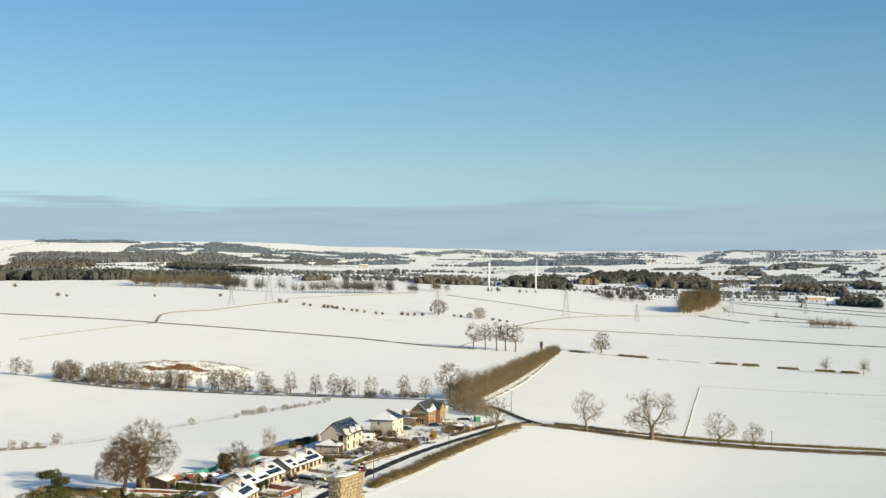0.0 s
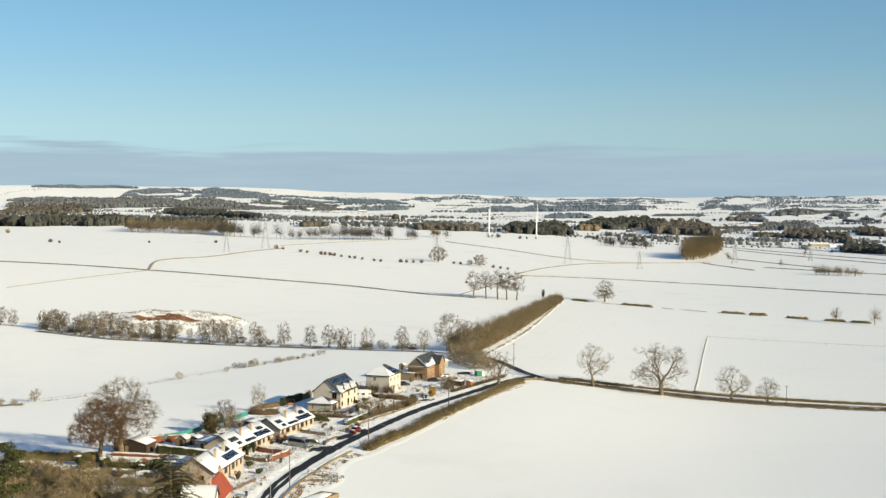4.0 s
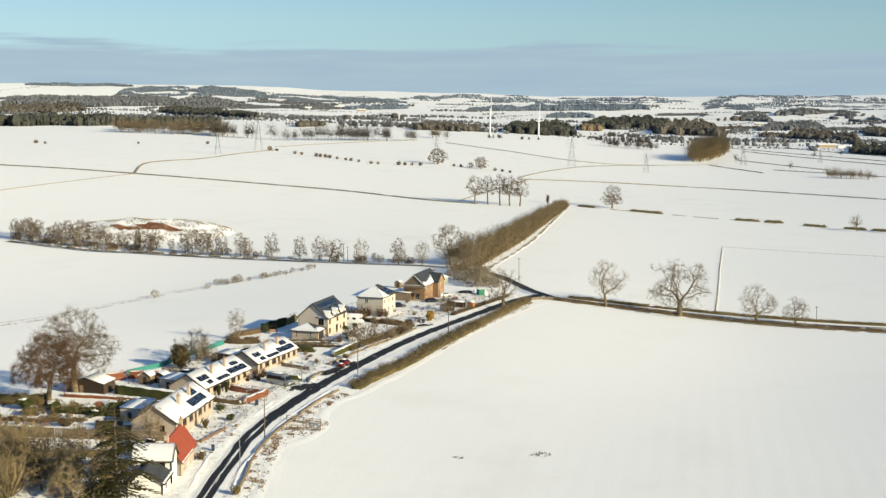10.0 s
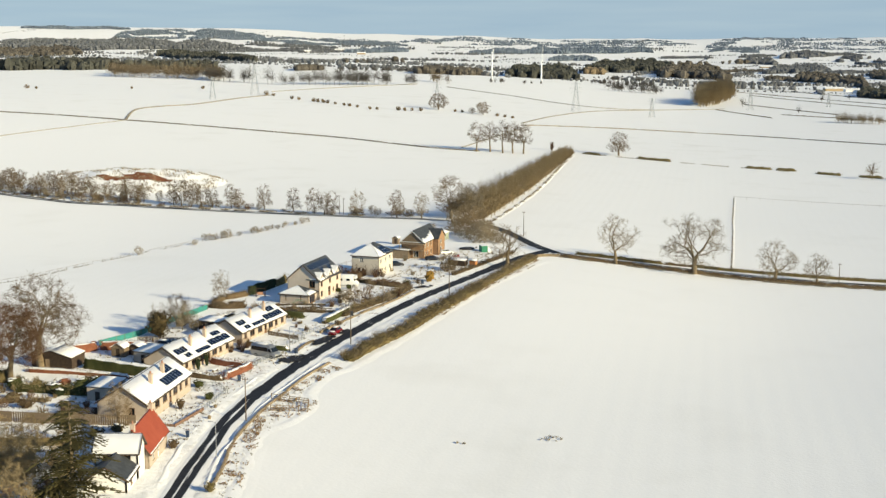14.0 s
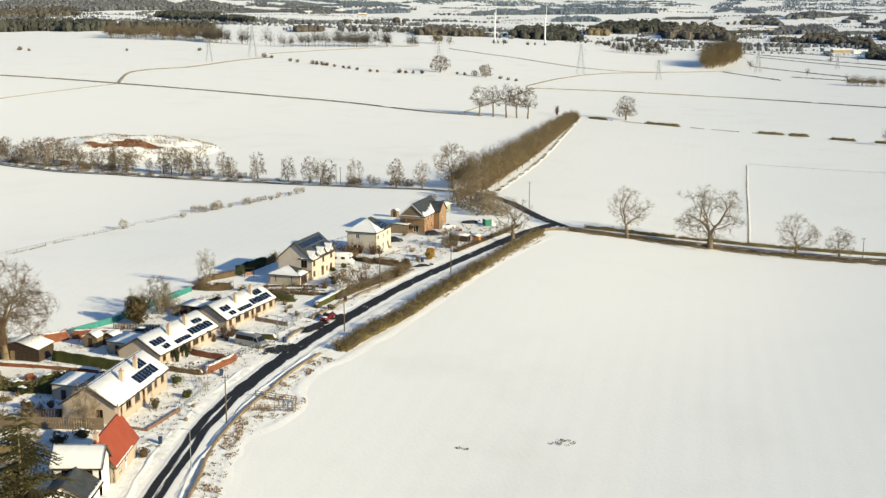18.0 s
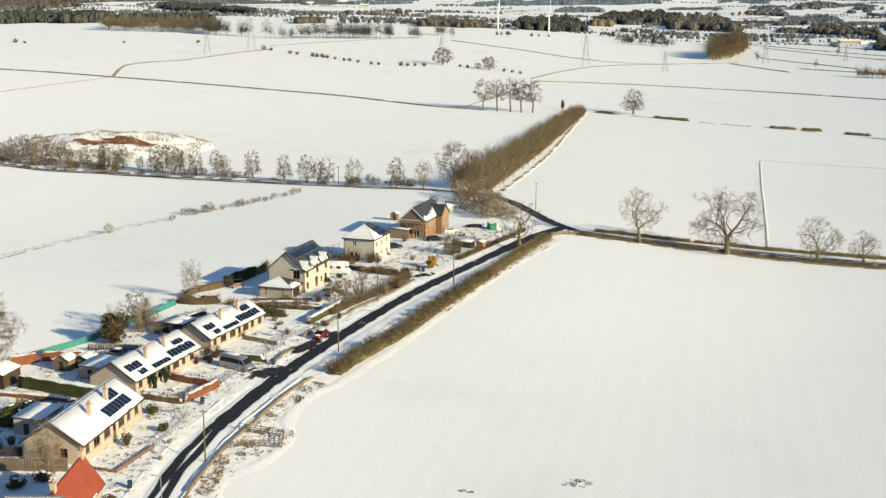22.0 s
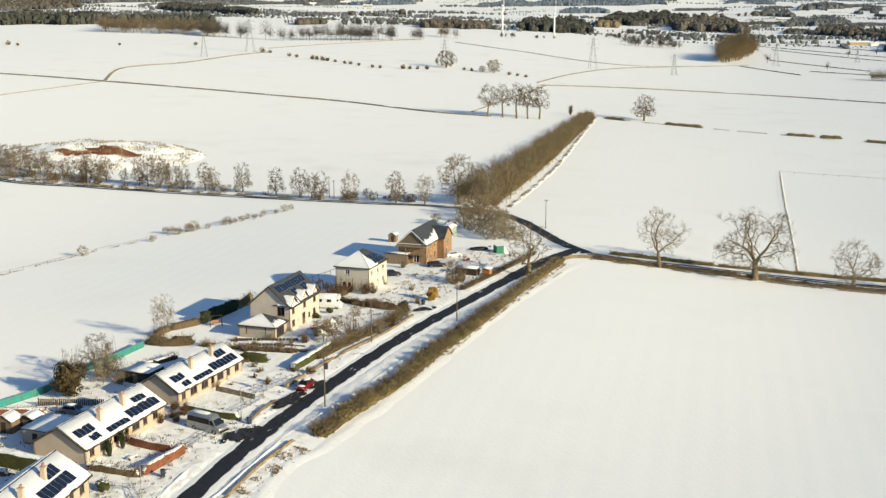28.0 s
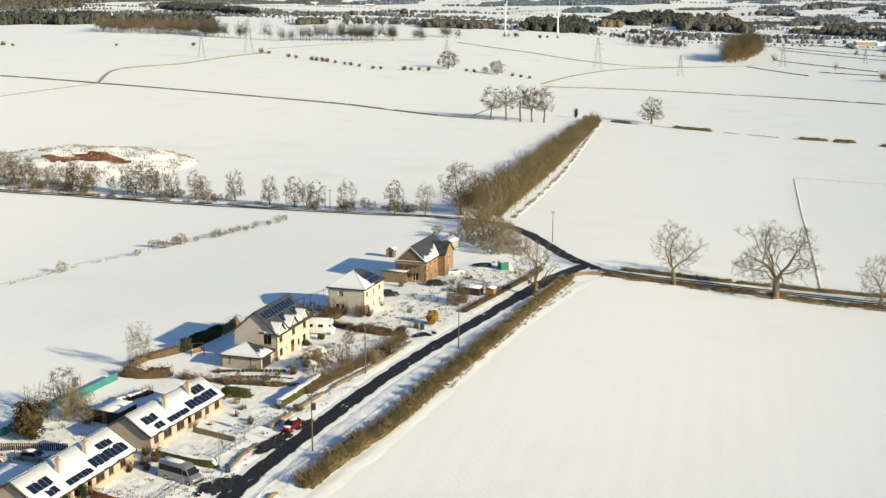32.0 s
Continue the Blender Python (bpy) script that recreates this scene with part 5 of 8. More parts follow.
# the five trees on the ridge, the lone field tree and the row behind the lane
TALL = "tall leafless field tree of a small group"
g1 = tree("tree", TALL, 19.8, 812, 31, 17.5, 9.5, 0.34, TWIG_BROWN, fork=0.32, dens=260, thin=1.5, oval=0.72, rough=0.4, gnarl=0.08, group="trees on the ridge")
g2 = tree("tree", TALL, 28.0, 813, 32, 18.0, 9.0, 0.34, TWIG_BROWN, fork=0.36, dens=260, thin=1.5, oval=0.72, rough=0.4, gnarl=0.08, group="trees on the ridge")
g3 = tree("tree", TALL, 41.2, 812, 33, 19.0, 10.0, 0.36, TWIG_BROWN, fork=0.34, dens=280, thin=1.5, oval=0.72, rough=0.4, gnarl=0.08, group="trees on the ridge")
again(g2, 35.4, 811, 140, 1.08)
again(g1, 47.8, 813, 70, 1.05)
lone = tree("tree", "round-crowned leafless tree alone in the snow", 106.5, 832, 35, 14.5, 14.0, 0.42, TWIG_BROWN, fork=0.24, dens=420, thin=1.5, oval=0.72, rough=0.4, gnarl=0.08, low=0.3)
far1 = tree("tree", "round leafless hedgerow tree", -3.7, 1121, 36, 14.0, 17.0, 0.48, TWIG_BROWN, fork=0.2, dens=420, thin=2.2, oval=0.72, rough=0.4, gnarl=0.08, low=0.5)
again(far1, 32.8, 1098, 80, 0.75)
again(far1, 24.0, 1101, 10, 0.35)
ROW = "slender leafless tree in the row along the lane"
rows = [tree("tree", ROW, -48.0, 545, 41, 9.8, 6.2, 0.17, TWIG_BROWN, fork=0.14, dens=300, thin=0.95, oval=0.7, low=0.4, group="lane trees"),
        tree("tree", ROW, -31.3, 537, 42, 9.8, 5.6, 0.16, TWIG_PALE, fork=0.16, dens=220, thin=0.85, oval=0.6, group="lane trees"),
        tree("tree", ROW, -68.8, 559, 43, 10.2, 6.0, 0.18, TWIG_BROWN, fork=0.14, dens=300, thin=0.95, oval=0.72, low=0.4, group="lane trees"),
        tree("tree", ROW, -103.4, 571, 44, 11.0, 7.6, 0.22, TWIG_BROWN, fork=0.14, dens=340, thin=0.95, oval=0.62, low=0.3, group="lane trees")]
rr = random.Random(5)
for x, y, k, h in ((-226, 622, 3, 0.8), (-214, 620, 3, 0.9), (-207, 617, 2, 0.85), (-187, 615, 3, 0.85), (-182, 614, 0, 0.8), (-168, 611, 3, 0.8), (-163, 606, 2, 0.85), (-158, 602, 3, 0.95), (-154, 600, 0, 0.95), (-149, 597, 2, 0.9), (-145, 593, 0, 0.8),
                   (-124, 584, 2, 0.9), (-121, 582, 0, 0.9), (-107, 573, 2, 1.0), (-99, 569, 0, 1.05), (-95, 567, 3, 0.9), (-90, 565, 2, 0.9), (-82, 562, 0, 1.0), (-79, 561, 2, 0.8), (-56.5, 550, 2, 0.95), (-44.0, 543, 1, 0.85), (-41.0, 541, 2, 0.9), (-16.5, 531, 0, 1.05), (-7.5, 530, 1, 1.0)):
    again(rows[k], x, y, rr.random() * 360, h)
# more trees filling the row and the scrub behind it
for k in range(26):
    i = rr.choice((0, 0, 0, 0, 1, 1, 2))
    f = rr.random()
    a, b = MAIN[i], MAIN[i + 1]
    again(rows[rr.randrange(4)], a[0] + (b[0] - a[0]) * f - rr.uniform(0, 6), a[1] + (b[1] - a[1]) * f + rr.uniform(6, 20), rr.random() * 360, rr.uniform(0.45, 0.95))
tree("tree", "large many-branched leafless tree at the bend", 3.2, 531, 47, 16.0, 13.5, 0.42, TWIG, fork=0.2, dens=620, thin=1.1, oval=0.55, low=0.3)
tree("tree", "brown leafless tree at the end of the avenue", 11.0, 529, 48, 13.0, 10.0, 0.32, TWIG_PALE, fork=0.18, dens=480, thin=1.1, oval=0.6, low=0.4)
tree("tree", "pollarded half-dead tree by the road hedge", 18.4, 428, 50, 12.6, 10.5, 0.46, TWIG, fork=0.22, dens=170, gnarl=0.34, thin=1.1, oval=0.7, twigs=2)

# the belt of saplings climbing the hill
rng = random.Random(77)
belt = [Shape(), Shape()]
for k in range(900):
    f = rng.random()
    x, y = 9.3 + f * 66.0, 533 + f * 296
    w = 8.0 - 4.6 * f
    x += rng.uniform(-1, 1) * w
    low_tree(belt[k % 3 // 2], x, y, G(x, y), rng.uniform(5.0, 11.5) * (1 - 0.42 * f), rng, 18, 0.30, 0.07)
for b, m in zip(belt, (BELT_TAN, SCRUB_TAN)):
    solid("sapling_belt", b, m, "dense brown belt of young trees running uphill", "woodland", kind="stuff")
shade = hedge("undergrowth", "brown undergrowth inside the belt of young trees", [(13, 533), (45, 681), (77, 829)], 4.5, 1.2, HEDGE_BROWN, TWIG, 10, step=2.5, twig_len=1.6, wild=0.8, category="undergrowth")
shrub("shrub", "dark bush on top of the rise", 67, 842, 5.5, 91, TWIG_RED, 0.25, 60, 0.12)

# frosted scrub at the junction
JS = "frosted leafless scrub beside the road junction"
scrub = [scrub_bush("shrub", JS, 10.0, 471, 4.6, 5.5, 101, TWIG_PALE, 300, "junction scrub"), scrub_bush("shrub", JS, 12.0, 480, 6.2, 6.5, 102, TWIG_PALE, 340, "junction scrub"),
         scrub_bush("shrub", JS, 8.5, 488, 7.0, 6.5, 103, TWIG, 340, "junction scrub"), scrub_bush("shrub", JS, 16.0, 476, 3.6, 5.0, 104, TWIG_PALE, 260, "junction scrub")]
for k, (x, y, sc) in enumerate(((7.0, 479, 0.9), (14.5, 485, 1.0), (4.5, 487, 0.95), (11.5, 493, 1.0), (5.0, 499, 0.9), (14.8, 492, 0.8), (9.0, 503, 1.05), (0.5, 489, 0.7), (13.6, 503, 0.9), (4.4, 511, 0.95), (12.0, 513, 1.05), (18.0, 473, 0.8), (19.0, 481, 0.7), (13.5, 473, 0.9), (8.0, 519, 1.0), (15.5, 511, 0.8), (-3.5, 497, 0.6), (17.0, 488, 0.7))):
    again(scrub[k % 4], x, y, k * 77, sc)
# scrub below the lane trees
LS = "low leafless scrub beside the lane"
low = [scrub_bush("shrub", LS, -88, 566, 3.0, 3.6, 201, TWIG, 170, "lane scrub"), scrub_bush("shrub", LS, -130, 581, 3.4, 4.2, 202, TWIG_PALE, 190, "lane scrub"), scrub_bush("shrub", LS, -26, 541, 3.6, 3.4, 203, TWIG_PALE, 170, "lane scrub"), scrub_bush("shrub", LS, -150, 590, 2.6, 4.0, 204, TWIG_RED, 170, "lane scrub")]
for k in range(70):
    f = rng.random()
    i = rng.choice((0, 0, 0, 1, 1, 2, 3, 4, 5))
    a, b = MAIN[i], MAIN[i + 1]
    again(low[rng.randrange(4)], a[0] + (b[0] - a[0]) * f, a[1] + (b[1] - a[1]) * f + rng.uniform(4.5, 10), rng.random() * 360, rng.uniform(0.5, 1.15))
# field fence with thorn bushes
TH = "small leafless thorn on the field boundary"
thorn = [scrub_bush("thorn_bush", TH, -122.8, 393.6, 4.2, 4.0, 301, TWIG, 150, "boundary thorns", thin=0.8), scrub_bush("thorn_bush", TH, -133.5, 383, 3.2, 3.0, 302, TWIG_PALE, 130, "boundary thorns", thin=0.8), scrub_bush("thorn_bush", TH, -71.4, 490.5, 3.2, 3.4, 303, TWIG_PALE, 150, "boundary thorns")]
for k, (x, y, sc) in enumerate(((-129.4, 382.6, 0.9), (-125.7, 383.3, 0.7), (-93.2, 459, 1.0), (-79.5, 477, 0.6), (-74.6, 486, 0.8), (-63.5, 501, 0.7), (-59, 507, 0.6), (-55, 512.5, 0.6))):
    again(thorn[1 + k % 2], x, y, k * 57, sc)
grass_strip("rough_grass", "thin line of dead grass along the field fence", [(-150, 374), (-131.6, 383.4), (-123.5, 389.3), (-111.6, 407), (-103.7, 436), (-94, 461), (-81, 480), (-68, 496), (-51.5, 518.5)], 1.0, 4, 0.35, cut=0.0)
grass_strip("rough_grass", "patch of dead grass at the field corner", [(-146, 378), (-134, 381), (-124, 386)], 5.0, 26, 0.5, patch=3, cut=-0.05)

for k in range(15):
    f = (k + rr.uniform(-0.4, 0.4)) / 14
    again(thorn[2], -79 + 31 * f + rr.uniform(-1, 1), 488 + 33 * f - 6 * math.sin(3.14 * f) + rr.uniform(-1, 1), k * 71, rr.uniform(0.3, 0.85))

# hedges
hedge("hedge", "rough brown roadside hedge with bare shoots", [(-18.4, 320.6), (-14.0, 331.4), (-7.7, 345.1), (-2.1, 361.0), (3.5, 375.4), (8.8, 391)], 2.9, 1.8, HEDGE_OLIVE, SCRUB_TAN, 60, wild=0.6, twig_len=0.9)
hedge("hedge", "brown roadside hedge running to the junction", [(8.8, 391), (16.3, 414.2), (27.4, 447.5)], 2.5, 1.6, HEDGE_OLIVE, SCRUB_TAN, 50, wild=0.45, twig_len=0.7)
hedge("hedge", "low brown hedge along the snowy lane", [(36, 456.5), (52, 454.5), (76, 452), (102, 448.5), (125, 445), (170, 439)], 1.7, 1.3, HEDGE_BROWN, TWIG, 12, wild=0.4, twig_len=0.5, step=1.2)
hedge("hedge", "dark clipped hedge in broken lengths, snow along its foot", [(42, 464.3), (55, 463.4), (68.5, 463)], 1.0, 1.3, HEDGE_OLIVE, TWIG, 16, 0.0, wild=0.25, twig_len=0.4, step=0.9)
hedge("hedge", "dark clipped hedge with snow along its foot", [(79, 463.4), (90.5, 462), (102, 461.2), (125, 457.5), (170, 450)], 1.0, 1.3, HEDGE_OLIVE, TWIG, 16, 0.0, wild=0.25, twig_len=0.4, step=0.9)
hedge("hedge", "thin brown hedge by the snowy lane", [(69.5, 463), (74, 463), (78, 463.3)], 0.7, 0.9, HEDGE_BROWN, TWIG, 14, 0.0, wild=0.5, twig_len=0.5)
for a, b in (((85, 832), (95, 826)), ((116, 818), (134, 809)), ((174, 791.5), (187.5, 786.6)), ((190, 786), (200, 782)), ((209, 772.5), (220.5, 766)), ((229, 761.5), (240, 756)), ((242.5, 755), (253, 750))):
    hedge("hedge", "short clipped length of dark hedge on the field edge", [a, ((a[0] + b[0]) / 2, (a[1] + b[1]) / 2), b], 1.9, 1.6, HEDGE_OLIVE, TWIG, 6, 0.0, wild=0.25, step=1.5)
grass_strip("rough_grass", "line of dead grass along the field edge", [(78, 835), (116, 816), (174, 789.5), (209, 771), (258, 747)], 1.0, 6, 0.6, cut=0.0, patch=9)
# dykes and boundaries on the slopes
for pts in ([(-340, 950), (-270, 930), (-209.8, 904.8)], [(-209.8, 904.8), (-107.7, 868.3), (-60.7, 852.1), (-8.0, 820.5), (22, 814.2)],
            [(-209.8, 904.8), (-221, 965), (-224, 1000), (-215, 1030), (-195, 1065), (-173.7, 1150), (-151.4, 1207.6)], [(62.8, 1020), (149.1, 1050), (240.4, 1043), (337.7, 972.9), (400, 930)]):
    wall_dyke("field_dyke", "old stone dyke crossing the snowfield", pts, 0.75, 0.8, PALE_STONE, step=1.6)["kind"] = "stuff"
    grass_strip("rough_grass", "dead brown grass along the stone dyke", pts, 1.6, 8, 0.55, patch=9, cut=-0.25)
wall_dyke("field_dyke", "low stone dyke half buried in drifts", [(-209.8, 904.8), (-234, 834), (-262, 765)], 0.45, 0.6, PALE_STONE, step=2.6)["kind"] = "stuff"
wall_dyke("field_dyke", "low stone dyke behind the ridge trees", [(12, 832), (34, 909), (55, 980), (69, 1029)], 0.5, 0.6, PALE_STONE, step=2.2)["kind"] = "stuff"
for pts in ([(62, 1040), (100, 1150), (156.8, 1270.1), (273.6, 1430)], [(4.9, 1470), (40, 1420), (72.8, 1385), (127.7, 1319.5), (189.6, 1330), (315.7, 1480)], [(-30, 1500), (-60, 1440), (-120, 1330), (-160, 1250)]):
    wall_dyke("field_dyke", "distant stone dyke over the white hill", pts, 0.6, 0.9, PALE_STONE, step=2.5)["kind"] = "stuff"
    grass_strip("rough_grass", "dead brown grass along the distant dyke", pts, 1.3, 3, 0.6, patch=8, cut=-0.25)
for k, (x, y, h) in enumerate(((-158.9, 1203.5, 5.5), (-151, 1195, 3.5), (-131, 1165, 4), (-124, 1156, 3.5), (-110, 1143, 4.5), (-106, 1141, 4), (-101, 1137, 4.5), (-97, 1132, 4), (-90, 1124, 3), (-82, 1115, 3), (-77, 1110, 3.5), (-70, 1101, 3), (-59, 1089, 3.5), (-53, 1088, 3), (-36, 1092, 4.5), (-31, 1092, 3.5), (-25, 1094, 3.5), (-18, 1096, 4), (10, 1108, 3), (16, 1106, 3), (44, 1090, 3.5), (50, 1086, 3), (56, 1080, 3), (-228.6, 1270, 4), (-290, 1245, 3), (-374, 1230, 3), (-386, 1241, 5), (-503, 1454, 7))):
    shrub("hedge_bush", "dark thorn bush on a distant field boundary", x, y, h * 0.8, 400 + k, TWIG, 1.0, 45, 0.14, group="distant hedge bushes")

# wooded garden by the church end of the village
rng = random.Random(12)
SCRUB = "tangled leafless garden shrub in the snow"
proto = [shrub("shrub", SCRUB, -58, 246, 7.5, 501, SCRUB_TAN, 0.7, 150, 0.05), shrub("shrub", SCRUB, -63, 251, 7.0, 502, SCRUB_TAN, 0.75, 150, 0.05), shrub("shrub", SCRUB, -70, 258, 7.0, 503, SCRUB_TAN, 0.75, 150, 0.05), shrub("shrub", SCRUB, -54.5, 252, 5.0, 504, TWIG, 0.6, 90, 0.03)]
for k in range(20):
    x, y = rng.uniform(-98, -50), rng.uniform(206, 262)
    if y > 258 - 0.5 * (x + 62) and x > -75:
        continue
    again(proto[k % 4], x, y, rng.random() * 360, rng.uniform(0.7, 1.25))
for k, (x, y, h) in enumerate(((-60.5, 243, 10.5), (-55.5, 241, 10.0), (-66, 238, 9.5), (-56, 263, 6.0), (-63, 228, 10), (-58.5, 252, 8.5), (-69, 249, 9.5), (-74, 240, 10), (-52.5, 230, 8.5), (-61, 219, 9))):
    tree("tree", "young bare garden tree with crooked pale limbs", x, y, 520 + k, h, h * 0.62, 0.16, SCRUB_TAN, fork=0.15, dens=260, gnarl=0.2, thin=1.1, low=0.3)
tree("tree", "thin leafless tree before the bungalow gable", -51.2, 273.6, 61, 7.2, 4.2, 0.11, TWIG, fork=0.1, dens=230, oval=0.62, thin=0.9)


SG = "dense tan garden scrub rising from the snow"
thick = [scrub_bush("shrub", SG, -84, 262, 4.6, 5.0, 551, SCRUB_TAN, 300, thin=0.9, twigs=5), scrub_bush("shrub", SG, -92, 268, 5.4, 5.2, 552, SCRUB_TAN, 320, thin=0.9, twigs=5), scrub_bush("shrub", "reddish leafless shrub among the garden scrub", -51.5, 238, 3.4, 3.2, 553, TWIG_RED, 240)]
for k in range(20):
    again(thick[k % 2], rng.uniform(-104, -70), rng.uniform(240, 271), k * 47, rng.uniform(0.6, 1.15))
for k, (x, y) in enumerate(((-104, 270), (-98, 266), (-92, 271), (-87, 267), (-82, 269), (-77, 265), (-72, 262), (-67, 258), (-101, 260))):
    again(thick[k % 2], x, y, k * 61, rng.uniform(1.15, 1.5))
for x, y, sc in ((-57, 240, 0.8), (-66, 256, 0.7), (-72, 281, 0.5), (-69.5, 287, 0.45)):
    again(thick[2], x, y, x * 9, sc)


def conifer(name, label, x, y, h, w, seed, tiers=16, snow=True, mat=CONIFER, power=0.8):
    """A dark conifer: stem, drooping boughs of needles in whorls, a little snow on them."""
    rng = random.Random(seed)
    root = thing(name, label, "tree", at(x, y))
    t = Shape()
    t.tube((0, 0, -0.3), (0, 0, h * 0.96), 0.022 * h, 0.03, 7)
    b, s = Shape(), Shape()
    for k in range(tiers):
        f = k / (tiers - 1)
        z, r = h * (0.14 + 0.84 * f), w * (1 - f) ** power + 0.25
        for j in range(8 if power > 0.7 else 7):
            a = rng.random() * 6.28
            L = r * rng.uniform(0.65, 1.1) if power > 0.7 else r * rng.uniform(0.35, 1.15)
            d, side = Vector((math.cos(a), math.sin(a), 0)), Vector((-math.sin(a), math.cos(a), 0))
            for q in range(9):
                g = q / 8
                c = d * L * g + Vector((0, 0, z + 0.10 * L * math.sin(g * 3) - 0.22 * L * g * g))
                ww = L * 0.22 * (1 - 0.7 * abs(g - 0.4))
                for sg in (-1, 1):
                    e = c + side * sg * ww * rng.uniform(0.7, 1.3) + d * L * 0.14 + Vector((0, 0, rng.uniform(-0.25, 0.02) * ww))
                    b.add([c - d * 0.03 * L, c + d * 0.06 * L, e + d * 0.05 * L, e + d * 0.02 * L + Vector((0, 0, -0.10))], [(0, 1, 2, 3)])
                    e = c + side * sg * ww * rng.uniform(0.3, 0.8) + Vector((0, 0, rng.uniform(-0.5, 0.1) * ww))
                    b.add([c, c + d * 0.05 * L, e + d * 0.09 * L], [(0, 1, 2)])
                if snow and rng.random() < 0.05 and g > 0.3:
                    s.blob((c.x, c.y, c.z + 0.08), (0.10 * L + 0.1, 0.07 * L + 0.08, 0.06), seed + q, 6, 3, 0.3)
    part("trunk", t, BARK, root, "", True)
    part("foliage", b, mat, root)
    if snow:
        part("snow", s, SNOW_ROOF, root, "snow on the boughs", True)
    return root


conifer("conifer", "broad dark conifer with drooping boughs before the white house", -47.2, 236, 15.8, 5.8, 1, 22, False, OLIVE_NEEDLES, 0.55)
conifer("conifer", "narrow dark conifer among bare shrubs", -62.5, 246, 7.5, 1.3, 4, 14, False)
conifer("conifer", "narrow dark conifer among bare shrubs", -56.2, 248, 6.5, 1.1, 5, 12, False)
pn = thing("scots_pine", "tall pine with a flat-topped dark green crown", "tree", at(-64.5, 203))
t = Shape()
t.tube((0, 0, -0.3), (0.4, 0, 14), 0.35, 0.22, 8)
t.tube((0.4, 0, 14), (0.2, 0.3, 21), 0.22, 0.1, 7)
part("trunk", t, BARK, pn, "", True)
t, rng = Shape(), random.Random(9)
for k in range(16):
    a, z = rng.random() * 6.28, rng.uniform(14, 22)
    r = rng.uniform(0.5, 3.4) * (1.1 - (z - 14) / 14)
    leafy(t, (math.cos(a) * r, math.sin(a) * r, z), (1.5, 1.5, 0.75), 240, 0.22, rng)
part("crown", t, LAUREL, pn)



# ---- village things ----
def shed(name, label, x, y, heading, L, W, he, hr, mat, door=True, flat=False, category="shed"):
    """A small hut of boards: walls, snowy roof, door. Origin at its near front corner."""
    root = thing(name, label, category, stand(x, y, heading))
    sides = (((0, 0, -0.3), (0, 1, 0), L, []), ((-W, 0, -0.3), (1, 0, 0), W, [(W * 0.35, 0.3, 0.85, min(1.8, he - 0.15))] if door else []), ((-W, L, -0.3), (0, -1, 0), L, []), ((0, L, -0.3), (-1, 0, 0), W, []))
    for o, along, long_, holes in sides:
        w = Shape()
        wall_panel(w, o, along, long_, he + 0.3, holes, 0.08)
        part("wall", w, mat, root)
    if not flat:
        for y0 in (0.0, L - 0.08):
            w = Shape()
            w.add([(0, y0, he), (-W, y0, he), (-W / 2, y0, hr), (0, y0 + 0.08, he), (-W, y0 + 0.08, he), (-W / 2, y0 + 0.08, hr)], [(2, 1, 0), (3, 4, 5), (1, 2, 5, 4), (2, 0, 3, 5)])
            part("gable", w, mat, root)
    if door:
        d = Shape()
        d.box((-W + W * 0.35 + 0.425, 0.04, min(1.8, he - 0.15) / 2), (0.85, 0.05, min(1.8, he - 0.15)))
        part("door", d, WOOD_DARK if mat != WOOD_DARK else WOOD, root)
    r, s = Shape(), Shape()
    o = 0.18
    if flat:
        slope(r, (o, -o, he), (o, L + o, he), (-W - o, L + o, hr), (-W - o, -o, hr), 0.08)
        Pitch((o, -o, he), (o, L + o, he), (-W - o, L + o, hr), (-W - o, -o, hr)).snow(s, 0.01, 0.99, lambda u: 0.01, lambda u: 0.99, 0.15, x, 0.08, 12)
    else:
        slope(r, (o, -o, he - 0.08), (o, L + o, he - 0.08), (-W / 2, L + o, hr), (-W / 2, -o, hr), 0.06)
        slope(r, (-W - o, L + o, he - 0.08), (-W - o, -o, he - 0.08), (-W / 2, -o, hr), (-W / 2, L + o, hr), 0.06)
        Pitch((o, -o, he - 0.08), (o, L + o, he - 0.08), (-W / 2, L + o, hr), (-W / 2, -o, hr)).snow(s, 0.01, 0.99, lambda u: 0.02, lambda u: 1.0, 0.14, x, 0.06, 12)
        Pitch((-W - o, L + o, he - 0.08), (-W - o, -o, he - 0.08), (-W / 2, -o, hr), (-W / 2, L + o, hr)).snow(s, 0.01, 0.99, lambda u: 0.02, lambda u: 1.0, 0.14, y, 0.06, 12)
    rf = part("roof", r, WOOD_DARK, root)
    part("snow", s, SNOW_ROOF, rf, "white snow on the roof", True)
    return root


shed("barn", "long dark-brown timber shed with a snowy roof", -68.4, 306.6, 12, 5.0, 8.2, 2.3, 3.4, WOOD_DARK, category="barn")
shed("garden_shed", "small grey timber shed with snow on its roof", -61.3, 316.6, 15, 2.4, 2.7, 1.9, 2.7, WOOD)
shed("garden_shed", "small dark shed with a snow-covered roof", -58.6, 318.0, 15, 2.4, 2.7, 1.8, 2.4, WOOD_DARK)
shed("outbuilding", "flat-roofed harled outbuilding behind the bungalow", -55.8, 286.0, 10, 6.2, 4.2, 2.5, 2.6, HARL, True, True, "outbuilding")
shed("outbuilding", "flat-roofed dark outbuilding behind the second bungalow", -54.4, 312.0, 18, 6.0, 4.4, 2.2, 2.3, HARL, True, True, "outbuilding")
shed("outbuilding", "dark timber outbuilding with a flat snowy roof", -47.6, 340.0, 20, 4.6, 4.4, 2.0, 2.1, WOOD_DARK, True, True, "outbuilding")
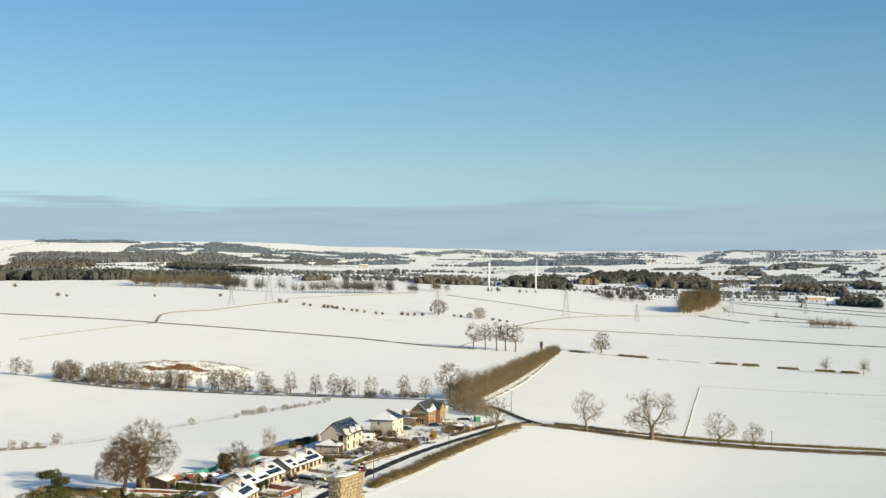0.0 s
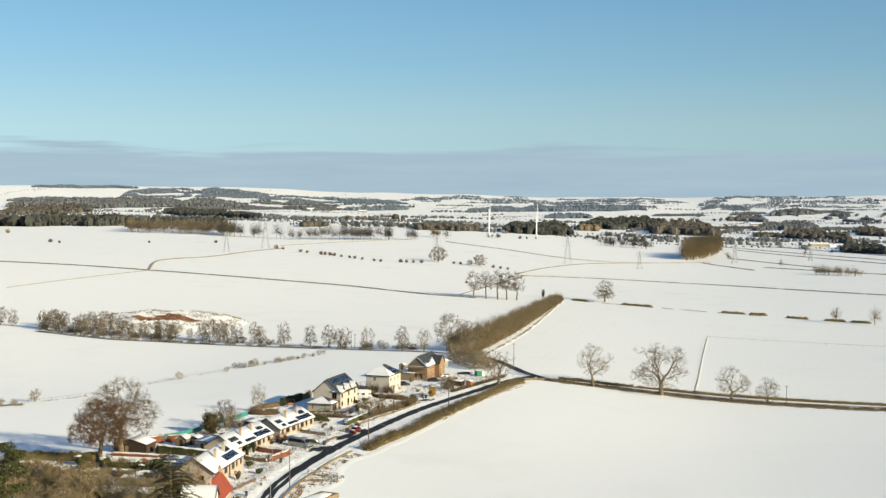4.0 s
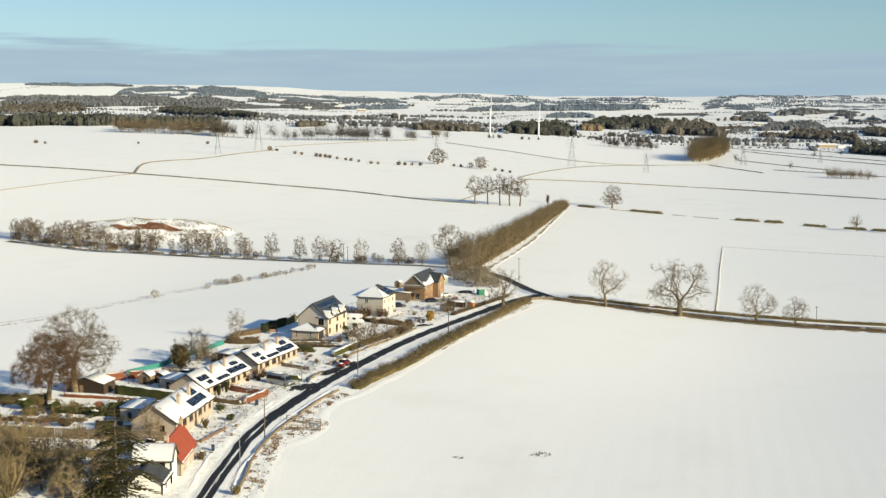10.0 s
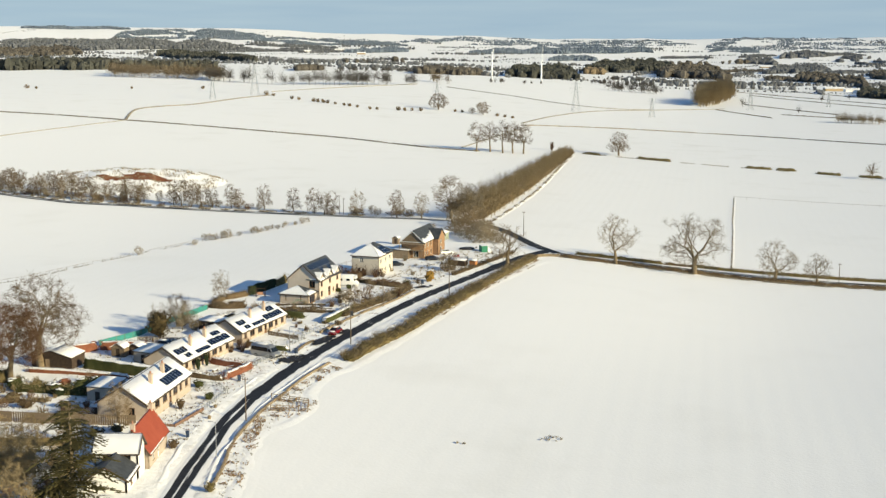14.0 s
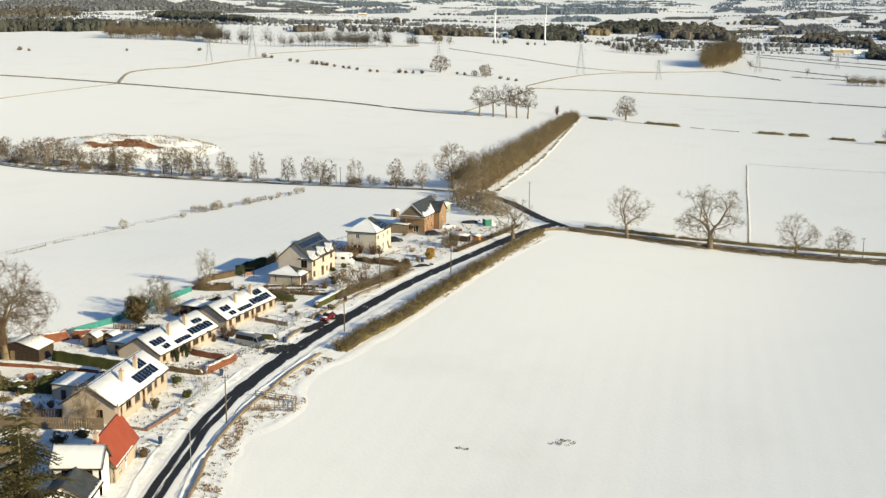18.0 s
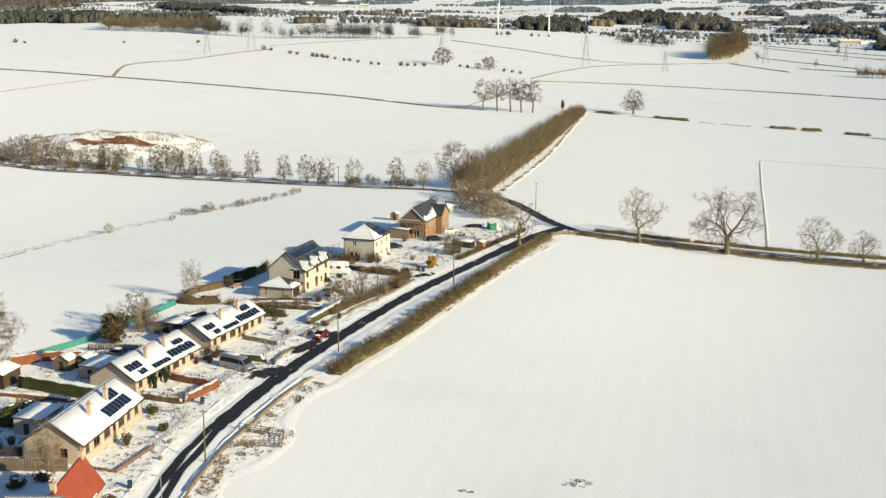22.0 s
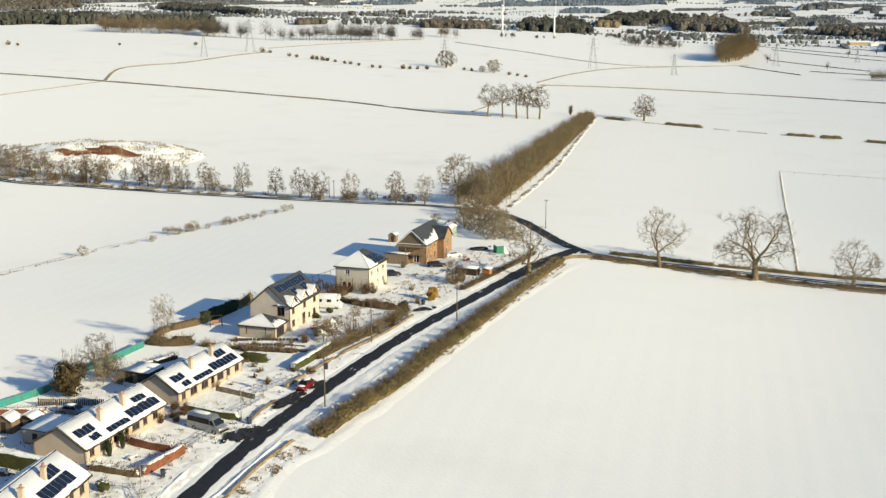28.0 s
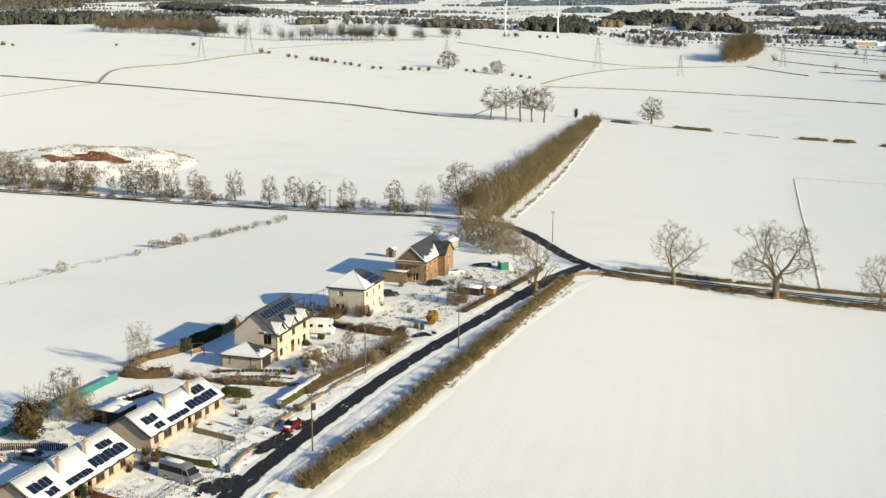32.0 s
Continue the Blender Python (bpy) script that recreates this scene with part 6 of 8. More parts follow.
shed("carport", "timber carport with a flat snow-dusted roof", -9.6, 434.5, 18, 6.5, 5.6, 2.4, 2.6, WOOD, False, True, "carport")
shed("garden_shed", "weathered brown garden hut in the snow", -13.6, 464.0, 15, 1.9, 2.0, 1.8, 2.4, WOOD)
shed("cabin", "pale green cabin with a snow-covered roof", 0.6, 474.0, 20, 4.6, 3.2, 2.1, 2.7, PALE_GREEN, False, False, "cabin")
shed("hut", "small orange timber hut by the road wall", 9.4, 424.0, 20, 1.8, 1.8, 1.7, 2.0, ORANGE_WOOD, False, True)
shed("log_store", "low dark open log store under snow", 6.4, 424.0, 20, 2.2, 5.0, 1.6, 1.7, WOOD_DARK, False, True)

def fence_boards(name, label, pts, h, mat, board=0.16, gap=0.03, posts=2.4):
    """A close-boarded fence: boards and posts, each a piece of its own."""
    root = thing(name, label, "fence", at(*pts[0]))
    inv = root.matrix_world.inverted()
    line = smooth_line(pts, board + gap) if len(pts) > 2 else [Vector(pts[0]).lerp(Vector(pts[1]), k / max(1, int((Vector(pts[1]) - Vector(pts[0])).length / (board + gap)))) for k in range(int((Vector(pts[1]) - Vector(pts[0])).length / (board + gap)) + 1)]
    bd, pm = Shape(), Shape()
    bd.box((0, 0, h / 2), (board, 0.03, h))
    pm.box((0, 0.05, h / 2 + 0.05), (0.1, 0.1, h + 0.1))
    bme, pme = make(bd, "board", mat), make(pm, "post", mat)
    every = max(1, int(posts / (board + gap)))
    for i, p in enumerate(line[:-1]):
        d = line[i + 1] - p
        m = inv @ pose(p.x, p.y, G(p.x, p.y) - 0.05, 0, 0, math.degrees(math.atan2(d.y, d.x)))
        for me, nm, ok in ((bme, "board", True), (pme, "post", i % every == 0)):
            if ok:
                o = new(nm, me)
                o.parent, o.matrix_basis = root, m
    return root


def fence_rails(name, label, pts, h, mat, rails=3, every=2.0, thick=0.06, net=None):
    """Posts with rails; net: a sheet hung between them."""
    root = thing(name, label, "fence", at(*pts[0]))
    inv = root.matrix_world.inverted()
    line = []
    for a, b in zip(pts[:-1], pts[1:]):
        a, b = Vector(a), Vector(b)
        n = max(1, round((b - a).length / every))
        line += [a.lerp(b, k / n) for k in range(n)]
    line.append(Vector(pts[-1]))
    ps = Shape()
    ps.box((0, 0, h / 2), (thick * 1.4, thick * 1.4, h + 0.2))
    pme = make(ps, "post", mat)
    q = [inv @ P(p.x, p.y) for p in line]
    for p in q:
        o = new("post", pme)
        o.parent, o.location = root, p
    for k in range(rails):
        z = h * (k + 1) / rails - 0.06
        for a, b in zip(q[:-1], q[1:]):
            s = Shape()
            s.beam(a + Vector((0, 0, z)), b + Vector((0, 0, z)), thick * 0.6, thick)
            part("rail", s, mat, root)
    if net:
        for i, (a, b) in enumerate(zip(q[:-1], q[1:])):
            s = Shape()
            sag = 0.04 * math.sin(i * 2.1)
            side = (b - a).cross(Vector((0, 0, 1))).normalized() * 0.03
            pts8 = [a + side, b + side, b - side * 0.2, a - side * 0.2]
            s.hexa([v + Vector((0, 0, 0.05)) for v in pts8] + [v + Vector((0, 0, h - 0.03 + sag)) for v in pts8])
            part("net_panel", s, net, root)
    return root


fence_rails("netting_fence", "teal plastic netting fence on posts along the field", [(-68.5, 325.5), (-62.6, 335.5), (-60.4, 345.6), (-56.6, 353.7), (-53.7, 361.9)], 1.25, WOOD, 1, 2.2, 0.08, TEAL)
fence_boards("board_fence", "brown close-boarded garden fence", [(-94, 276.4), (-80, 274.3), (-68.1, 273.2), (-61.7, 272.7), (-54.8, 273.0), (-48.4, 273.6)], 1.9, POLE_WOOD, 0.28, 0.02)
fence_boards("board_fence", "dark red-brown board fence behind the gardens", [(-61.5, 277.4), (-55.8, 278.2), (-53.8, 278.4)], 1.5, WOOD_DARK)

fence_boards("board_fence", "low weathered board fence between front gardens", [(-36.4, 338.2), (-29.6, 334.6)], 1.0, WOOD)
fence_boards("board_fence", "dark slatted fence behind the parked car", [(-61.7, 329.4), (-51.7, 329.9)], 1.2, WOOD_DARK, 0.2, 0.08)
RAIL = "thin metal railing along a front garden"
fence_rails("railing", RAIL, [(-39.6, 284.6), (-37.9, 294.8), (-39.6, 298.6), (-43.5, 298.4)], 1.0, METAL, 2, 1.2, 0.06)
fence_rails("railing", RAIL, [(-36.0, 313.2), (-33.8, 319.6)], 1.0, METAL, 3, 1.2, 0.06)
fence_rails("railing", RAIL, [(-31.4, 328.8), (-28.5, 335.3)], 1.0, METAL, 3, 1.2, 0.06)
fence_rails("railing", RAIL, [(-29.2, 338.0), (-25.2, 344.5)], 1.0, METAL, 3, 1.2, 0.06)
fence_rails("field_gate_fence", "weathered timber rails of a small field pen", [(-29.6, 293.2), (-23.0, 291.6), (-22.6, 287.2), (-28.8, 286.4)], 1.1, WOOD, 3, 1.6, 0.09)
fence_rails("field_fence", "post and wire fence across the snowfield", [(91, 466.5), (104, 521), (120, 590), (137.6, 663.4)], 0.8, WOOD, 1, 4.0, 0.02)
snow_bank("low drift along the fence across the snowfield", [(91.3, 466.5), (104.3, 521), (120.3, 590), (137.9, 663.4)], 1.0, 0.16, 7, 1.5)
grass_strip("rough_grass", "dead grass along the fence across the snowfield", [(91, 466.5), (104, 521), (120, 590), (137.6, 663.4)], 0.6, 7, 0.22, patch=3, cut=-0.3)
fence_rails("field_fence", "post and wire fence on the far side of the field", [(137.6, 663.4), (171.4, 654), (235, 636)], 0.9, POLE_WOOD, 1, 6.0, 0.06)
fence_rails("field_fence", "post and wire fence below the thorn bushes", [(-131.6, 383.4), (-123.5, 389.3), (-111.6, 407), (-103.7, 436), (-94, 461), (-81, 480), (-51.5, 518.5)], 0.9, WOOD, 1, 4.5, 0.045)
fence_rails("field_fence", "post and wire fence behind the houses", [(-40.0, 397), (-32, 412), (-22, 432), (-19, 446)], 1.0, WOOD, 1, 2.6, 0.05)

# garden hedges and walls
hedge("garden_hedge", "brown clipped hedge along the lawn of the big house", [(-51.5, 373.4), (-49.0, 375.6), (-46.9, 378.0)], 1.2, 1.7, HEDGE_BROWN, SCRUB_TAN, 20, 0.0, wild=0.14)
# dark needle colour paints the shade that the house casts on this length
hedge("garden_hedge", "tall clipped garden hedge, coloured dark where the big house shades it", [(-46.8, 378.2), (-45.2, 381.2), (-43.4, 385.6), (-42.0, 389.4)], 1.2, 2.4, CONIFER, TWIG, 8, 0.0, wild=0.14)
hedge("garden_hedge", "brown end of the tall garden hedge", [(-41.9, 389.8), (-40.8, 393.5), (-40.0, 396.4)], 1.4, 2.3, HEDGE_OLIVE, SCRUB_TAN, 20, 0.0, wild=0.25)
hedge("garden_hedge", "low brown hedge along the field behind the garden", [(-53.4, 368.6), (-52.4, 371.4), (-51.6, 373.2)], 1.2, 1.5, HEDGE_BROWN, TWIG, 20, 0.0, wild=0.3)
RED = "clipped copper beech hedge with snow on top"
hedge("beech_hedge", RED, [(-72.0, 318.3), (-70, 320.4), (-68.0, 322.2)], 1.1, 2.4, BEECH, TWIG_RED, 10, 0.04, wild=0.15)
hedge("beech_hedge", RED, [(-67.5, 322.6), (-63.5, 323.0), (-58.4, 323.6)], 1.1, 2.4, BEECH, TWIG_RED, 10, 0.04, wild=0.15)
hedge("beech_hedge", RED, [(-44.2, 314.6), (-41, 313.2), (-37.2, 311.8)], 1.2, 1.8, BEECH, TWIG_RED, 12, 0.05, wild=0.15)
hedge("beech_hedge", RED, [(-39.6, 303.6), (-37.8, 308.0), (-36.0, 312.4)], 1.2, 1.8, BEECH, TWIG_RED, 12, 0.07, wild=0.15)
hedge("beech_hedge", "brown beech hedge across the garden front", [(-46.8, 304.6), (-43.2, 303.8), (-39.9, 303.0)], 1.2, 1.7, HEDGE_BROWN, TWIG_RED, 14, 0.03, wild=0.2)
hedge("conifer_hedge", "tall clipped green hedge topped with snow", [(-66.5, 308.2), (-63.0, 306.9), (-56.3, 304.2), (-51.8, 302.7)], 1.5, 2.4, LAUREL, None, 0, 0.06, wild=0.08)
hedge("beech_hedge", "low red-brown hedge under snow between gardens", [(-76, 305.0), (-69, 303.9), (-62.4, 302.7), (-56.5, 301.6)], 1.3, 0.9, BEECH, TWIG_RED, 6, 0.12, wild=0.15)
hedge("conifer_hedge", "clipped green hedge between the front gardens", [(-39.6, 329.2), (-35.2, 327.2), (-30.7, 325.7)], 1.1, 1.3, LAUREL, None, 0, 0.05, wild=0.1)
hedge("conifer_hedge", "dark green clipped hedge behind the last bungalow", [(-35.4, 354.8), (-33, 354.0), (-30.5, 353.4)], 1.4, 1.6, LAUREL, TWIG, 5, 0.0, wild=0.1)
hedge("conifer_hedge", "long green hedge topped with a ridge of snow", [(-25.8, 349.2), (-23.4, 355.2), (-20.8, 362.4)], 1.5, 1.5, LAUREL, None, 0, 0.06, wild=0.1)
hedge("garden_hedge", "rough brown hedge above the roadside wall", [(-22.4, 356), (-19.2, 363), (-15.7, 369.5), (-12.5, 376), (-8.5, 386.5)], 2.5, 1.2, HEDGE_BROWN, SCRUB_TAN, 50, 0.0, wild=0.5, twig_len=0.9)
hedge("garden_hedge", "dark brown scrub hedge behind the garden", [(-53.6, 364.4), (-49.5, 363.4), (-45.4, 364.0)], 2.6, 2.0, HEDGE_BROWN, TWIG, 30, 0.0, wild=0.4)
hedge("garden_hedge", "dark brown scrub on the garden bank", [(-43.5, 362.6), (-37, 361.0), (-31, 359.8), (-26.6, 359.2)], 1.5, 0.9, HEDGE_BROWN, TWIG, 24, 0.0, wild=0.6, twig_len=0.9)
hedge("garden_hedge", "dark shrub hedge across the drive", [(-17.5, 392.5), (-12.5, 390.2), (-8.2, 389.4)], 2.0, 1.5, HEDGE_BROWN, TWIG_RED, 24, 0.0, wild=0.5)
hedge("garden_hedge", "bare brown hedge beside the parked motorhome", [(-26.4, 396.0), (-23.4, 399.5), (-21.2, 403.0)], 1.8, 1.9, HEDGE_BROWN, TWIG_RED, 40, 0.0, wild=0.5, twig_len=0.9)
hedge("garden_hedge", "rough brown growth along the last garden", [(3.0, 409), (10.6, 427), (17, 443), (21.5, 455)], 1.2, 1.0, HEDGE_BROWN, TWIG, 20, 0.0, wild=0.6, twig_len=0.7)
hedge("garden_hedge", "tall olive-brown hedge at the back of the gardens", [(-98, 300), (-90, 299.5), (-82, 298.5), (-77, 297.5)], 2.4, 2.6, HEDGE_OLIVE, SCRUB_TAN, 24, 0.0, wild=0.3)
hedge("shrub_border", "thick border of olive evergreen shrubs across the garden", [(-73.5, 291.6), (-69, 291.0), (-64, 290.2), (-58.6, 290.6)], 2.8, 1.7, LAUREL, SCRUB_TAN, 30, 0.0, wild=0.7, twig_len=0.8)
hedge("shrub_border", "low dead border along the garden path", [(-86, 287), (-79, 285), (-72, 284.4), (-66, 285.4)], 1.6, 0.8, HEDGE_BROWN, SCRUB_TAN, 26, 0.0, wild=0.7, twig_len=0.7)
hedge("garden_hedge", "long low brown hedge across the wooded garden", [(-88, 266.5), (-76, 263.5), (-64, 262), (-55, 263)], 1.6, 1.4, HEDGE_OLIVE, TWIG, 24, 0.0, wild=0.4)
wall_dyke("roadside_wall", "low dry-stone wall beside the road", [(-31.6, 247), (-31.7, 258), (-32.1, 268.8), (-30.4, 284.5), (-28.4, 294.2), (-26.8, 301.7), (-24.8, 309.5), (-21.6, 318.4)], 0.5, 0.4, step=0.42)
wall_dyke("roadside_wall", "low garden wall of field stone along the verge", [(-23.0, 347.6), (-20.7, 353.1), (-17.7, 360), (-13.9, 367.2), (-10.7, 374.2), (-6.7, 385.1)], 0.5, 0.45)
wall_dyke("garden_wall", "low reddish garden wall before the bungalow", [(-42.4, 274.3), (-41.0, 279.5), (-39.8, 284.4)], 0.6, 0.25, RED_WALL, step=0.36)
wall_dyke("garden_wall", "low reddish garden wall beside the lawn", [(-46.4, 275.2), (-44.4, 274.6), (-42.5, 274.2)], 0.5, 0.25, RED_WALL, step=0.36)
wall_dyke("garden_wall", "low stone wall along the garden front", [(-29.0, 325.2), (-28.0, 329.8), (-26.6, 334.6)], 0.5, 0.4)
wall_dyke("garden_wall", "low stone wall along the garden front", [(-25.6, 341), (-24.6, 343.5), (-23.3, 346.8)], 0.6, 0.5)
wall_dyke("roadside_wall", "stone wall end at the junction", [(28.6, 451.5), (32.0, 455.0), (36.0, 456.5)], 0.8, 0.6)
grass_strip("rough_grass", "dead bracken beside the stone wall", [(-29.8, 248), (-30.2, 268), (-28.6, 284.5), (-26.8, 294.6), (-25.2, 302), (-23.4, 309), (-20.4, 316)], 3.6, 34, 0.35, BRACKEN, patch=2.6, cut=0.13)
grass_strip("rough_grass", "scattered dead stalks beside the stone wall", [(-29.8, 226), (-29.8, 248), (-30.2, 268), (-28.6, 284.5), (-26.8, 294.6), (-25.2, 302), (-23.4, 309), (-20.4, 316)], 4.2, 7, 0.3, patch=0.8, cut=0.0)
grass_strip("rough_grass", "dead grass around the small pen", [(-26.8, 284), (-24, 288), (-23.5, 294)], 4.0, 26, 0.3, BRACKEN, patch=1.0, cut=-0.02)
grass_strip("rough_grass", "dead grass on the bank below the hedge", [(-18.0, 322), (-13.4, 332.4), (-7.4, 345.4), (-1.6, 361), (4.0, 375.4), (9.4, 391), (17.0, 414), (27.8, 446)], 2.6, 26, 0.3, BRACKEN, patch=1.1, cut=-0.03)
grass_strip("rough_grass", "tuft of rushes alone in the snowfield", [(16.9, 279.9), (18.2, 279.3), (19.8, 280.1)], 2.6, 40, 0.35, patch=0.9, cut=0.05)
grass_strip("rough_grass", "small tuft of dead grass in the snowfield", [(2.6, 275.3), (4.0, 275.0)], 0.5, 40, 0.3, patch=1.0, cut=0.0)
grass_strip("rough_grass", "dead grass edge below the lane trees", [(-190, 603), (-150, 581), (-127, 574.5), (-90, 561), (-55, 546.5), (-26, 535)], 3.0, 14, 0.7, patch=5, cut=0.0)
grass_strip("rough_grass", "dead grass along the lane hedge", [(36, 454.5), (52, 452.6), (76, 450), (102, 446.5), (125, 443), (170, 437)], 1.2, 14, 0.5, patch=4, cut=-0.1)

grass_strip("rough_grass", "tan dead grass on the bank beside the young trees", [(18.6, 530), (32.5, 592), (48.5, 670), (62.5, 745), (77, 817)], 1.4, 7, 0.6, patch=5, cut=-0.1)
grass_strip("rough_grass", "dead grass on the crest of the field drift", [(0.4, 361), (7.2, 381), (14.2, 401), (21.2, 420.5), (28.3, 439)], 0.5, 5, 0.25, BRACKEN, patch=4, cut=0.05)

# dead plants and bare beds in the gardens
grass_strip("garden_litter", "dead plants and tufts in the front gardens", [(-43.5, 268), (-42.5, 284), (-41.5, 296), (-38, 312), (-34, 324), (-28, 338), (-24, 350)], 9.0, 26, 0.4, patch=1.4, cut=0.14)
grass_strip("garden_litter", "dead plants and tufts in the back gardens", [(-72, 272), (-64, 284), (-62, 296), (-60, 312), (-54, 330), (-48, 346)], 16.0, 38, 0.45, patch=1.6, cut=0.14)
grass_strip("garden_litter", "brown weeds between the last houses", [(-22, 364), (-16, 380), (-8, 400), (-2, 420), (8, 440), (12, 456)], 13.0, 34, 0.5, patch=1.6, cut=0.12)
grass_strip("garden_bed", "dark soil and dead stalks of the back garden beds", [(-94, 290), (-80, 287), (-68, 284), (-57, 280)], 18.0, 40, 0.3, SOIL, patch=2.6, cut=0.12, category="garden bed")
grass_strip("garden_bed", "dark soil and dead stalks of the garden beds", [(-41, 270), (-40.5, 284), (-38.4, 300), (-34, 316), (-27, 332), (-22.6, 346), (-14.6, 366), (-7, 384)], 5.0, 22, 0.22, SOIL, patch=1.6, cut=0.3, category="garden bed")

# snow-capped stone rows and banks between the last bungalow and the big house
wall_dyke("garden_wall", "dark stone edging of a garden terrace", [(-37.4, 366.0), (-32.0, 366.3), (-26.8, 366.4)], 0.5, 0.4, DARK_STONE)
wall_dyke("garden_wall", "dark stone edging of a lower terrace", [(-36.0, 359.6), (-29.5, 359.8), (-22.9, 359.3)], 0.55, 0.5, DARK_STONE)
wall_dyke("garden_wall", "dark stone edging of the middle terrace", [(-35.4, 363.0), (-30, 363.2), (-25.0, 362.8)], 0.45, 0.4, DARK_STONE)
hedge("garden_hedge", "low dark hedge under snow behind the last bungalow", [(-53.6, 344.4), (-51.6, 347.6), (-49.1, 351.7), (-46.5, 355.0)], 1.6, 1.3, HEDGE_BROWN, TWIG, 14, 0.08, wild=0.35)
hedge("garden_hedge", "snow-dusted dark hedge along the drive", [(-16.3, 394.7), (-12, 391.6), (-7.8, 388.4)], 1.6, 1.2, HEDGE_BROWN, TWIG_RED, 22, 0.0, wild=0.5)
hedge("garden_hedge", "bare brown hedge behind the motorhome", [(-35.4, 402.0), (-31.2, 399.2), (-27.2, 396.2)], 1.6, 1.7, HEDGE_BROWN, TWIG_RED, 36, 0.0, wild=0.5, twig_len=0.9)
tree("tree", "bare garden tree beside the ivy bush", -57.0, 344.8, 64, 7.0, 8.0, 0.15, TWIG_BROWN, fork=0.14, dens=260, thin=0.55, gnarl=0.08, oval=0.72, rough=0.35, twigs=5)
tree("tree", "slim bare tree in the back garden", -55.2, 341.5, 65, 5.5, 3.6, 0.1, TWIG_PALE, fork=0.15, dens=160, thin=0.9)
dome = thing("cloche_frame", "green domed frame standing in the garden snow", "garden frame", at(-33.4, 367.2, 15))
for q in (-1.1, 0, 1.1):
    s = Shape()
    for k in range(8):
        a = math.pi * k / 8
        s.tube((math.cos(a) * 1.4, q, math.sin(a) * 1.3), (math.cos(a + math.pi / 8) * 1.4, q, math.sin(a + math.pi / 8) * 1.3), 0.03, 0.03, 5)
    part("hoop", s, GREEN_CLOTH, dome)
for k in range(60):
    x, y = rr.uniform(-52, -24), rr.uniform(340, 368)
    if road_side(x, y) < -7 and noise.noise(Vector((x / 5, y / 5, 4))) > 0.02:
        shrub("garden_shrub", "low dead plant standing in garden snow", x, y, rr.uniform(0.5, 1.3), 1200 + k, rr.choice((TWIG, SCRUB_TAN, TWIG_RED)), 0.9, 34, 0.03, group="dead garden plants")
for k in range(60):
    y = rr.uniform(366, 462)
    x = rr.uniform(-34, -4) + (y - 366) * 0.42
    if -22 < road_side(x, y) < -5 and noise.noise(Vector((x / 5, y / 5, 4))) > 0.05:
        shrub("garden_shrub", "low dead plant standing in garden snow", x, y, rr.uniform(0.5, 1.5), 1300 + k, rr.choice((TWIG, TWIG_PALE, TWIG_RED)), 0.9, 34, 0.03, group="dead garden plants")

# garden bushes
bush("bush", "large ivy-covered evergreen bush by the netting fence", -58.6, 334.5, 2.7, 5.8, IVY, 1, 0.2, 3200, False, 6)
for k, (x, y, r, h, m, lab, sn) in enumerate((
        (-3.0, 398.4, 1.9, 3.7, AMBER, "rounded amber conifer bush with snow on top", True),
        (-40.0, 290.5, 0.9, 1.5, LAUREL, "small round green bush before the bungalow", False),
        (-43.2, 297.8, 1.2, 1.6, LAUREL, "clipped green bush on the garden corner", True),
        (-45.3, 293.2, 0.7, 1.4, HEDGE_BROWN, "brown bush against the house wall", False),
        (-43.6, 284.4, 0.8, 2.0, HEDGE_BROWN, "tall tan bush by the front door", False),
        (-66.5, 291.0, 1.9, 2.2, LAUREL, "olive evergreen bush dusted with snow", True), (-63.0, 294.5, 1.8, 2.0, LAUREL, "olive evergreen bush dusted with snow", True),
        (-61.0, 297.0, 1.5, 1.7, CONIFER, "dark evergreen bush dusted with snow", True), (-50.5, 270.2, 1.6, 1.5, IVY, "dark bramble bush behind the cottage", True),
        (-40.4, 263.8, 1.0, 1.5, HEDGE_BROWN, "brown bush beside the cottage wall", False), (-8.8, 390.6, 1.3, 1.9, LAUREL, "olive green bush at the drive", False),
        (-31.6, 246.2, 0.9, 1.7, HEDGE_OLIVE, "olive bush on the roadside bank", False), (-54.5, 292.0, 1.3, 1.5, CONIFER, "dark evergreen by the outbuilding", True),
        (-23.0, 386.0, 0.8, 1.2, LAUREL, "low green bush at the house front", False), (-22.5, 348.0, 0.9, 1.2, HEDGE_BROWN, "brown bush by the parked red car", False))):
    bush("bush", lab, x, y, r, h, m, 20 + k, 0.11, 520, sn)
scrub_bush("shrub", "rounded olive-brown shrub by the roadside wall", 1.4, 416.2, 4.8, 4.2, 88, SCRUB_TAN, 300, thin=0.8)
bush("evergreen_bush", "dark evergreen bush dusted with snow in the wooded garden", -70.5, 250.0, 3.0, 4.8, CONIFER, 91, 0.16, 1500, True, 6)
bush("evergreen_bush", "olive evergreen bush among bare scrub", -84.5, 254.0, 2.6, 3.6, LAUREL, 93, 0.15, 1200, False, 5)
bush("garden_bush", "low garden bush almost buried in snow", -24.4, 371.6, 1.7, 1.6, HEDGE_BROWN, 94, 0.1, 500, True, 5)
bush("garden_bush", "round green bush at the foot of the house front", -25.2, 381.8, 0.9, 1.2, LAUREL, 95, 0.1, 500, False, 4)
for k, (x, y, h) in enumerate(((-28.2, 403.6, 3.0), (-26.6, 403.0, 3.3), (-24.8, 402.6, 2.9), (-23.6, 402.0, 2.6), (-30.4, 404.8, 2.6))):
    scrub_bush("shrub", "upright bare brown shrub beside the motorhome", x, y, h, 1.9, 960 + k, TWIG_RED, 170, thin=0.9)
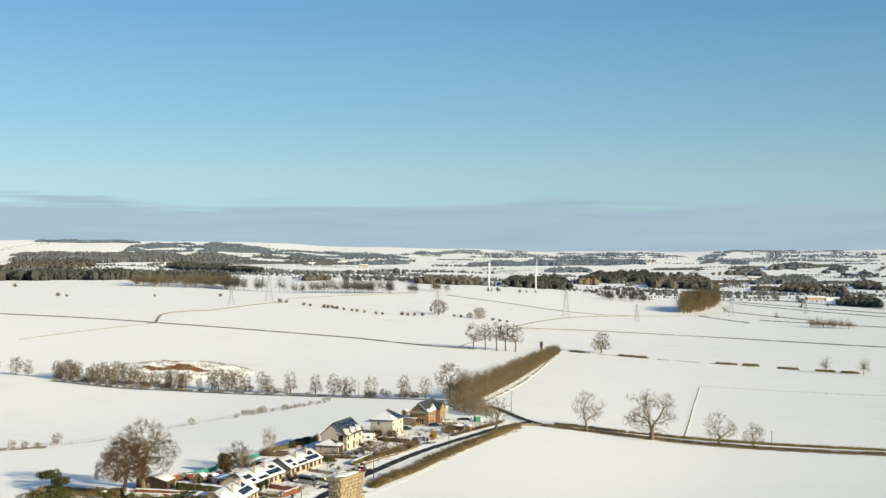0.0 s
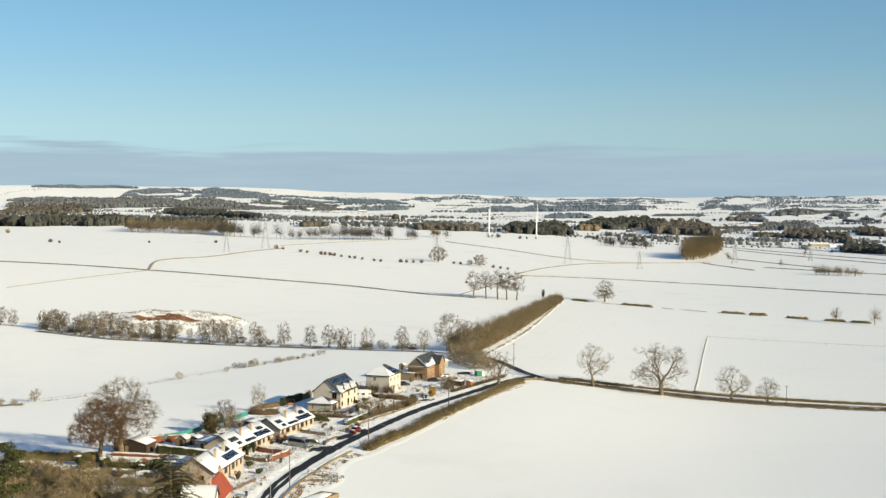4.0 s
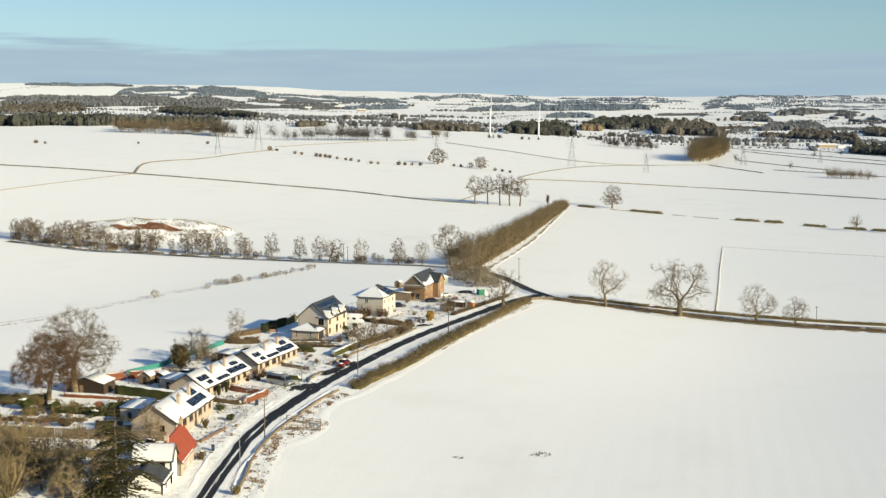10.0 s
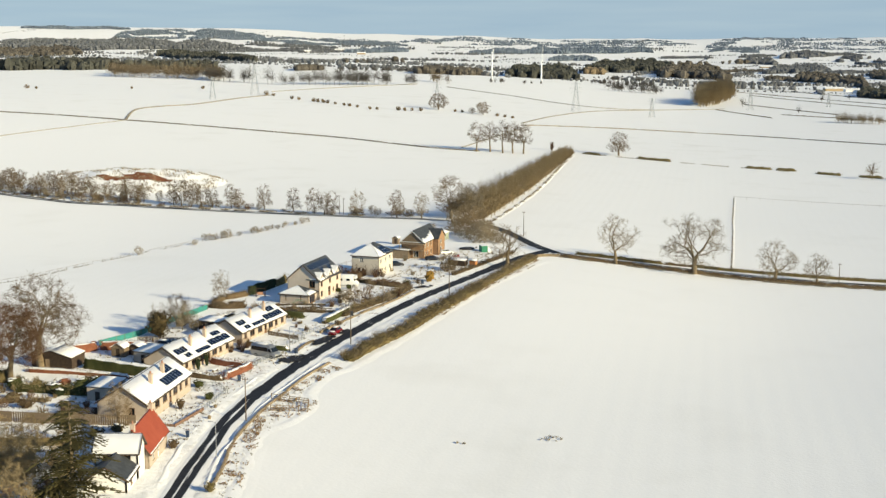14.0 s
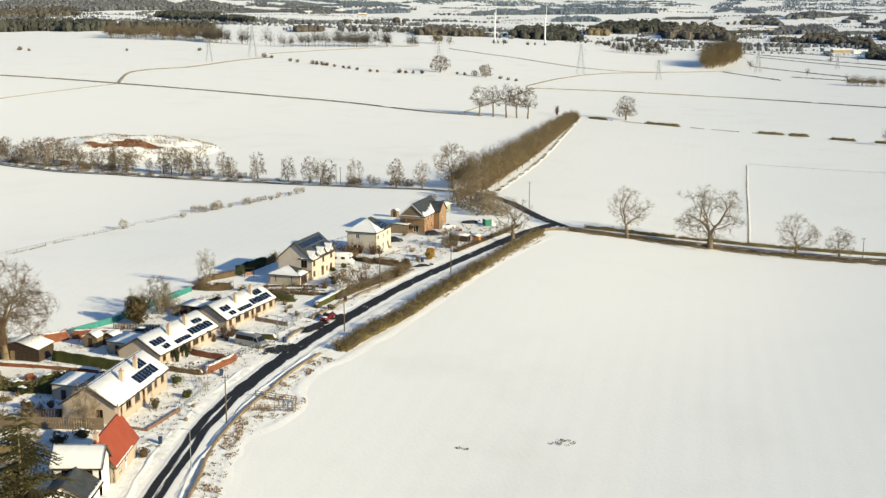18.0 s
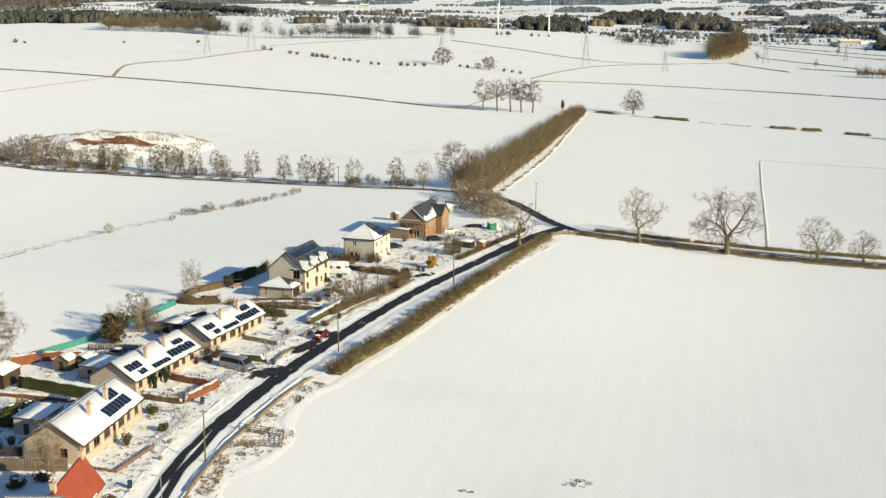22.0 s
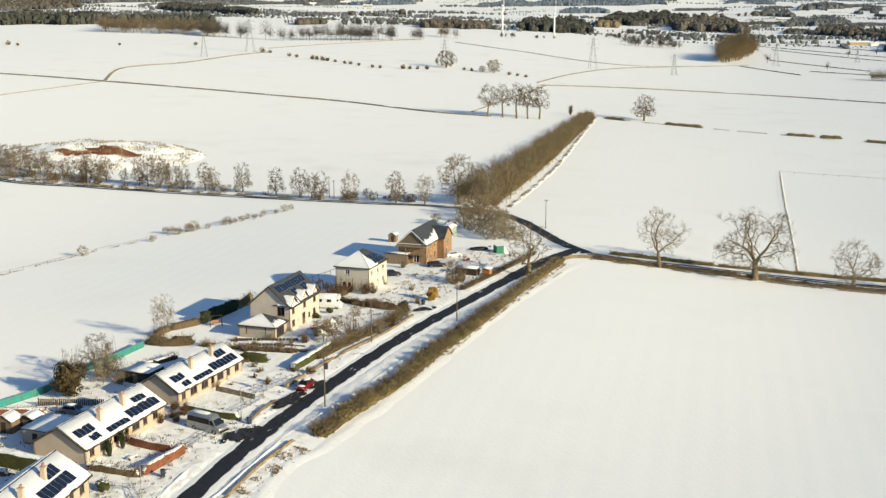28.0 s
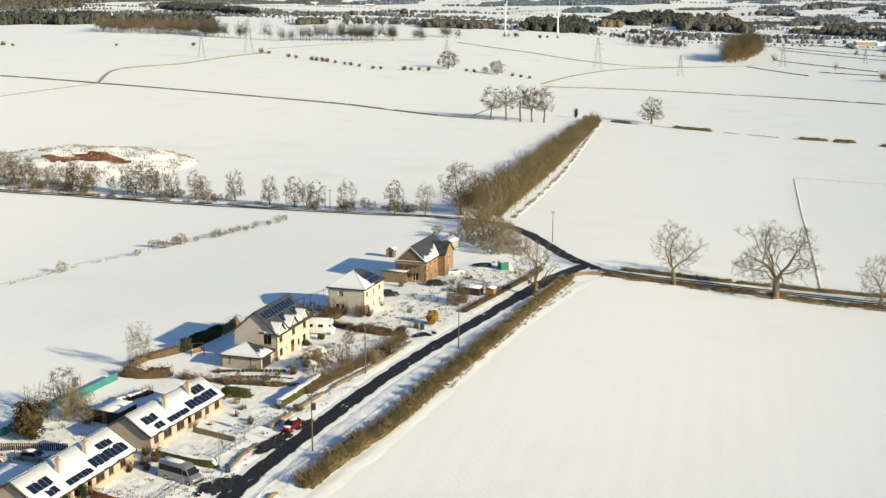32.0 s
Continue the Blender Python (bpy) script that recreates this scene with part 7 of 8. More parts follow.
hedge("garden_hedge", "dark snow-flecked hedge before the cream house", [(-23.8, 397.5), (-21.4, 395.6), (-18.6, 393.4), (-16.2, 391.2)], 1.7, 1.5, IVY, TWIG_RED, 20, 0.0, wild=0.4)
tree("tree", "bare sapling in the front garden snow", -17.4, 378.6, 66, 4.6, 2.2, 0.06, TWIG, fork=0.3, dens=120, thin=0.7)
tree("tree", "small spreading bare tree by the garden bank", -22.2, 366.2, 67, 4.4, 4.2, 0.09, TWIG, fork=0.2, dens=200, thin=0.8)


def swing_set(x, y, deg):
    root = thing("swing_set", "pale metal swing frame standing in the garden snow", "swing", at(x, y, deg))
    for q in (-1.5, 1.5):
        for sg in (-1, 1):
            l = Shape()
            l.tube((q, sg * 0.9, 0), (q, 0, 2.1), 0.04, 0.04, 6, True)
            part("leg", l, WOOD, root)
    b = Shape()
    b.tube((-1.6, 0, 2.1), (1.6, 0, 2.1), 0.04, 0.04, 6, True)
    part("top_bar", b, WOOD, root)
    for q in (-0.6, 0.6):
        st = Shape()
        st.box((q, 0, 0.5), (0.45, 0.2, 0.04))
        seat = part("seat", st, RUBBER, root)
        for e in (-0.2, 0.2):
            c = Shape()
            c.tube((q + e, 0, 0.5), (q + e, 0, 2.1), 0.012, 0.012, 4)
            part("chain", c, METAL, seat)


swing_set(-59.2, 325.6, 25)
# overgrown shrubbery of the back gardens
rng = random.Random(21)
for k, (x, y, r, h, m) in enumerate(((-74.3, 293.1, 2.2, 2.2, LAUREL), (-70.2, 292.5, 1.6, 1.8, HEDGE_OLIVE), (-68.6, 281.4, 1.5, 1.5, HEDGE_BROWN), (-65.2, 288.6, 1.4, 1.6, CONIFER), (-62.4, 290.4, 2.2, 2.3, LAUREL), (-60.2, 291.2, 1.6, 2.0, CONIFER), (-62.3, 282.0, 1.2, 1.4, HEDGE_BROWN),
        (-72.5, 287.0, 1.4, 1.3, HEDGE_BROWN), (-77.5, 289.0, 2.0, 2.0, HEDGE_OLIVE), (-80.0, 294.0, 2.2, 2.4, LAUREL), (-57.5, 296.5, 1.3, 1.5, HEDGE_OLIVE), (-66.5, 296.0, 1.2, 1.2, BEECH), (-53.0, 267.5, 1.5, 1.6, IVY), (-83.0, 284.0, 1.8, 1.8, HEDGE_OLIVE))):
    bush("garden_bush", "overgrown garden bush standing in the snow", x, y, r, h, m, 60 + k, 0.13, 700, k % 3 == 0)
for k in range(110):
    x, y = rng.uniform(-96, -54), rng.uniform(276, 301)
    if noise.noise(Vector((x / 7, y / 7, 3))) > -0.05:
        shrub("garden_shrub", "low bare shrub of the back gardens", x, y, rng.uniform(0.7, 1.9), 950 + k, rng.choice((TWIG, SCRUB_TAN, TWIG_RED)), 0.8, 40, 0.03, group="back garden shrubs")
for x, y in ((-45.6, 309.6), (-44.6, 312.6)):
    bush("column_bush", "narrow dark conifer against the bungalow wall", x, y, 0.65, 2.9, CONIFER, int(x * -3), 0.09, 420)
for k, (x, y, h, m) in enumerate(((-22.8, 405.6, 3.4, TWIG_RED), (-20.6, 404.0, 3.2, TWIG_RED), (-17.3, 402.8, 3.6, TWIG_RED), (-15.6, 403.6, 3.0, TWIG_RED), (-14.5, 392, 1.8, TWIG), (-22.5, 372, 2.6, TWIG), (-25.5, 365, 2.0, TWIG_RED), (-17.5, 370.5, 4.2, TWIG_RED), (1.6, 414.5, 5.0, TWIG), (3.2, 417.5, 4.2, TWIG), (-10.5, 431.0, 2.0, TWIG_PALE), (-41.0, 329.0, 1.6, TWIG_RED), (-41.7, 323.2, 1.9, TWIG_RED), (-39.6, 324.0, 1.7, TWIG_RED), (-40.6, 325.6, 1.6, TWIG_RED), (-39.2, 327.0, 2.4, TWIG_RED), (-42.6, 326.8, 1.8, TWIG_RED), (-62.5, 297.8, 2.6, TWIG), (-58.8, 282.4, 1.6, TWIG_RED), (-52.5, 341, 3.6, TWIG_PALE), (-55.4, 347.5, 3.2, TWIG_PALE), (-60.0, 341.0, 6.2, TWIG), (-56.2, 344.6, 7.0, TWIG), (-29.5, 361, 2.0, TWIG), (-34, 362, 1.8, TWIG), (-12.6, 372.0, 3.2, TWIG_PALE), (-23.8, 369.0, 2.2, TWIG), (-10.2, 377.0, 2.4, TWIG_RED), (-6.0, 395.0, 1.8, TWIG))):
    shrub("garden_shrub", "bare garden shrub standing in the snow", x, y, h, 900 + k, m, 0.7, 60, 0.028, group="garden shrubs")
tree("tree", "small pale birch behind the garden hedge", -51.8, 369.2, 62, 8.0, 4.4, 0.12, TWIG_PALE, fork=0.12, dens=300, oval=0.6, thin=0.5, gnarl=0.08, twigs=5)
tree("tree", "young bare tree in the front garden", -20.2, 366.0, 63, 5.0, 3.6, 0.09, TWIG, fork=0.25, dens=160, thin=0.9)


# poles, lamps, bins
def pole(x, y, h, label, box=False):
    root = thing("utility_pole", label, "utility pole", at(x, y), "utility poles")
    s = Shape()
    s.tube((0, 0, -0.5), (0, 0, h), 0.12, 0.075, 8, True)
    part("shaft", s, POLE_WOOD, root, "", True)
    c = Shape()
    c.beam((-0.5, 0, h - 0.35), (0.5, 0, h - 0.35), 0.08, 0.1)
    part("cross_bar", c, POLE_WOOD, root)
    for k in (-0.42, 0.42):
        i = Shape()
        i.tube((k, 0, h - 0.3), (k, 0, h - 0.08), 0.05, 0.04, 6, True)
        part("insulator", i, IRON, root)
    if box:
        b = Shape()
        b.box((0.32, -0.05, h - 1.9), (0.5, 0.45, 0.9))
        b.tube((0.32, -0.05, h - 1.45), (0.32, -0.05, h - 1.2), 0.06, 0.05, 6, True)
        part("transformer", b, IRON, root, "dark transformer box")


pole(-32.0, 280.2, 7.4, "plain wooden pole beside the road")
pole(-18.6, 332.4, 8.6, "wooden pole with a transformer by the road", True)
pole(1.9, 383.0, 7.2, "wooden pole standing in the roadside hedge")
pole(-13.6, 366.4, 8.2, "wooden pole in the garden wall")
pole(27.4, 494.6, 8.4, "wooden pole on the snowy verge by the junction")
pole(20.6, 455.4, 7.5, "wooden pole at the last garden corner")
pole(119.5, 449.5, 6.5, "thin pole standing beside the hedged lane")
pole(-38.5, 543.5, 7.0, "wooden pole among the lane trees")
pole(-36.8, 541.5, 6.0, "leaning wooden pole among the lane trees")


def street_lamp(x, y, turn, h=5.6):
    root = thing("street_lamp", "slim grey street lamp on the verge", "street lamp", at(x, y, turn), "street lamps")
    s = Shape()
    s.tube((0, 0, -0.3), (0, 0, 1.2), 0.09, 0.08, 8, True)
    s.tube((0, 0, 1.2), (0, 0, h), 0.05, 0.045, 8, True)
    s.tube((0, 0, h), (0.7, 0, h + 0.15), 0.04, 0.035, 6)
    part("column", s, METAL, root)
    b = Shape()
    b.box((0.9, 0, h + 0.16), (0.55, 0.22, 0.12), 0, 0.7)
    part("lantern", b, METAL, root)


street_lamp(-33.3, 260.6, 180)
street_lamp(-37.6, 295.0, 0, 5.0)
street_lamp(-30.4, 326.0, 0, 5.0)


def wheelie_bin(x, y, turn, mat=PLASTIC_BLUE):
    root = thing("wheelie_bin", "dark blue plastic wheeled bin in the snow", "bin", at(x, y, turn), "wheeled bins")
    s = Shape()
    s.box((0, 0, 0.52), (0.48, 0.52, 0.95), 0, 1.16)
    part("body", s, mat, root)
    l = Shape()
    l.hexa([(-0.30, -0.33, 1.0), (0.30, -0.33, 1.0), (0.30, 0.33, 1.0), (-0.30, 0.33, 1.0), (-0.26, -0.30, 1.06), (0.26, -0.30, 1.06), (0.26, 0.30, 1.12), (-0.26, 0.30, 1.12)])
    part("lid", l, mat, root)
    for k in (-0.22, 0.22):
        w = Shape()
        w.tube((k - 0.03, 0.3, 0.1), (k + 0.03, 0.3, 0.1), 0.1, 0.1, 10, True)
        part("wheel", w, RUBBER, root)


for x, y, a in ((-28.9, 324.2, 30), (-39.4, 269.4, 10), (-36.9, 303.4, 20), (-4.9, 394.4, 40)):
    wheelie_bin(x, y, a)
for x, y in ((-37.9, 279.6), (-38.1, 286.0)):
    s = Shape()
    s.tube((0, 0, 0), (0, 0, 0.45), 0.22, 0.3, 10, True)
    s.blob((0, 0, 0.55), (0.32, 0.32, 0.18), 3, 8, 4, 0.3)
    solid("planter", s, STONE, "small round planter standing on the snowy verge", "planter", at(x, y))


# vehicles
def loft(sections):
    """Closed body from cross-sections: each a list of points, nose to tail."""
    s = Shape()
    n = len(sections[0])
    for sec in sections:
        s.v += [tuple(p) for p in sec]
    for i in range(len(sections) - 1):
        for k in range(n):
            s.f.append((i * n + k, i * n + (k + 1) % n, (i + 1) * n + (k + 1) % n, (i + 1) * n + k))
    s.f += [tuple(range(n - 1, -1, -1)), tuple((len(sections) - 1) * n + k for k in range(n))]
    return s


def car_body(profile, half):
    """profile: rows of x, z of the sill, z of the waist, z of the top, share of the width at the top."""
    secs = []
    for x, z0, zw, zt, k in profile:
        a = half
        secs.append([(x, -a * 0.94, z0), (x, -a, z0 + 0.15), (x, -a, zw), (x, -a * k, zt - 0.03), (x, -a * k * 0.8, zt), (x, a * k * 0.8, zt), (x, a * k, zt - 0.03), (x, a, zw), (x, a, z0 + 0.15), (x, a * 0.94, z0)])
    return loft(secs)


def wheels(root, xs, half, r=0.32):
    for x in xs:
        for sg in (-1, 1):
            t = Shape()
            t.tube((x, sg * (half - 0.16), r), (x, sg * (half + 0.02), r), r, r, 16, True)
            ty = part("tyre", t, RUBBER, root)
            h = Shape()
            h.tube((x, sg * (half - 0.02), r), (x, sg * (half + 0.035), r), r * 0.6, r * 0.55, 12, True)
            part("rim", h, METAL, ty)


def car(name, label, x, y, deg, paint, L=4.2, half=0.86, H=1.46, snow=True, estate=False):
    root = thing(name, label, "car", at(x, y, deg))
    f = L / 4.2
    tail = [(-1.3 * f, 0.2, 0.9, H - 0.04, 0.74), (-1.9 * f, 0.22, 0.9, 1.20 if estate else 0.98, 0.78), (-2.1 * f, 0.3, 0.85, 0.88, 0.9)]
    prof = [(2.1 * f, 0.3, 0.55, 0.62, 0.85), (1.9 * f, 0.22, 0.68, 0.74, 0.9), (1.05 * f, 0.2, 0.84, 0.92, 0.9), (0.35 * f, 0.2, 0.88, H - 0.06, 0.72), (-0.3 * f, 0.2, 0.9, H, 0.74)] + tail
    part("body", car_body(prof, half), paint, root, "", True)
    g = Shape()
    for sg in (-1, 1):
        g.hexa([(0.75 * f, sg * half * 0.955, 0.93), (-1.45 * f, sg * half * 0.965, 0.95), (-1.25 * f, sg * half * 0.80, H - 0.13), (0.32 * f, sg * half * 0.79, H - 0.14),
                (0.75 * f, sg * half * 0.995, 0.93), (-1.45 * f, sg * half * 1.0, 0.95), (-1.25 * f, sg * half * 0.835, H - 0.11), (0.32 * f, sg * half * 0.825, H - 0.12)])
    part("side_glass", g, GLASS, root)
    w = Shape()
    w.hexa([(1.0 * f, -half * 0.80, 0.94), (1.0 * f, half * 0.80, 0.94), (0.38 * f, half * 0.66, H - 0.07), (0.38 * f, -half * 0.66, H - 0.07),
            (1.05 * f, -half * 0.80, 0.97), (1.05 * f, half * 0.80, 0.97), (0.43 * f, half * 0.66, H - 0.04), (0.43 * f, -half * 0.66, H - 0.04)])
    part("windscreen", w, GLASS, root)
    wheels(root, (1.3 * f, -1.28 * f), half)
    for sg in (-1, 1):
        l = Shape()
        l.box((2.02 * f, sg * half * 0.7, 0.62), (0.14, 0.3, 0.12))
        part("headlight", l, LAMP_GLASS, root)
        l = Shape()
        l.box((-2.06 * f, sg * half * 0.78, 0.78), (0.08, 0.2, 0.14))
        part("tail_light", l, RED_PAINT, root)
    if snow:
        s = Shape()
        s.blob((-0.5 * f, 0, H - 0.02), (0.85 * f, half * 0.72, 0.12), 4, 12, 5, 0.2)
        s.blob((1.45 * f, 0, 0.84), (0.5 * f, half * 0.8, 0.10), 5, 12, 5, 0.2)
        part("snow", s, SNOW_ROOF, root, "snow on the roof and bonnet", True)
    return root


def van(x, y, deg):
    root = thing("minibus", "silver high-roofed minibus parked nose to the road", "van", at(x, y, deg))
    h = 1.0
    prof = [(3.1, 0.35, 0.8, 0.9, 0.85), (2.95, 0.28, 1.0, 1.12, 0.9), (2.35, 0.26, 1.15, 1.3, 0.92), (1.75, 0.26, 1.2, 2.1, 0.80), (1.35, 0.26, 1.2, 2.5, 0.80), (-2.9, 0.28, 1.25, 2.58, 0.82), (-3.1, 0.34, 1.25, 2.45, 0.80)]
    part("body", car_body(prof, h), SILVER, root, "", True)
    for sg in (-1, 1):
        g = Shape()
        g.hexa([(1.15, sg * 0.93, 1.36), (-2.85, sg * 0.93, 1.36), (-2.8, sg * 0.84, 2.1), (1.1, sg * 0.84, 2.1), (1.15, sg * 1.03, 1.36), (-2.85, sg * 1.03, 1.36), (-2.8, sg * 0.96, 2.14), (1.1, sg * 0.96, 2.14)])
        part("side_glass", g, TINTED, root, "long dark side windows")
        g = Shape()
        g.hexa([(2.2, sg * 0.975, 1.32), (1.3, sg * 0.975, 1.36), (1.3, sg * 0.88, 1.98), (1.72, sg * 0.87, 1.96), (2.2, sg * 1.02, 1.32), (1.3, sg * 1.02, 1.36), (1.3, sg * 0.935, 1.98), (1.72, sg * 0.93, 1.96)])
        part("cab_glass", g, TINTED, root)
        m = Shape()
        m.box((2.05, sg * 1.12, 1.45), (0.12, 0.2, 0.3))
        part("mirror", m, RUBBER, root)
        l = Shape()
        l.box((3.0, sg * 0.72, 0.92), (0.2, 0.32, 0.22))
        part("headlight", l, LAMP_GLASS, root)
    w = Shape()
    w.hexa([(2.36, -0.84, 1.32), (2.36, 0.84, 1.32), (1.80, 0.72, 2.06), (1.80, -0.72, 2.06), (2.42, -0.84, 1.36), (2.42, 0.84, 1.36), (1.86, 0.72, 2.09), (1.86, -0.72, 2.09)])
    part("windscreen", w, GLASS, root)
    b = Shape()
    b.box((3.05, 0, 0.5), (0.22, 1.9, 0.3))
    part("bumper", b, RUBBER, root)
    wheels(root, (2.1, -1.75), 1.0, 0.36)
    s = Shape()
    s.blob((-1.0, 0, 2.56), (1.5, 0.6, 0.10), 4, 14, 5, 0.3)
    part("snow", s, SNOW_ROOF, root, "thin snow on the roof", True)


van(-34.5, 321.2, -31)
car("car", "red hatchback with snow on its bonnet beside the verge", -22.6, 340.8, 250, RED_PAINT, 3.9)
car("car", "silver car with snow on its roof behind the bungalow", -55.3, 326.2, -10, SILVER, 4.4)
car("car", "dark car parked beside the cream house", -12.6, 421.4, 15, DARK_CAR, 4.2, snow=False)
car("car", "white car parked at the brick house", 1.2, 445.6, 30, WHITE_CAR, 4.3, snow=False)
car("car", "dark estate car parked below the scaffold", -2.6, 432.6, 15, DARK_CAR, 4.5, snow=False, estate=True)

mh = thing("motorhome", "white motorhome with an overcab parked by the hedge", "motorhome", at(-23.8, 390.3, -6))
prof = [(2.9, 0.35, 0.85, 0.95, 0.85), (2.6, 0.3, 1.05, 1.15, 0.9), (2.0, 0.3, 1.2, 1.6, 0.9), (1.7, 0.3, 1.2, 2.1, 0.95), (1.6, 0.3, 1.3, 2.7, 0.98), (-2.8, 0.32, 1.3, 2.8, 0.98), (-2.95, 0.4, 1.3, 2.7, 0.95)]
part("body", car_body(prof, 1.1), WHITE_CAR, mh, "", True)
s = Shape()
s.hexa([(2.5, -1.05, 2.0), (2.5, 1.05, 2.0), (1.0, 1.08, 1.95), (1.0, -1.08, 1.95), (2.3, -1.0, 2.75), (2.3, 1.0, 2.75), (1.0, 1.06, 2.82), (1.0, -1.06, 2.82)])
part("overcab", s, WHITE_CAR, mh)
for a, b in ((-2.2, -1.0), (0.0, 0.9)):
    s = Shape()
    s.box(((a + b) / 2, -1.095, 1.8), (b - a, 0.05, 0.55))
    part("window", s, GLASS, mh)
s = Shape()
s.hexa([(2.1, -0.95, 1.25), (2.1, 0.95, 1.25), (1.85, 0.9, 1.9), (1.85, -0.9, 1.9), (2.2, -0.95, 1.28), (2.2, 0.95, 1.28), (1.95, 0.9, 1.93), (1.95, -0.9, 1.93)])
part("windscreen", s, GLASS, mh)
wheels(mh, (1.9, -1.7), 1.08, 0.34)
s = Shape()
s.blob((-0.3, 0, 2.8), (2.4, 0.95, 0.14), 6, 14, 5, 0.15)
part("snow", s, SNOW_ROOF, mh, "snow on the roof", True)

# green and white shelter, covered boat and small clutter by the last house
tent = thing("shelter", "green shelter with white sheeting in the yard", "shelter", at(12.6, 453.6, 18))
s = Shape()
s.box((-0.9, 0, 1.05), (0.12, 2.4, 2.1))
s.box((0.0, -1.25, 1.05), (1.9, 0.1, 2.1))
part("wall", s, GREEN_CLOTH, tent)
s = Shape()
s.add([(0.9, -1.3, 0), (2.4, -1.3, 0), (0.9, -1.3, 2.1), (0.9, 1.3, 0), (2.4, 1.3, 0), (0.9, 1.3, 2.1)], [(0, 1, 2), (5, 4, 3), (1, 4, 5, 2), (0, 3, 4, 1)])
part("sheet", s, WHITE_FRAME, tent)
s = Shape()
slope(s, (-1.05, -1.4, 2.0), (1.1, -1.4, 2.15), (1.1, 1.4, 2.15), (-1.05, 1.4, 2.0), 0.1)
part("roof", s, SNOW_ROOF, tent)
s = Shape()
s.blob((0, 0, 0.5), (2.6, 1.0, 0.55), 3, 14, 6, 0.15)
solid("covered_boat", s, DARK_CAR, "dark covered boat standing in the snowy yard", "boat", at(7.6, 455.2, 12), smooth=True)
s = Shape()
s.box((0, 0, 0.25), (1.8, 0.7, 0.4), 0.2, 0.8)
s.box((0.5, 0.1, 0.55), (0.6, 0.5, 0.3), 0.4)
solid("machine", s, RED_PAINT, "small red machine in the yard snow", "machine", at(4.4, 441.0, 15))
for k, (x, y) in enumerate(((-28.2, 371.0), (-27.0, 378.6))):
    s = Shape()
    s.blob((0, 0, 0.35), (1.8, 1.1, 0.6), 40 + k, 12, 5, 0.35)
    solid("snow_heap", s, SNOW_ROOF, "heap of cleared snow in the garden", "snow heap", at(x + 4, y), smooth=True)
swing = thing("garden_swing", "dark garden swing frame standing in shade", "swing", at(-43.6, 376.5, 20))
for sg in (-1, 1):
    s = Shape()
    s.beam((sg * 1.1, -0.7, 0), (sg * 1.1, 0, 2.0), 0.1, 0.1)
    s.beam((sg * 1.1, 0.7, 0), (sg * 1.1, 0, 2.0), 0.1, 0.1)
    part("leg", s, WOOD_DARK, swing)
s = Shape()
s.beam((-1.2, 0, 2.0), (1.2, 0, 2.0), 0.1, 0.1)
part("top_bar", s, WOOD_DARK, swing)
s = Shape()
s.box((0, 0, 0.55), (1.5, 0.5, 0.12))
s.box((0, 0.25, 0.85), (1.5, 0.08, 0.5))
part("seat", s, TERRACOTTA, swing)
bench = thing("garden_bench", "small bench under snow in the hedged garden", "bench", at(-42.3, 309.0, 60))
for sg in (-1, 1):
    s = Shape()
    s.box((sg * 0.6, 0, 0.2), (0.1, 0.4, 0.42))
    part("leg", s, WOOD, bench)
s = Shape()
s.box((0, 0, 0.48), (1.5, 0.5, 0.12))
part("seat", s, SNOW_ROOF, bench, "seat covered with snow")

# cleared wet tarmac beside the road
ribbon("lay_by", [(-26.2, 331.4), (-25.2, 334.4), (-23.6, 338.2), (-22.8, 340.2)], 2.2, ROAD, "patch of cleared wet tarmac beside the road", "road", 0.055, step=0.8)
ribbon("verge", [(-27.4, 222), (-27.2, 250), (-28.0, 263), (-27.4, 276), (-25.6, 284), (-23.8, 292), (-23.6, 300), (-21.4, 311), (-18.0, 320)], 7.0, SNOW, "rounded snowy bank between wall and field", "verge", -0.15, cross=(-1, -0.75, -0.4, 0, 0.4, 0.75, 1), crown=0.18)
ribbon("verge", [(-17.4, 321), (-12.4, 332.4), (-6.0, 345.8), (0.2, 361.6), (5.6, 376), (11, 391.4), (18.6, 414.6), (29.6, 447)], 6.5, SNOW, "rounded snowy bank under the hedge", "verge", -0.15, cross=(-1, -0.75, -0.4, 0, 0.4, 0.75, 1), crown=0.12)

# slender stone stack of the church, passed at the start
stack = thing("stone_stack", "tall weathered sandstone stack with a flat snowy head", "tower", pose(-6.95, 88.6, G(-7, 88), 0, 0, -27.3))
top = 50.75 - G(-7, 88)
s = Shape()
s.box((0, 0, (top - 0.3) / 2), (0.9, 3.1, top - 0.3))
s.box((0, 0, 1.2), (2.6, 4.6, 3.4), 0, 0.6)
part("core", s, STONE, stack)
s = Shape()
s.box((0, 0, top - 0.14), (1.16, 3.4, 0.22))
cope = part("cope", s, STONE, stack)
s = Shape()
s.blob((0, -0.1, top - 0.02), (0.5, 1.4, 0.07), 3, 14, 5, 0.5)
part("snow", s, SNOW_ROOF, cope, "thin snow on the head", True)
rng = random.Random(3)
stones = []
for k in range(6):
    b = Shape()
    w, h = rng.uniform(0.26, 0.5), rng.uniform(0.19, 0.25)
    b.hexa([(-w / 2, -0.07, -h / 2), (w / 2, -0.07, -h / 2), (w / 2, 0.07, -h / 2), (-w / 2, 0.07, -h / 2), (-w / 2 * rng.uniform(0.85, 1), -0.06, h / 2), (w / 2 * rng.uniform(0.85, 1), -0.06, h / 2), (w / 2, 0.06, h / 2), (-w / 2, 0.06, h / 2)])
    stones.append((w, make(b, "stone", STONE)))
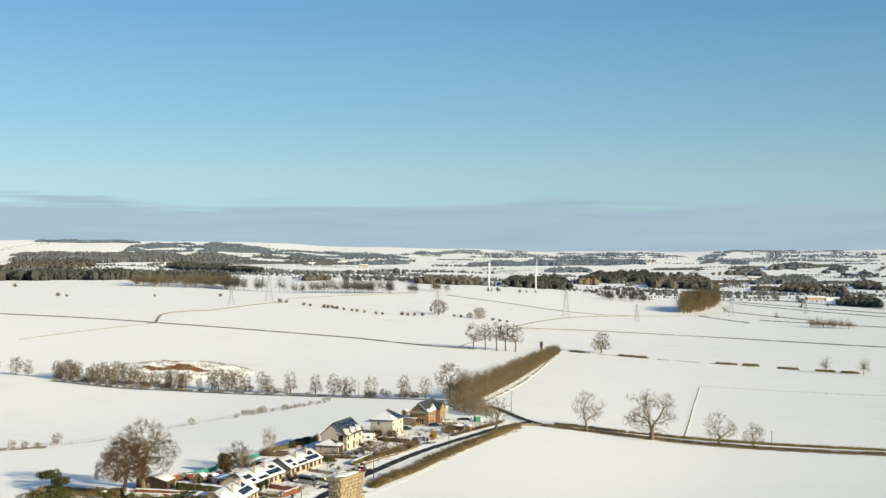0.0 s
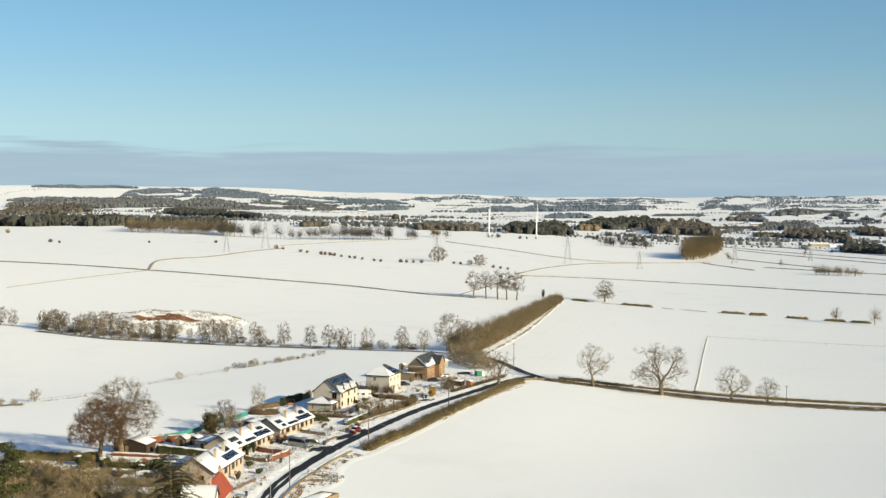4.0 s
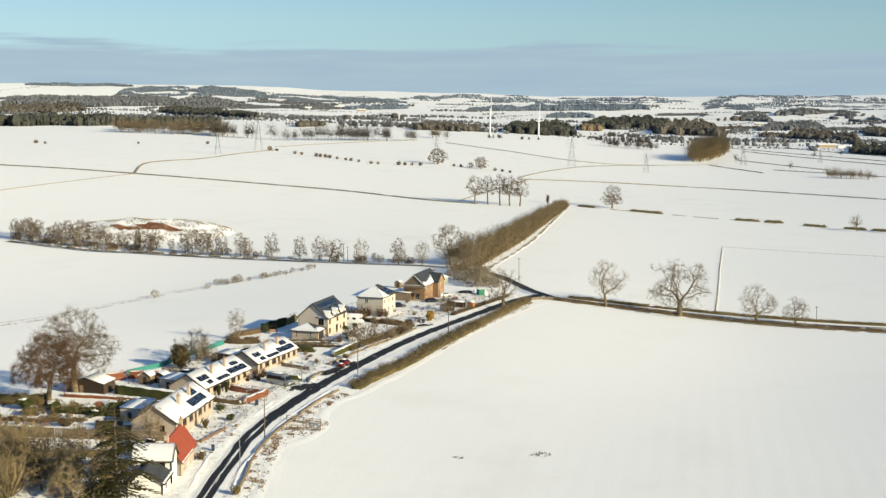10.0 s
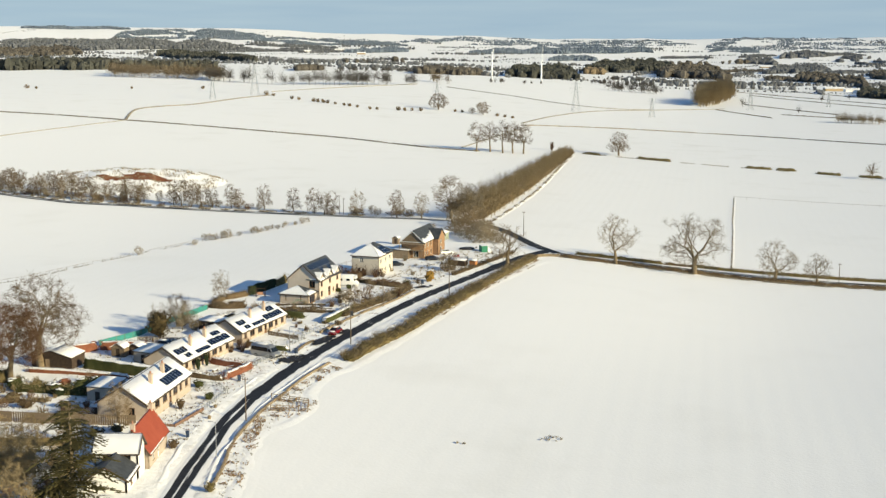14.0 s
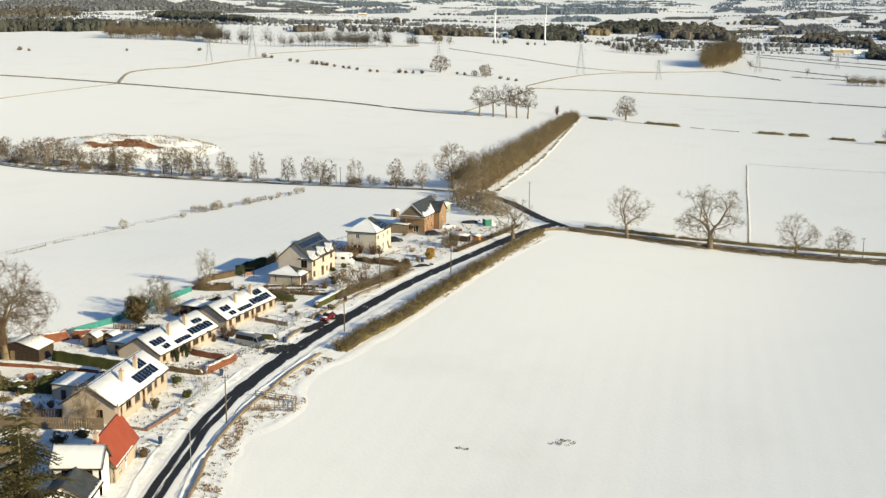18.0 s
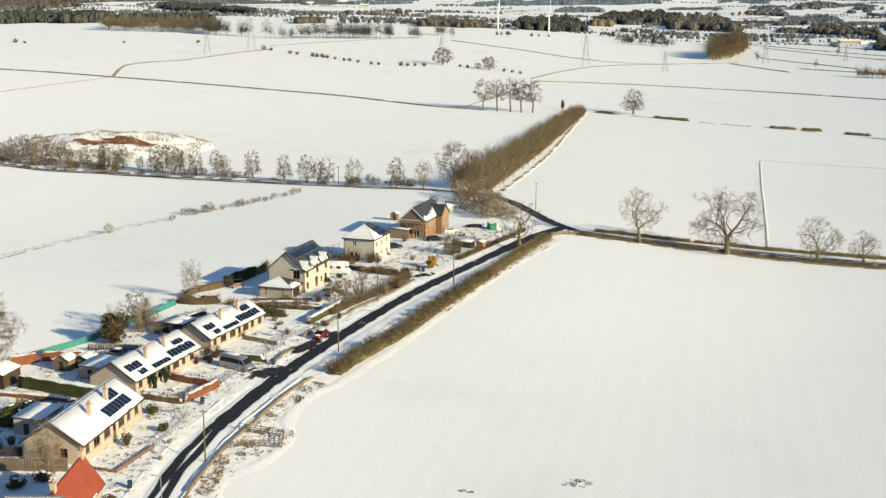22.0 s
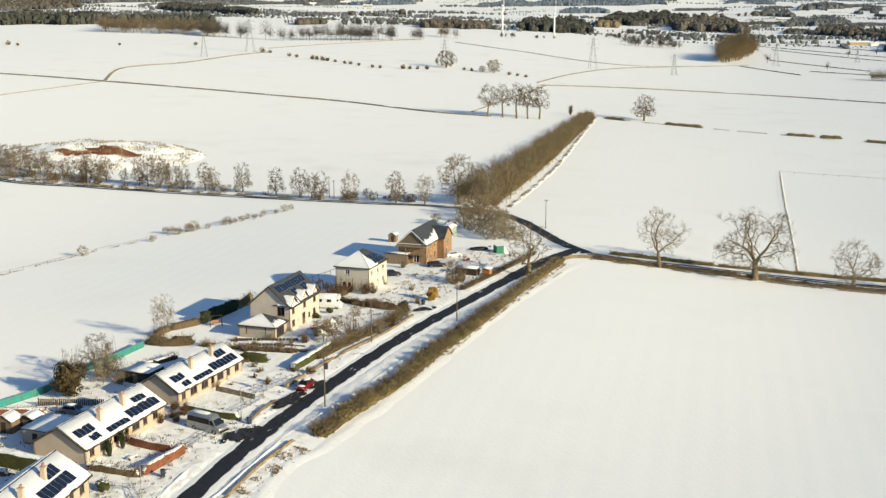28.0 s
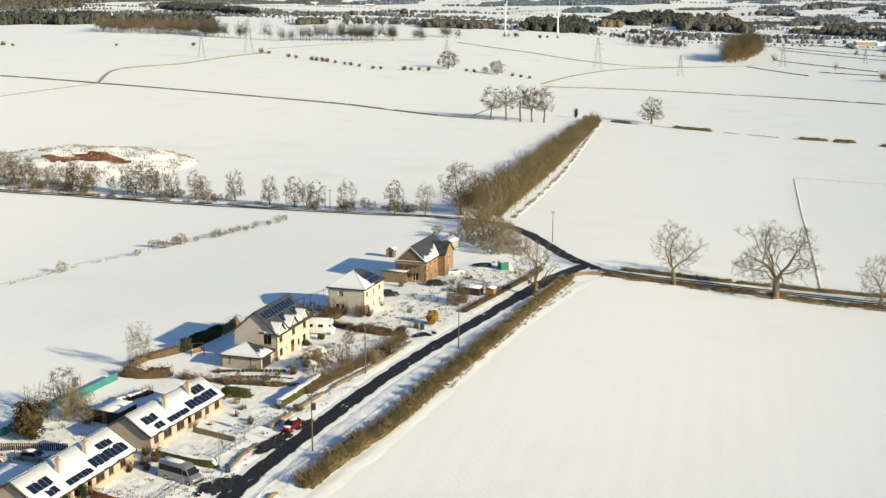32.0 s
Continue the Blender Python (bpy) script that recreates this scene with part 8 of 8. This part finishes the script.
for face, length, axis in (("side", 3.1, 1), ("end", 0.9, 0)):
    for r in range(10):
        u = -length / 2 + (0.1 if r % 2 else 0.0)
        while u < length / 2 - 0.12:
            w, me = rng.choice(stones)
            o = new("stone", me)
            o.parent = stack
            z = top - 0.40 - r * 0.245
            o.matrix_basis = pose(0.46, u + w / 2, z, 0, 0, 90) if axis == 1 else pose(u + w / 2, -1.56, z)
            u += w + 0.025



# ---- the far country ----
def unit_crowns():
    """Rough egg-shaped and pointed crowns of radius one, to be scaled."""
    out = []
    for k in range(8):
        s = Shape()
        s.blob((0, 0, 0), (1, 1, 1), k * 3.7, 6, 4, 0.9)
        out.append((s.v, s.f))
    for k in range(4):
        rng = random.Random(k)
        ring = [(math.cos(a) * rng.uniform(0.7, 1.3), math.sin(a) * rng.uniform(0.7, 1.3), -0.9 + rng.uniform(-0.1, 0.3)) for a in (0, 1.26, 2.51, 3.77, 5.03)]
        waist = [(x * 0.75, y * 0.75, 0.0 + rng.uniform(-0.2, 0.2)) for x, y, z in ring]
        out.append((ring + waist + [(0.1, 0, 1.0)], [(a, (a + 1) % 5, 5 + (a + 1) % 5, 5 + a) for a in range(5)] + [(5 + a, 5 + (a + 1) % 5, 10) for a in range(5)]))
    return out


CROWNS = unit_crowns()


def crown(s, x, y, z, h, r, rng, pointed=False):
    v, f = CROWNS[8 + rng.randrange(4)] if pointed else CROWNS[rng.randrange(8)]
    a = rng.random() * 6.283
    ca, sa = math.cos(a) * r, math.sin(a) * r
    s.add([(x + p[0] * ca - p[1] * sa, y + p[0] * sa + p[1] * ca, z + h * (0.5 + 0.52 * p[2])) for p in v], f)


def wood(label, pts, depth, h, count, mat, seed, name="woodland", dense=False):
    """A far wood along a line of the plan, running back by its depth, its edges broken."""
    rng = random.Random(seed)
    s = Shape()
    far = pts[0][1] > 2300
    for k in range(count):
        f = rng.random() * (len(pts) - 1)
        i = int(f)
        a, b = pts[i], pts[i + 1]
        u = f - i
        y0 = a[1] + (b[1] - a[1]) * u
        back = rng.random() ** 1.2
        y = y0 + back * depth
        x = (a[0] + (b[0] - a[0]) * u) * y / y0
        if noise.noise(Vector((x / 40, y / 60, seed))) < -0.25 and (back < 0.25 or back > 0.8):
            continue
        z = G(x, y) + relief(x, y)
        hh = h * rng.uniform(0.7, 1.15) * (1 + 0.25 * noise.noise(Vector((x / 50, y / 80, seed + 3))))
        if far:
            crown(s, x, y, z, hh, hh * 0.6, rng)
        else:
            low_tree(s, x, y, z, hh, rng, 52 if dense else 26, 0.40, max(0.08, y / 14000))
    return solid(name, s, mat, label, "woodland", kind="stuff")


def forest(label, a, b, depth, h, mat, seed, bare=0.0, gaps=-0.5, size=0.5, name="woodland", grow=1.0):
    """A far forest seen edge-on: crown beside crown from a to b, running back by its depth, with a ragged edge and clearings.
    gaps: how much of it is cleared; bare: share of broad leafless crowns; grow: density."""
    rng = random.Random(seed)
    s = Shape()
    width = math.dist(a, b)
    cell = h * size * 1.15
    for k in range(min(6000, max(14, int(grow * 1.5 * width * depth / (cell * cell))))):
        u, v = rng.random(), rng.random() ** 1.1
        y0 = a[1] + (b[1] - a[1]) * u
        taper = min(1.0, 5 * u, 5 * (1 - u)) ** 0.6
        y = y0 + depth * (0.16 * noise.noise(Vector((u * 7, seed, 2))) + v * taper * (1 + 0.5 * noise.noise(Vector((u * 9, seed, 0)))))
        x = (a[0] + (b[0] - a[0]) * u) * (y + 60) / (y0 + 60)
        if noise.noise(Vector((x / 170, y / 75, seed))) + 0.4 * noise.noise(Vector((x / 45, y / 40, seed))) < gaps or rng.random() > 0.25 + 5 * min(u, 1 - u):
            continue
        hh = h * 0.85 * rng.uniform(0.55, 1.15) * (1 + 0.35 * noise.noise(Vector((x / 60, y / 90, seed + 3))))
        broad = rng.random() < bare
        crown(s, x, y, G(x, y) + relief(x, y) - 0.06 * hh, hh, hh * size * (0.95 if broad else 0.72) * rng.uniform(0.8, 1.2), rng, not broad and rng.random() < 0.6)
    if s.v:
        solid(name, s, mat, label, "woodland", kind="stuff")


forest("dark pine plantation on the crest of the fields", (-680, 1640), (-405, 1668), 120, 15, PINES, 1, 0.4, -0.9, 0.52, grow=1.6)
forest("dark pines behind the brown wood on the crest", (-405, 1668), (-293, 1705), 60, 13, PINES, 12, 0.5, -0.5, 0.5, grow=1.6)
wood("brown leafless wood on the crest of the fields", [(-372, 1475), (-299, 1446), (-236, 1412)], 90, 18, 150, WOODLAND_TAN, 2, dense=True)
wood("brown leafless trees at the end of the wood", [(-255, 1425), (-222, 1405)], 25, 20, 16, WOODLAND, 3, dense=True)
wood("small group of leafless trees on the crest", [(-215, 1400), (-172, 1375)], 15, 20, 9, WOODLAND, 4, dense=True)
wood("belt of leafless trees behind the fields", [(-168, 1366), (-110, 1400), (-60, 1441)], 25, 18, 48, WOODLAND, 5, dense=True)
wood("pair of leafless trees on the crest", [(-43, 1462), (-30, 1464)], 10, 18, 5, WOODLAND, 6, dense=True)
wood("tan larch group on the skyline of the field", [(-14, 1565), (10, 1550)], 30, 15, 14, WOODLAND_TAN, 7)
forest("brown leafless woods covering the far slope", (-1367, 3908), (-886, 4104), 250, 14.4, HAZE_WOODS, 400, 0.8, -0.7)
forest("grey woods along the foot of the white hill", (-1458, 4168), (-937, 4340), 90, 11.0, HAZE_WOODS, 450, 0.6, -0.5)
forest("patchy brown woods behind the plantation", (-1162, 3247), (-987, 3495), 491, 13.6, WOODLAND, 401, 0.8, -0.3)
forest("grey-brown woods along the foot of the hills", (-1101, 3893), (-661, 4078), 265, 14.3, HAZE_WOODS, 402, 0.7, -0.6)
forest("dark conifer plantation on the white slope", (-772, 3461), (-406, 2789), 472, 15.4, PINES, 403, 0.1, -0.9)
forest("far hillside forest tinted blue-grey for haze", (-1142, 4421), (-596, 4401), 205, 6.4, HAZE_SPRUCE, 404, 0.3, -0.3)
forest("dark forest along the far skyline", (-1524, 4621), (-1134, 4629), 62, 8.3, HAZE_SPRUCE, 405, 0.2, -0.6)
forest("scattered grey woods in the broad valley", (-839, 3890), (-293, 4026), 346, 7.1, HAZE_WOODS, 406, 0.6, -0.1)
forest("woods at the foot of the hills, tinted blue-grey for haze", (-662, 4316), (-122, 4328), 187, 5.8, HAZE_SPRUCE, 407, 0.4, -0.1)
forest("dark strip of forest in the valley", (-305, 3991), (-111, 4086), 127, 10.9, HAZE_SPRUCE, 408, 0.3, -0.9)
forest("long dark forest across the valley", (82, 4029), (692, 4208), 192, 11.1, HAZE_SPRUCE, 409, 0.3, -0.75)
forest("dark conifer wood in a fold of the valley", (311, 3758), (463, 3848), 159, 10.3, HAZE_SPRUCE, 410, 0.2, -0.8)
forest("forest strips on the far rise, tinted blue-grey for haze", (-164, 4437), (927, 4433), 199, 5.2, HAZE_SPRUCE, 411, 0.4, -0.12)
forest("woods over the far white hills, tinted faint for haze", (888, 4340), (1513, 4239), 506, 5.0, HAZE_SPRUCE, 412, 0.5, -0.03)
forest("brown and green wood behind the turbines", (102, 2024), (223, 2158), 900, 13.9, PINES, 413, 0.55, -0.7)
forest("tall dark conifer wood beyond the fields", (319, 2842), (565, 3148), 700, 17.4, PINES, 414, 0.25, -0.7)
forest("brown leafless trees before the conifers", (295, 2683), (336, 2707), 221, 14.4, WOODLAND_TAN, 415, 0.9, -0.9)
forest("dark mixed wood beside the larches", (462, 2750), (578, 2615), 777, 18.0, WOODLAND, 416, 0.6, -0.7)
forest("dark wood on the plain", (1044, 3958), (1212, 4047), 159, 14.4, HAZE_WOODS, 417, 0.5, -0.7)
forest("dark strip of trees on the plain", (932, 4025), (1357, 4086), 106, 7.3, HAZE_WOODS, 418, 0.5, -0.1)
forest("small dark wood on the plain", (894, 3804), (970, 3720), 171, 11.8, HAZE_WOODS, 419, 0.6, -0.5)
forest("grey wood at the edge of the plain", (1193, 3881), (1282, 3642), 211, 10.1, HAZE_WOODS, 420, 0.6, -0.25)
forest("dark plantation between white fields", (769, 3078), (974, 3229), 358, 11.3, HAZE_WOODS, 421, 0.4, -0.6)
forest("brown woods round a farm", (716, 2607), (756, 2435), 339, 14.6, WOODLAND, 422, 0.8, -0.6)
forest("brown woods beside the farm", (747, 2404), (750, 2294), 247, 14.6, WOODLAND, 423, 0.7, -0.6)
forest("dark garden trees of a farm", (609, 1909), (646, 1825), 223, 11.6, PINES, 424, 0.6, -0.4)
forest("mixed trees in the valley", (932, 2801), (961, 2706), 354, 12.3, WOODLAND, 425, 0.7, -0.4)
forest("thin far tree line on the plain", (675, 3998), (850, 4020), 72, 5.4, HAZE_WOODS, 426, 0.6, -0.2)
forest("thin far tree line below the hills", (879, 4249), (1046, 4231), 141, 5.7, HAZE_SPRUCE, 427, 0.4, -0.3)
forest("tree line on the plain", (701, 3223), (817, 3214), 114, 7.2, WOODLAND, 428, 0.9, 0.0)
forest("tree line between the far fields", (664, 2654), (707, 2574), 121, 8.2, WOODLAND, 429, 0.9, -0.1)
forest("far tree line at the edge of the plain", (931, 3102), (1106, 3148), 105, 7.0, HAZE_WOODS, 430, 0.9, -0.05)
forest("farmstead trees in the valley", (14, 1872), (58, 2000), 453, 8.6, WOODLAND, 431, 0.8, -0.3)
forest("leafless trees above the white field", (-39, 1855), (16, 1915), 274, 10.8, WOODLAND, 432, 0.9, -0.3)
forest("leafless copse in the valley", (-198, 1762), (-170, 1837), 141, 7.1, WOODLAND, 433, 0.95, -0.7)
wood("row of leafless trees in the valley", [(-222, 1801), (-204, 1825)], 12, 7.2, 5, WOODLAND, 434, dense=True)
wood("row of leafless trees in the valley", [(-146, 1798), (-107, 1828)], 12, 8.0, 9, WOODLAND, 435, dense=True)
wood("row of leafless trees in the valley", [(-105, 1874), (-41, 1938)], 12, 9.3, 16, WOODLAND, 436, dense=True)
wood("hedgerow trees on the white rise", [(-249, 2992), (-172, 3141)], 12, 11.0, 8, WOODLAND, 437, dense=True)
wood("hedgerow trees on the white rise", [(-139, 3358), (-63, 3305)], 12, 13.4, 5, WOODLAND, 438, dense=True)
wood("round leafless trees on the plain", [(791, 3736), (911, 3777)], 12, 13.5, 9, WOODLAND, 439, dense=True)
wood("hedgerow trees below the wood", [(56, 1655), (137, 1755)], 12, 6.8, 12, WOODLAND, 440, dense=True)
wood("round leafless trees before the conifers", [(279, 2251), (395, 2359)], 12, 11.3, 16, WOODLAND, 441, dense=True)
wood("large brown larch wood in the fields", [(289, 1492), (322, 1560), (386, 1750)], 90, 30, 230, LARCH, 21, dense=True)
wood("brown larch wood widening uphill", [(352, 1740), (440, 1980)], 200, 20, 170, LARCH, 22, dense=True)
wood("brown scrub wood in the fields", [(374, 1268), (418, 1250)], 22, 11, 40, LARCH, 27)
wood("row of round leafless trees", [(222, 1770), (312, 1794)], 14, 16, 26, WOODLAND, 28, dense=True)
wood("row of round leafless trees", [(225, 1990), (330, 2030)], 14, 10, 30, WOODLAND, 29, dense=True)

rng = random.Random(31)
rows_far = Shape()
for k in range(320):
    y0 = 1950 + 2600 * rng.random() ** 0.8
    x0 = rng.uniform(-0.40, 0.36) * y0
    if -0.45 < x0 / y0 < -0.12 and y0 < 2400:
        continue
    a = rng.choice((rng.uniform(-0.2, 0.25), rng.uniform(-0.1, 0.1), rng.uniform(-0.1, 0.1), rng.uniform(0.9, 1.5)))
    gap, tall = rng.uniform(4, 10), rng.choice((1.6, 2.0, 2.6, 4.0, 6.0))
    for j in range(rng.randint(12, 44)):
        if rng.random() < 0.15:
            continue
        x, y = x0 + math.cos(a) * j * gap + rng.gauss(0, 2), y0 + math.sin(a) * j * gap
        h = tall * rng.uniform(0.7, 1.4)
        crown(rows_far, x, y, G(x, y) + relief(x, y) - 0.2, h, h * 0.6, rng)
solid("hedgerow", rows_far, HAZE_WOODS, "countless small trees along distant hedgerows", "woodland", kind="stuff")
# hedge lines of the right-hand fields
for pts in ([(499, 2246), (572, 2031), (636, 1775)], [(451, 1915), (500, 1720), (550, 1535)], [(371, 1620), (400, 1520), (427, 1424)], [(440, 2080), (520, 1850), (600, 1600)], [(360, 1400), (420, 1340), (500, 1250)], [(330, 1330), (300, 1450)]):
    hedge("hedge", "thin dark hedge line between distant fields", pts, 1.0, 0.8, HEDGE_OLIVE, None, 0, wild=0.6, step=4)
for k, (x, y, h) in enumerate(((353, 1548, 14), (570, 2204, 12), (508, 1753, 12), (567, 1821, 10), (391, 1449, 9), (232.7, 751, 11.0), (252.6, 742.5, 12.8))):
    s = Shape()
    low_tree(s, 0, 0, 0, h, random.Random(800 + k), 40, 0.42, 0.14)
    solid("tree", s, WOODLAND if y > 1000 else TWIG, "lone leafless tree in the open fields", "tree", at(x, y))


def pylon(x, y, h, turn, arms=3):
    """A lattice pylon with cross-arms."""
    root = thing("pylon", "grey steel lattice pylon standing in the snow", "pylon", at(x, y, turn), "pylons")
    s = Shape()
    t = 0.16 * max(1.0, y / 1100)
    levels = [0, 0.22, 0.42, 0.58, 0.70, 0.80, 0.90, 1.0]
    half = lambda f: h * (0.11 * (1 - f) ** 1.2 + 0.02)
    for i in range(len(levels) - 1):
        f, g = levels[i], levels[i + 1]
        lo = [(sx * half(f), sy * half(f), h * f) for sx, sy in ((-1, -1), (1, -1), (1, 1), (-1, 1))]
        hi = [(sx * half(g), sy * half(g), h * g) for sx, sy in ((-1, -1), (1, -1), (1, 1), (-1, 1))]
        for k in range(4):
            s.beam(lo[k], hi[k], t, t)
            s.beam(lo[k], hi[(k + 1) % 4], t * 0.5, t * 0.5)
            s.beam(lo[(k + 1) % 4], hi[k], t * 0.5, t * 0.5)
            s.beam(hi[k], hi[(k + 1) % 4], t * 0.5, t * 0.5)
    part("tower", s, PYLON, root)
    for f in (0.66, 0.79, 0.92)[:arms]:
        a = Shape()
        w = h * (0.17 if f != 0.79 else 0.21)
        for sg in (-1, 1):
            for yy in (-half(f), half(f)):
                a.beam((sg * half(f), yy, h * f), (sg * w, 0, h * f + 0.3), t * 0.7, t * 0.7)
            a.beam((sg * half(f), 0, h * f + h * 0.05), (sg * w, 0, h * f + 0.3), t * 0.6, t * 0.6)
            a.beam((sg * w, 0, h * f + 0.2), (sg * w, 0, h * f - 1.5), t * 0.5, t * 0.5)
        part("cross_arm", a, PYLON, root)


for x, y, h, a in ((-193, 1128, 19, 20), (-168.5, 1200, 27, 20), (-5, 1150, 20, 10), (121, 1216, 27, 10), (192, 1225, 18, 10), (345, 1480, 24, 5), (470, 1600, 17, 5)):
    pylon(x, y, h, a)


def turbine(x, y, h):
    root = thing("wind_turbine", "slim white wind turbine with its blades edge-on", "wind turbine", at(x, y), "wind turbines")
    s = Shape()
    s.tube((0, 0, -1), (0, 0, h * 0.7), 1.35, 0.85, 12, True)
    part("tower", s, WHITE_PAINT, root, "", True)
    n = Shape()
    n.box((-0.2, 0, h * 0.7 + 0.5), (3.0, 1.3, 1.3), 0, 0.8)
    part("nacelle", n, WHITE_PAINT, root)
    for k in range(3):
        a = 6.28319 * k / 3
        b = Shape()
        c, d = Vector((1.5, 0, h * 0.7 + 0.5)), Vector((0, math.sin(a), math.cos(a)))
        e = c + d * h * 0.3
        b.beam(c, c + d * h * 0.1, 0.9, 0.9)
        b.beam(c + d * h * 0.1, e, 0.55, 0.55)
        part("blade", b, WHITE_PAINT, root)


turbine(65.2, 1752, 52)
turbine(135.6, 1806, 50)

# farm buildings on the plain
for x, y, w, h, m in ((645, 2140, 34, 6, STONE), (665, 2110, 26, 5, WHITE_WALL), (12, 2095, 30, 5, STONE), (45, 2080, 18, 5, STONE), (-20, 2120, 20, 5, WHITE_WALL), (-330, 4060, 30, 7, WHITE_WALL), (-250, 3900, 26, 7, STONE), (-420, 3960, 22, 7, WHITE_WALL), (880, 3500, 30, 6, STONE)):
    root = thing("farm_building", "distant farm building with a snowy roof", "farm building", at(x, y, 8))
    s = Shape()
    s.box((0, 0, h * 0.35), (w, w * 0.35, h * 0.8))
    part("wall", s, m, root)
    r = Shape()
    a, b, z0, z1 = w / 2 + 0.4, w * 0.175 + 0.5, h * 0.72, h * 1.15
    r.add([(-a, -b, z0), (a, -b, z0), (a, b, z0), (-a, b, z0), (-a, 0, z1), (a, 0, z1)], [(0, 1, 5, 4), (2, 3, 4, 5), (0, 4, 3), (1, 2, 5), (3, 2, 1, 0)])
    part("roof", r, SNOW_ROOF, root)

# spoil mound with bare red earth
MX, MY, MA, MB, MH = -138.0, 632.0, 42.0, 30.0, 8.5


def mound_z(x, y):
    u, v = (x - MX) / MA, (y - MY) / MB
    r = math.sqrt(u * u + v * v)
    k = max(0.0, 1 - r) ** 0.55 * (1 + 0.25 * noise.noise(Vector((x / 9, y / 9, 0))))
    return G(x, y) - 0.3 + MH * min(k, 0.9) * (0.75 + 0.25 * noise.noise(Vector((x / 18, y / 14, 4)))) - 0.9 * max(0.0, noise.noise(Vector((x / 4, y / 4, 9)))) * k


s, n = Shape(), 54
for i in range(n + 1):
    for k in range(n + 1):
        x, y = MX + MA * 1.08 * (2 * k / n - 1), MY + MB * 1.08 * (2 * i / n - 1)
        s.v.append((x, y, mound_z(x, y)))
s.f = [(i * (n + 1) + k, i * (n + 1) + k + 1, (i + 1) * (n + 1) + k + 1, (i + 1) * (n + 1) + k) for i in range(n) for k in range(n)]
solid("mound", s, SNOW, "snow-covered spoil mound with rough slopes", "mound", kind="structure", smooth=True)
for cx, cy, rx, ry, sd in ((-131.4, 621.5, 11.0, 7.5, 1), (-142.5, 618.5, 8.0, 5.0, 5), (-122.5, 619.5, 5.5, 3.0, 8)):
    s = Shape()
    m = 22
    for i in range(m):
        for k in range(m):
            u, v = 2 * (k + 0.5) / m - 1, 2 * (i + 0.5) / m - 1
            if u * u + v * v + 0.9 * noise.noise(Vector((u * 2.2, v * 2.2, sd))) > 0.75:
                continue
            q = [(cx + rx * (2 * (k + a) / m - 1), cy + ry * (2 * (i + b) / m - 1)) for a, b in ((0, 0), (1, 0), (1, 1), (0, 1))]
            s.add([(x, y, mound_z(x, y) + 0.12 + 0.25 * noise.noise(Vector((x * 1.3, y * 1.3, 3)))) for x, y in q], [(0, 1, 2, 3)])
    solid("soil_scar", s, SOIL, "bare patch of red-brown soil on the mound", "soil", kind="structure")
rng = random.Random(44)
s = Shape()
for k in range(6500):
    a, r = rng.random() * 6.28, math.sqrt(rng.random())
    x, y = MX + MA * r * math.cos(a), MY + MB * r * math.sin(a)
    if noise.noise(Vector((x / 5, y / 5, 5))) < 0.0:
        continue
    z = mound_z(x, y)
    b = rng.random() * 6.28
    s.add([(x, y, z - 0.05), (x + 0.4 * math.cos(b), y + 0.4 * math.sin(b), z - 0.05), (x + 0.2, y, z + rng.uniform(0.4, 0.9))], [(0, 1, 2)])
solid("rough_grass", s, DEAD_GRASS, "dead grass showing through snow on the mound", "grass", kind="stuff")
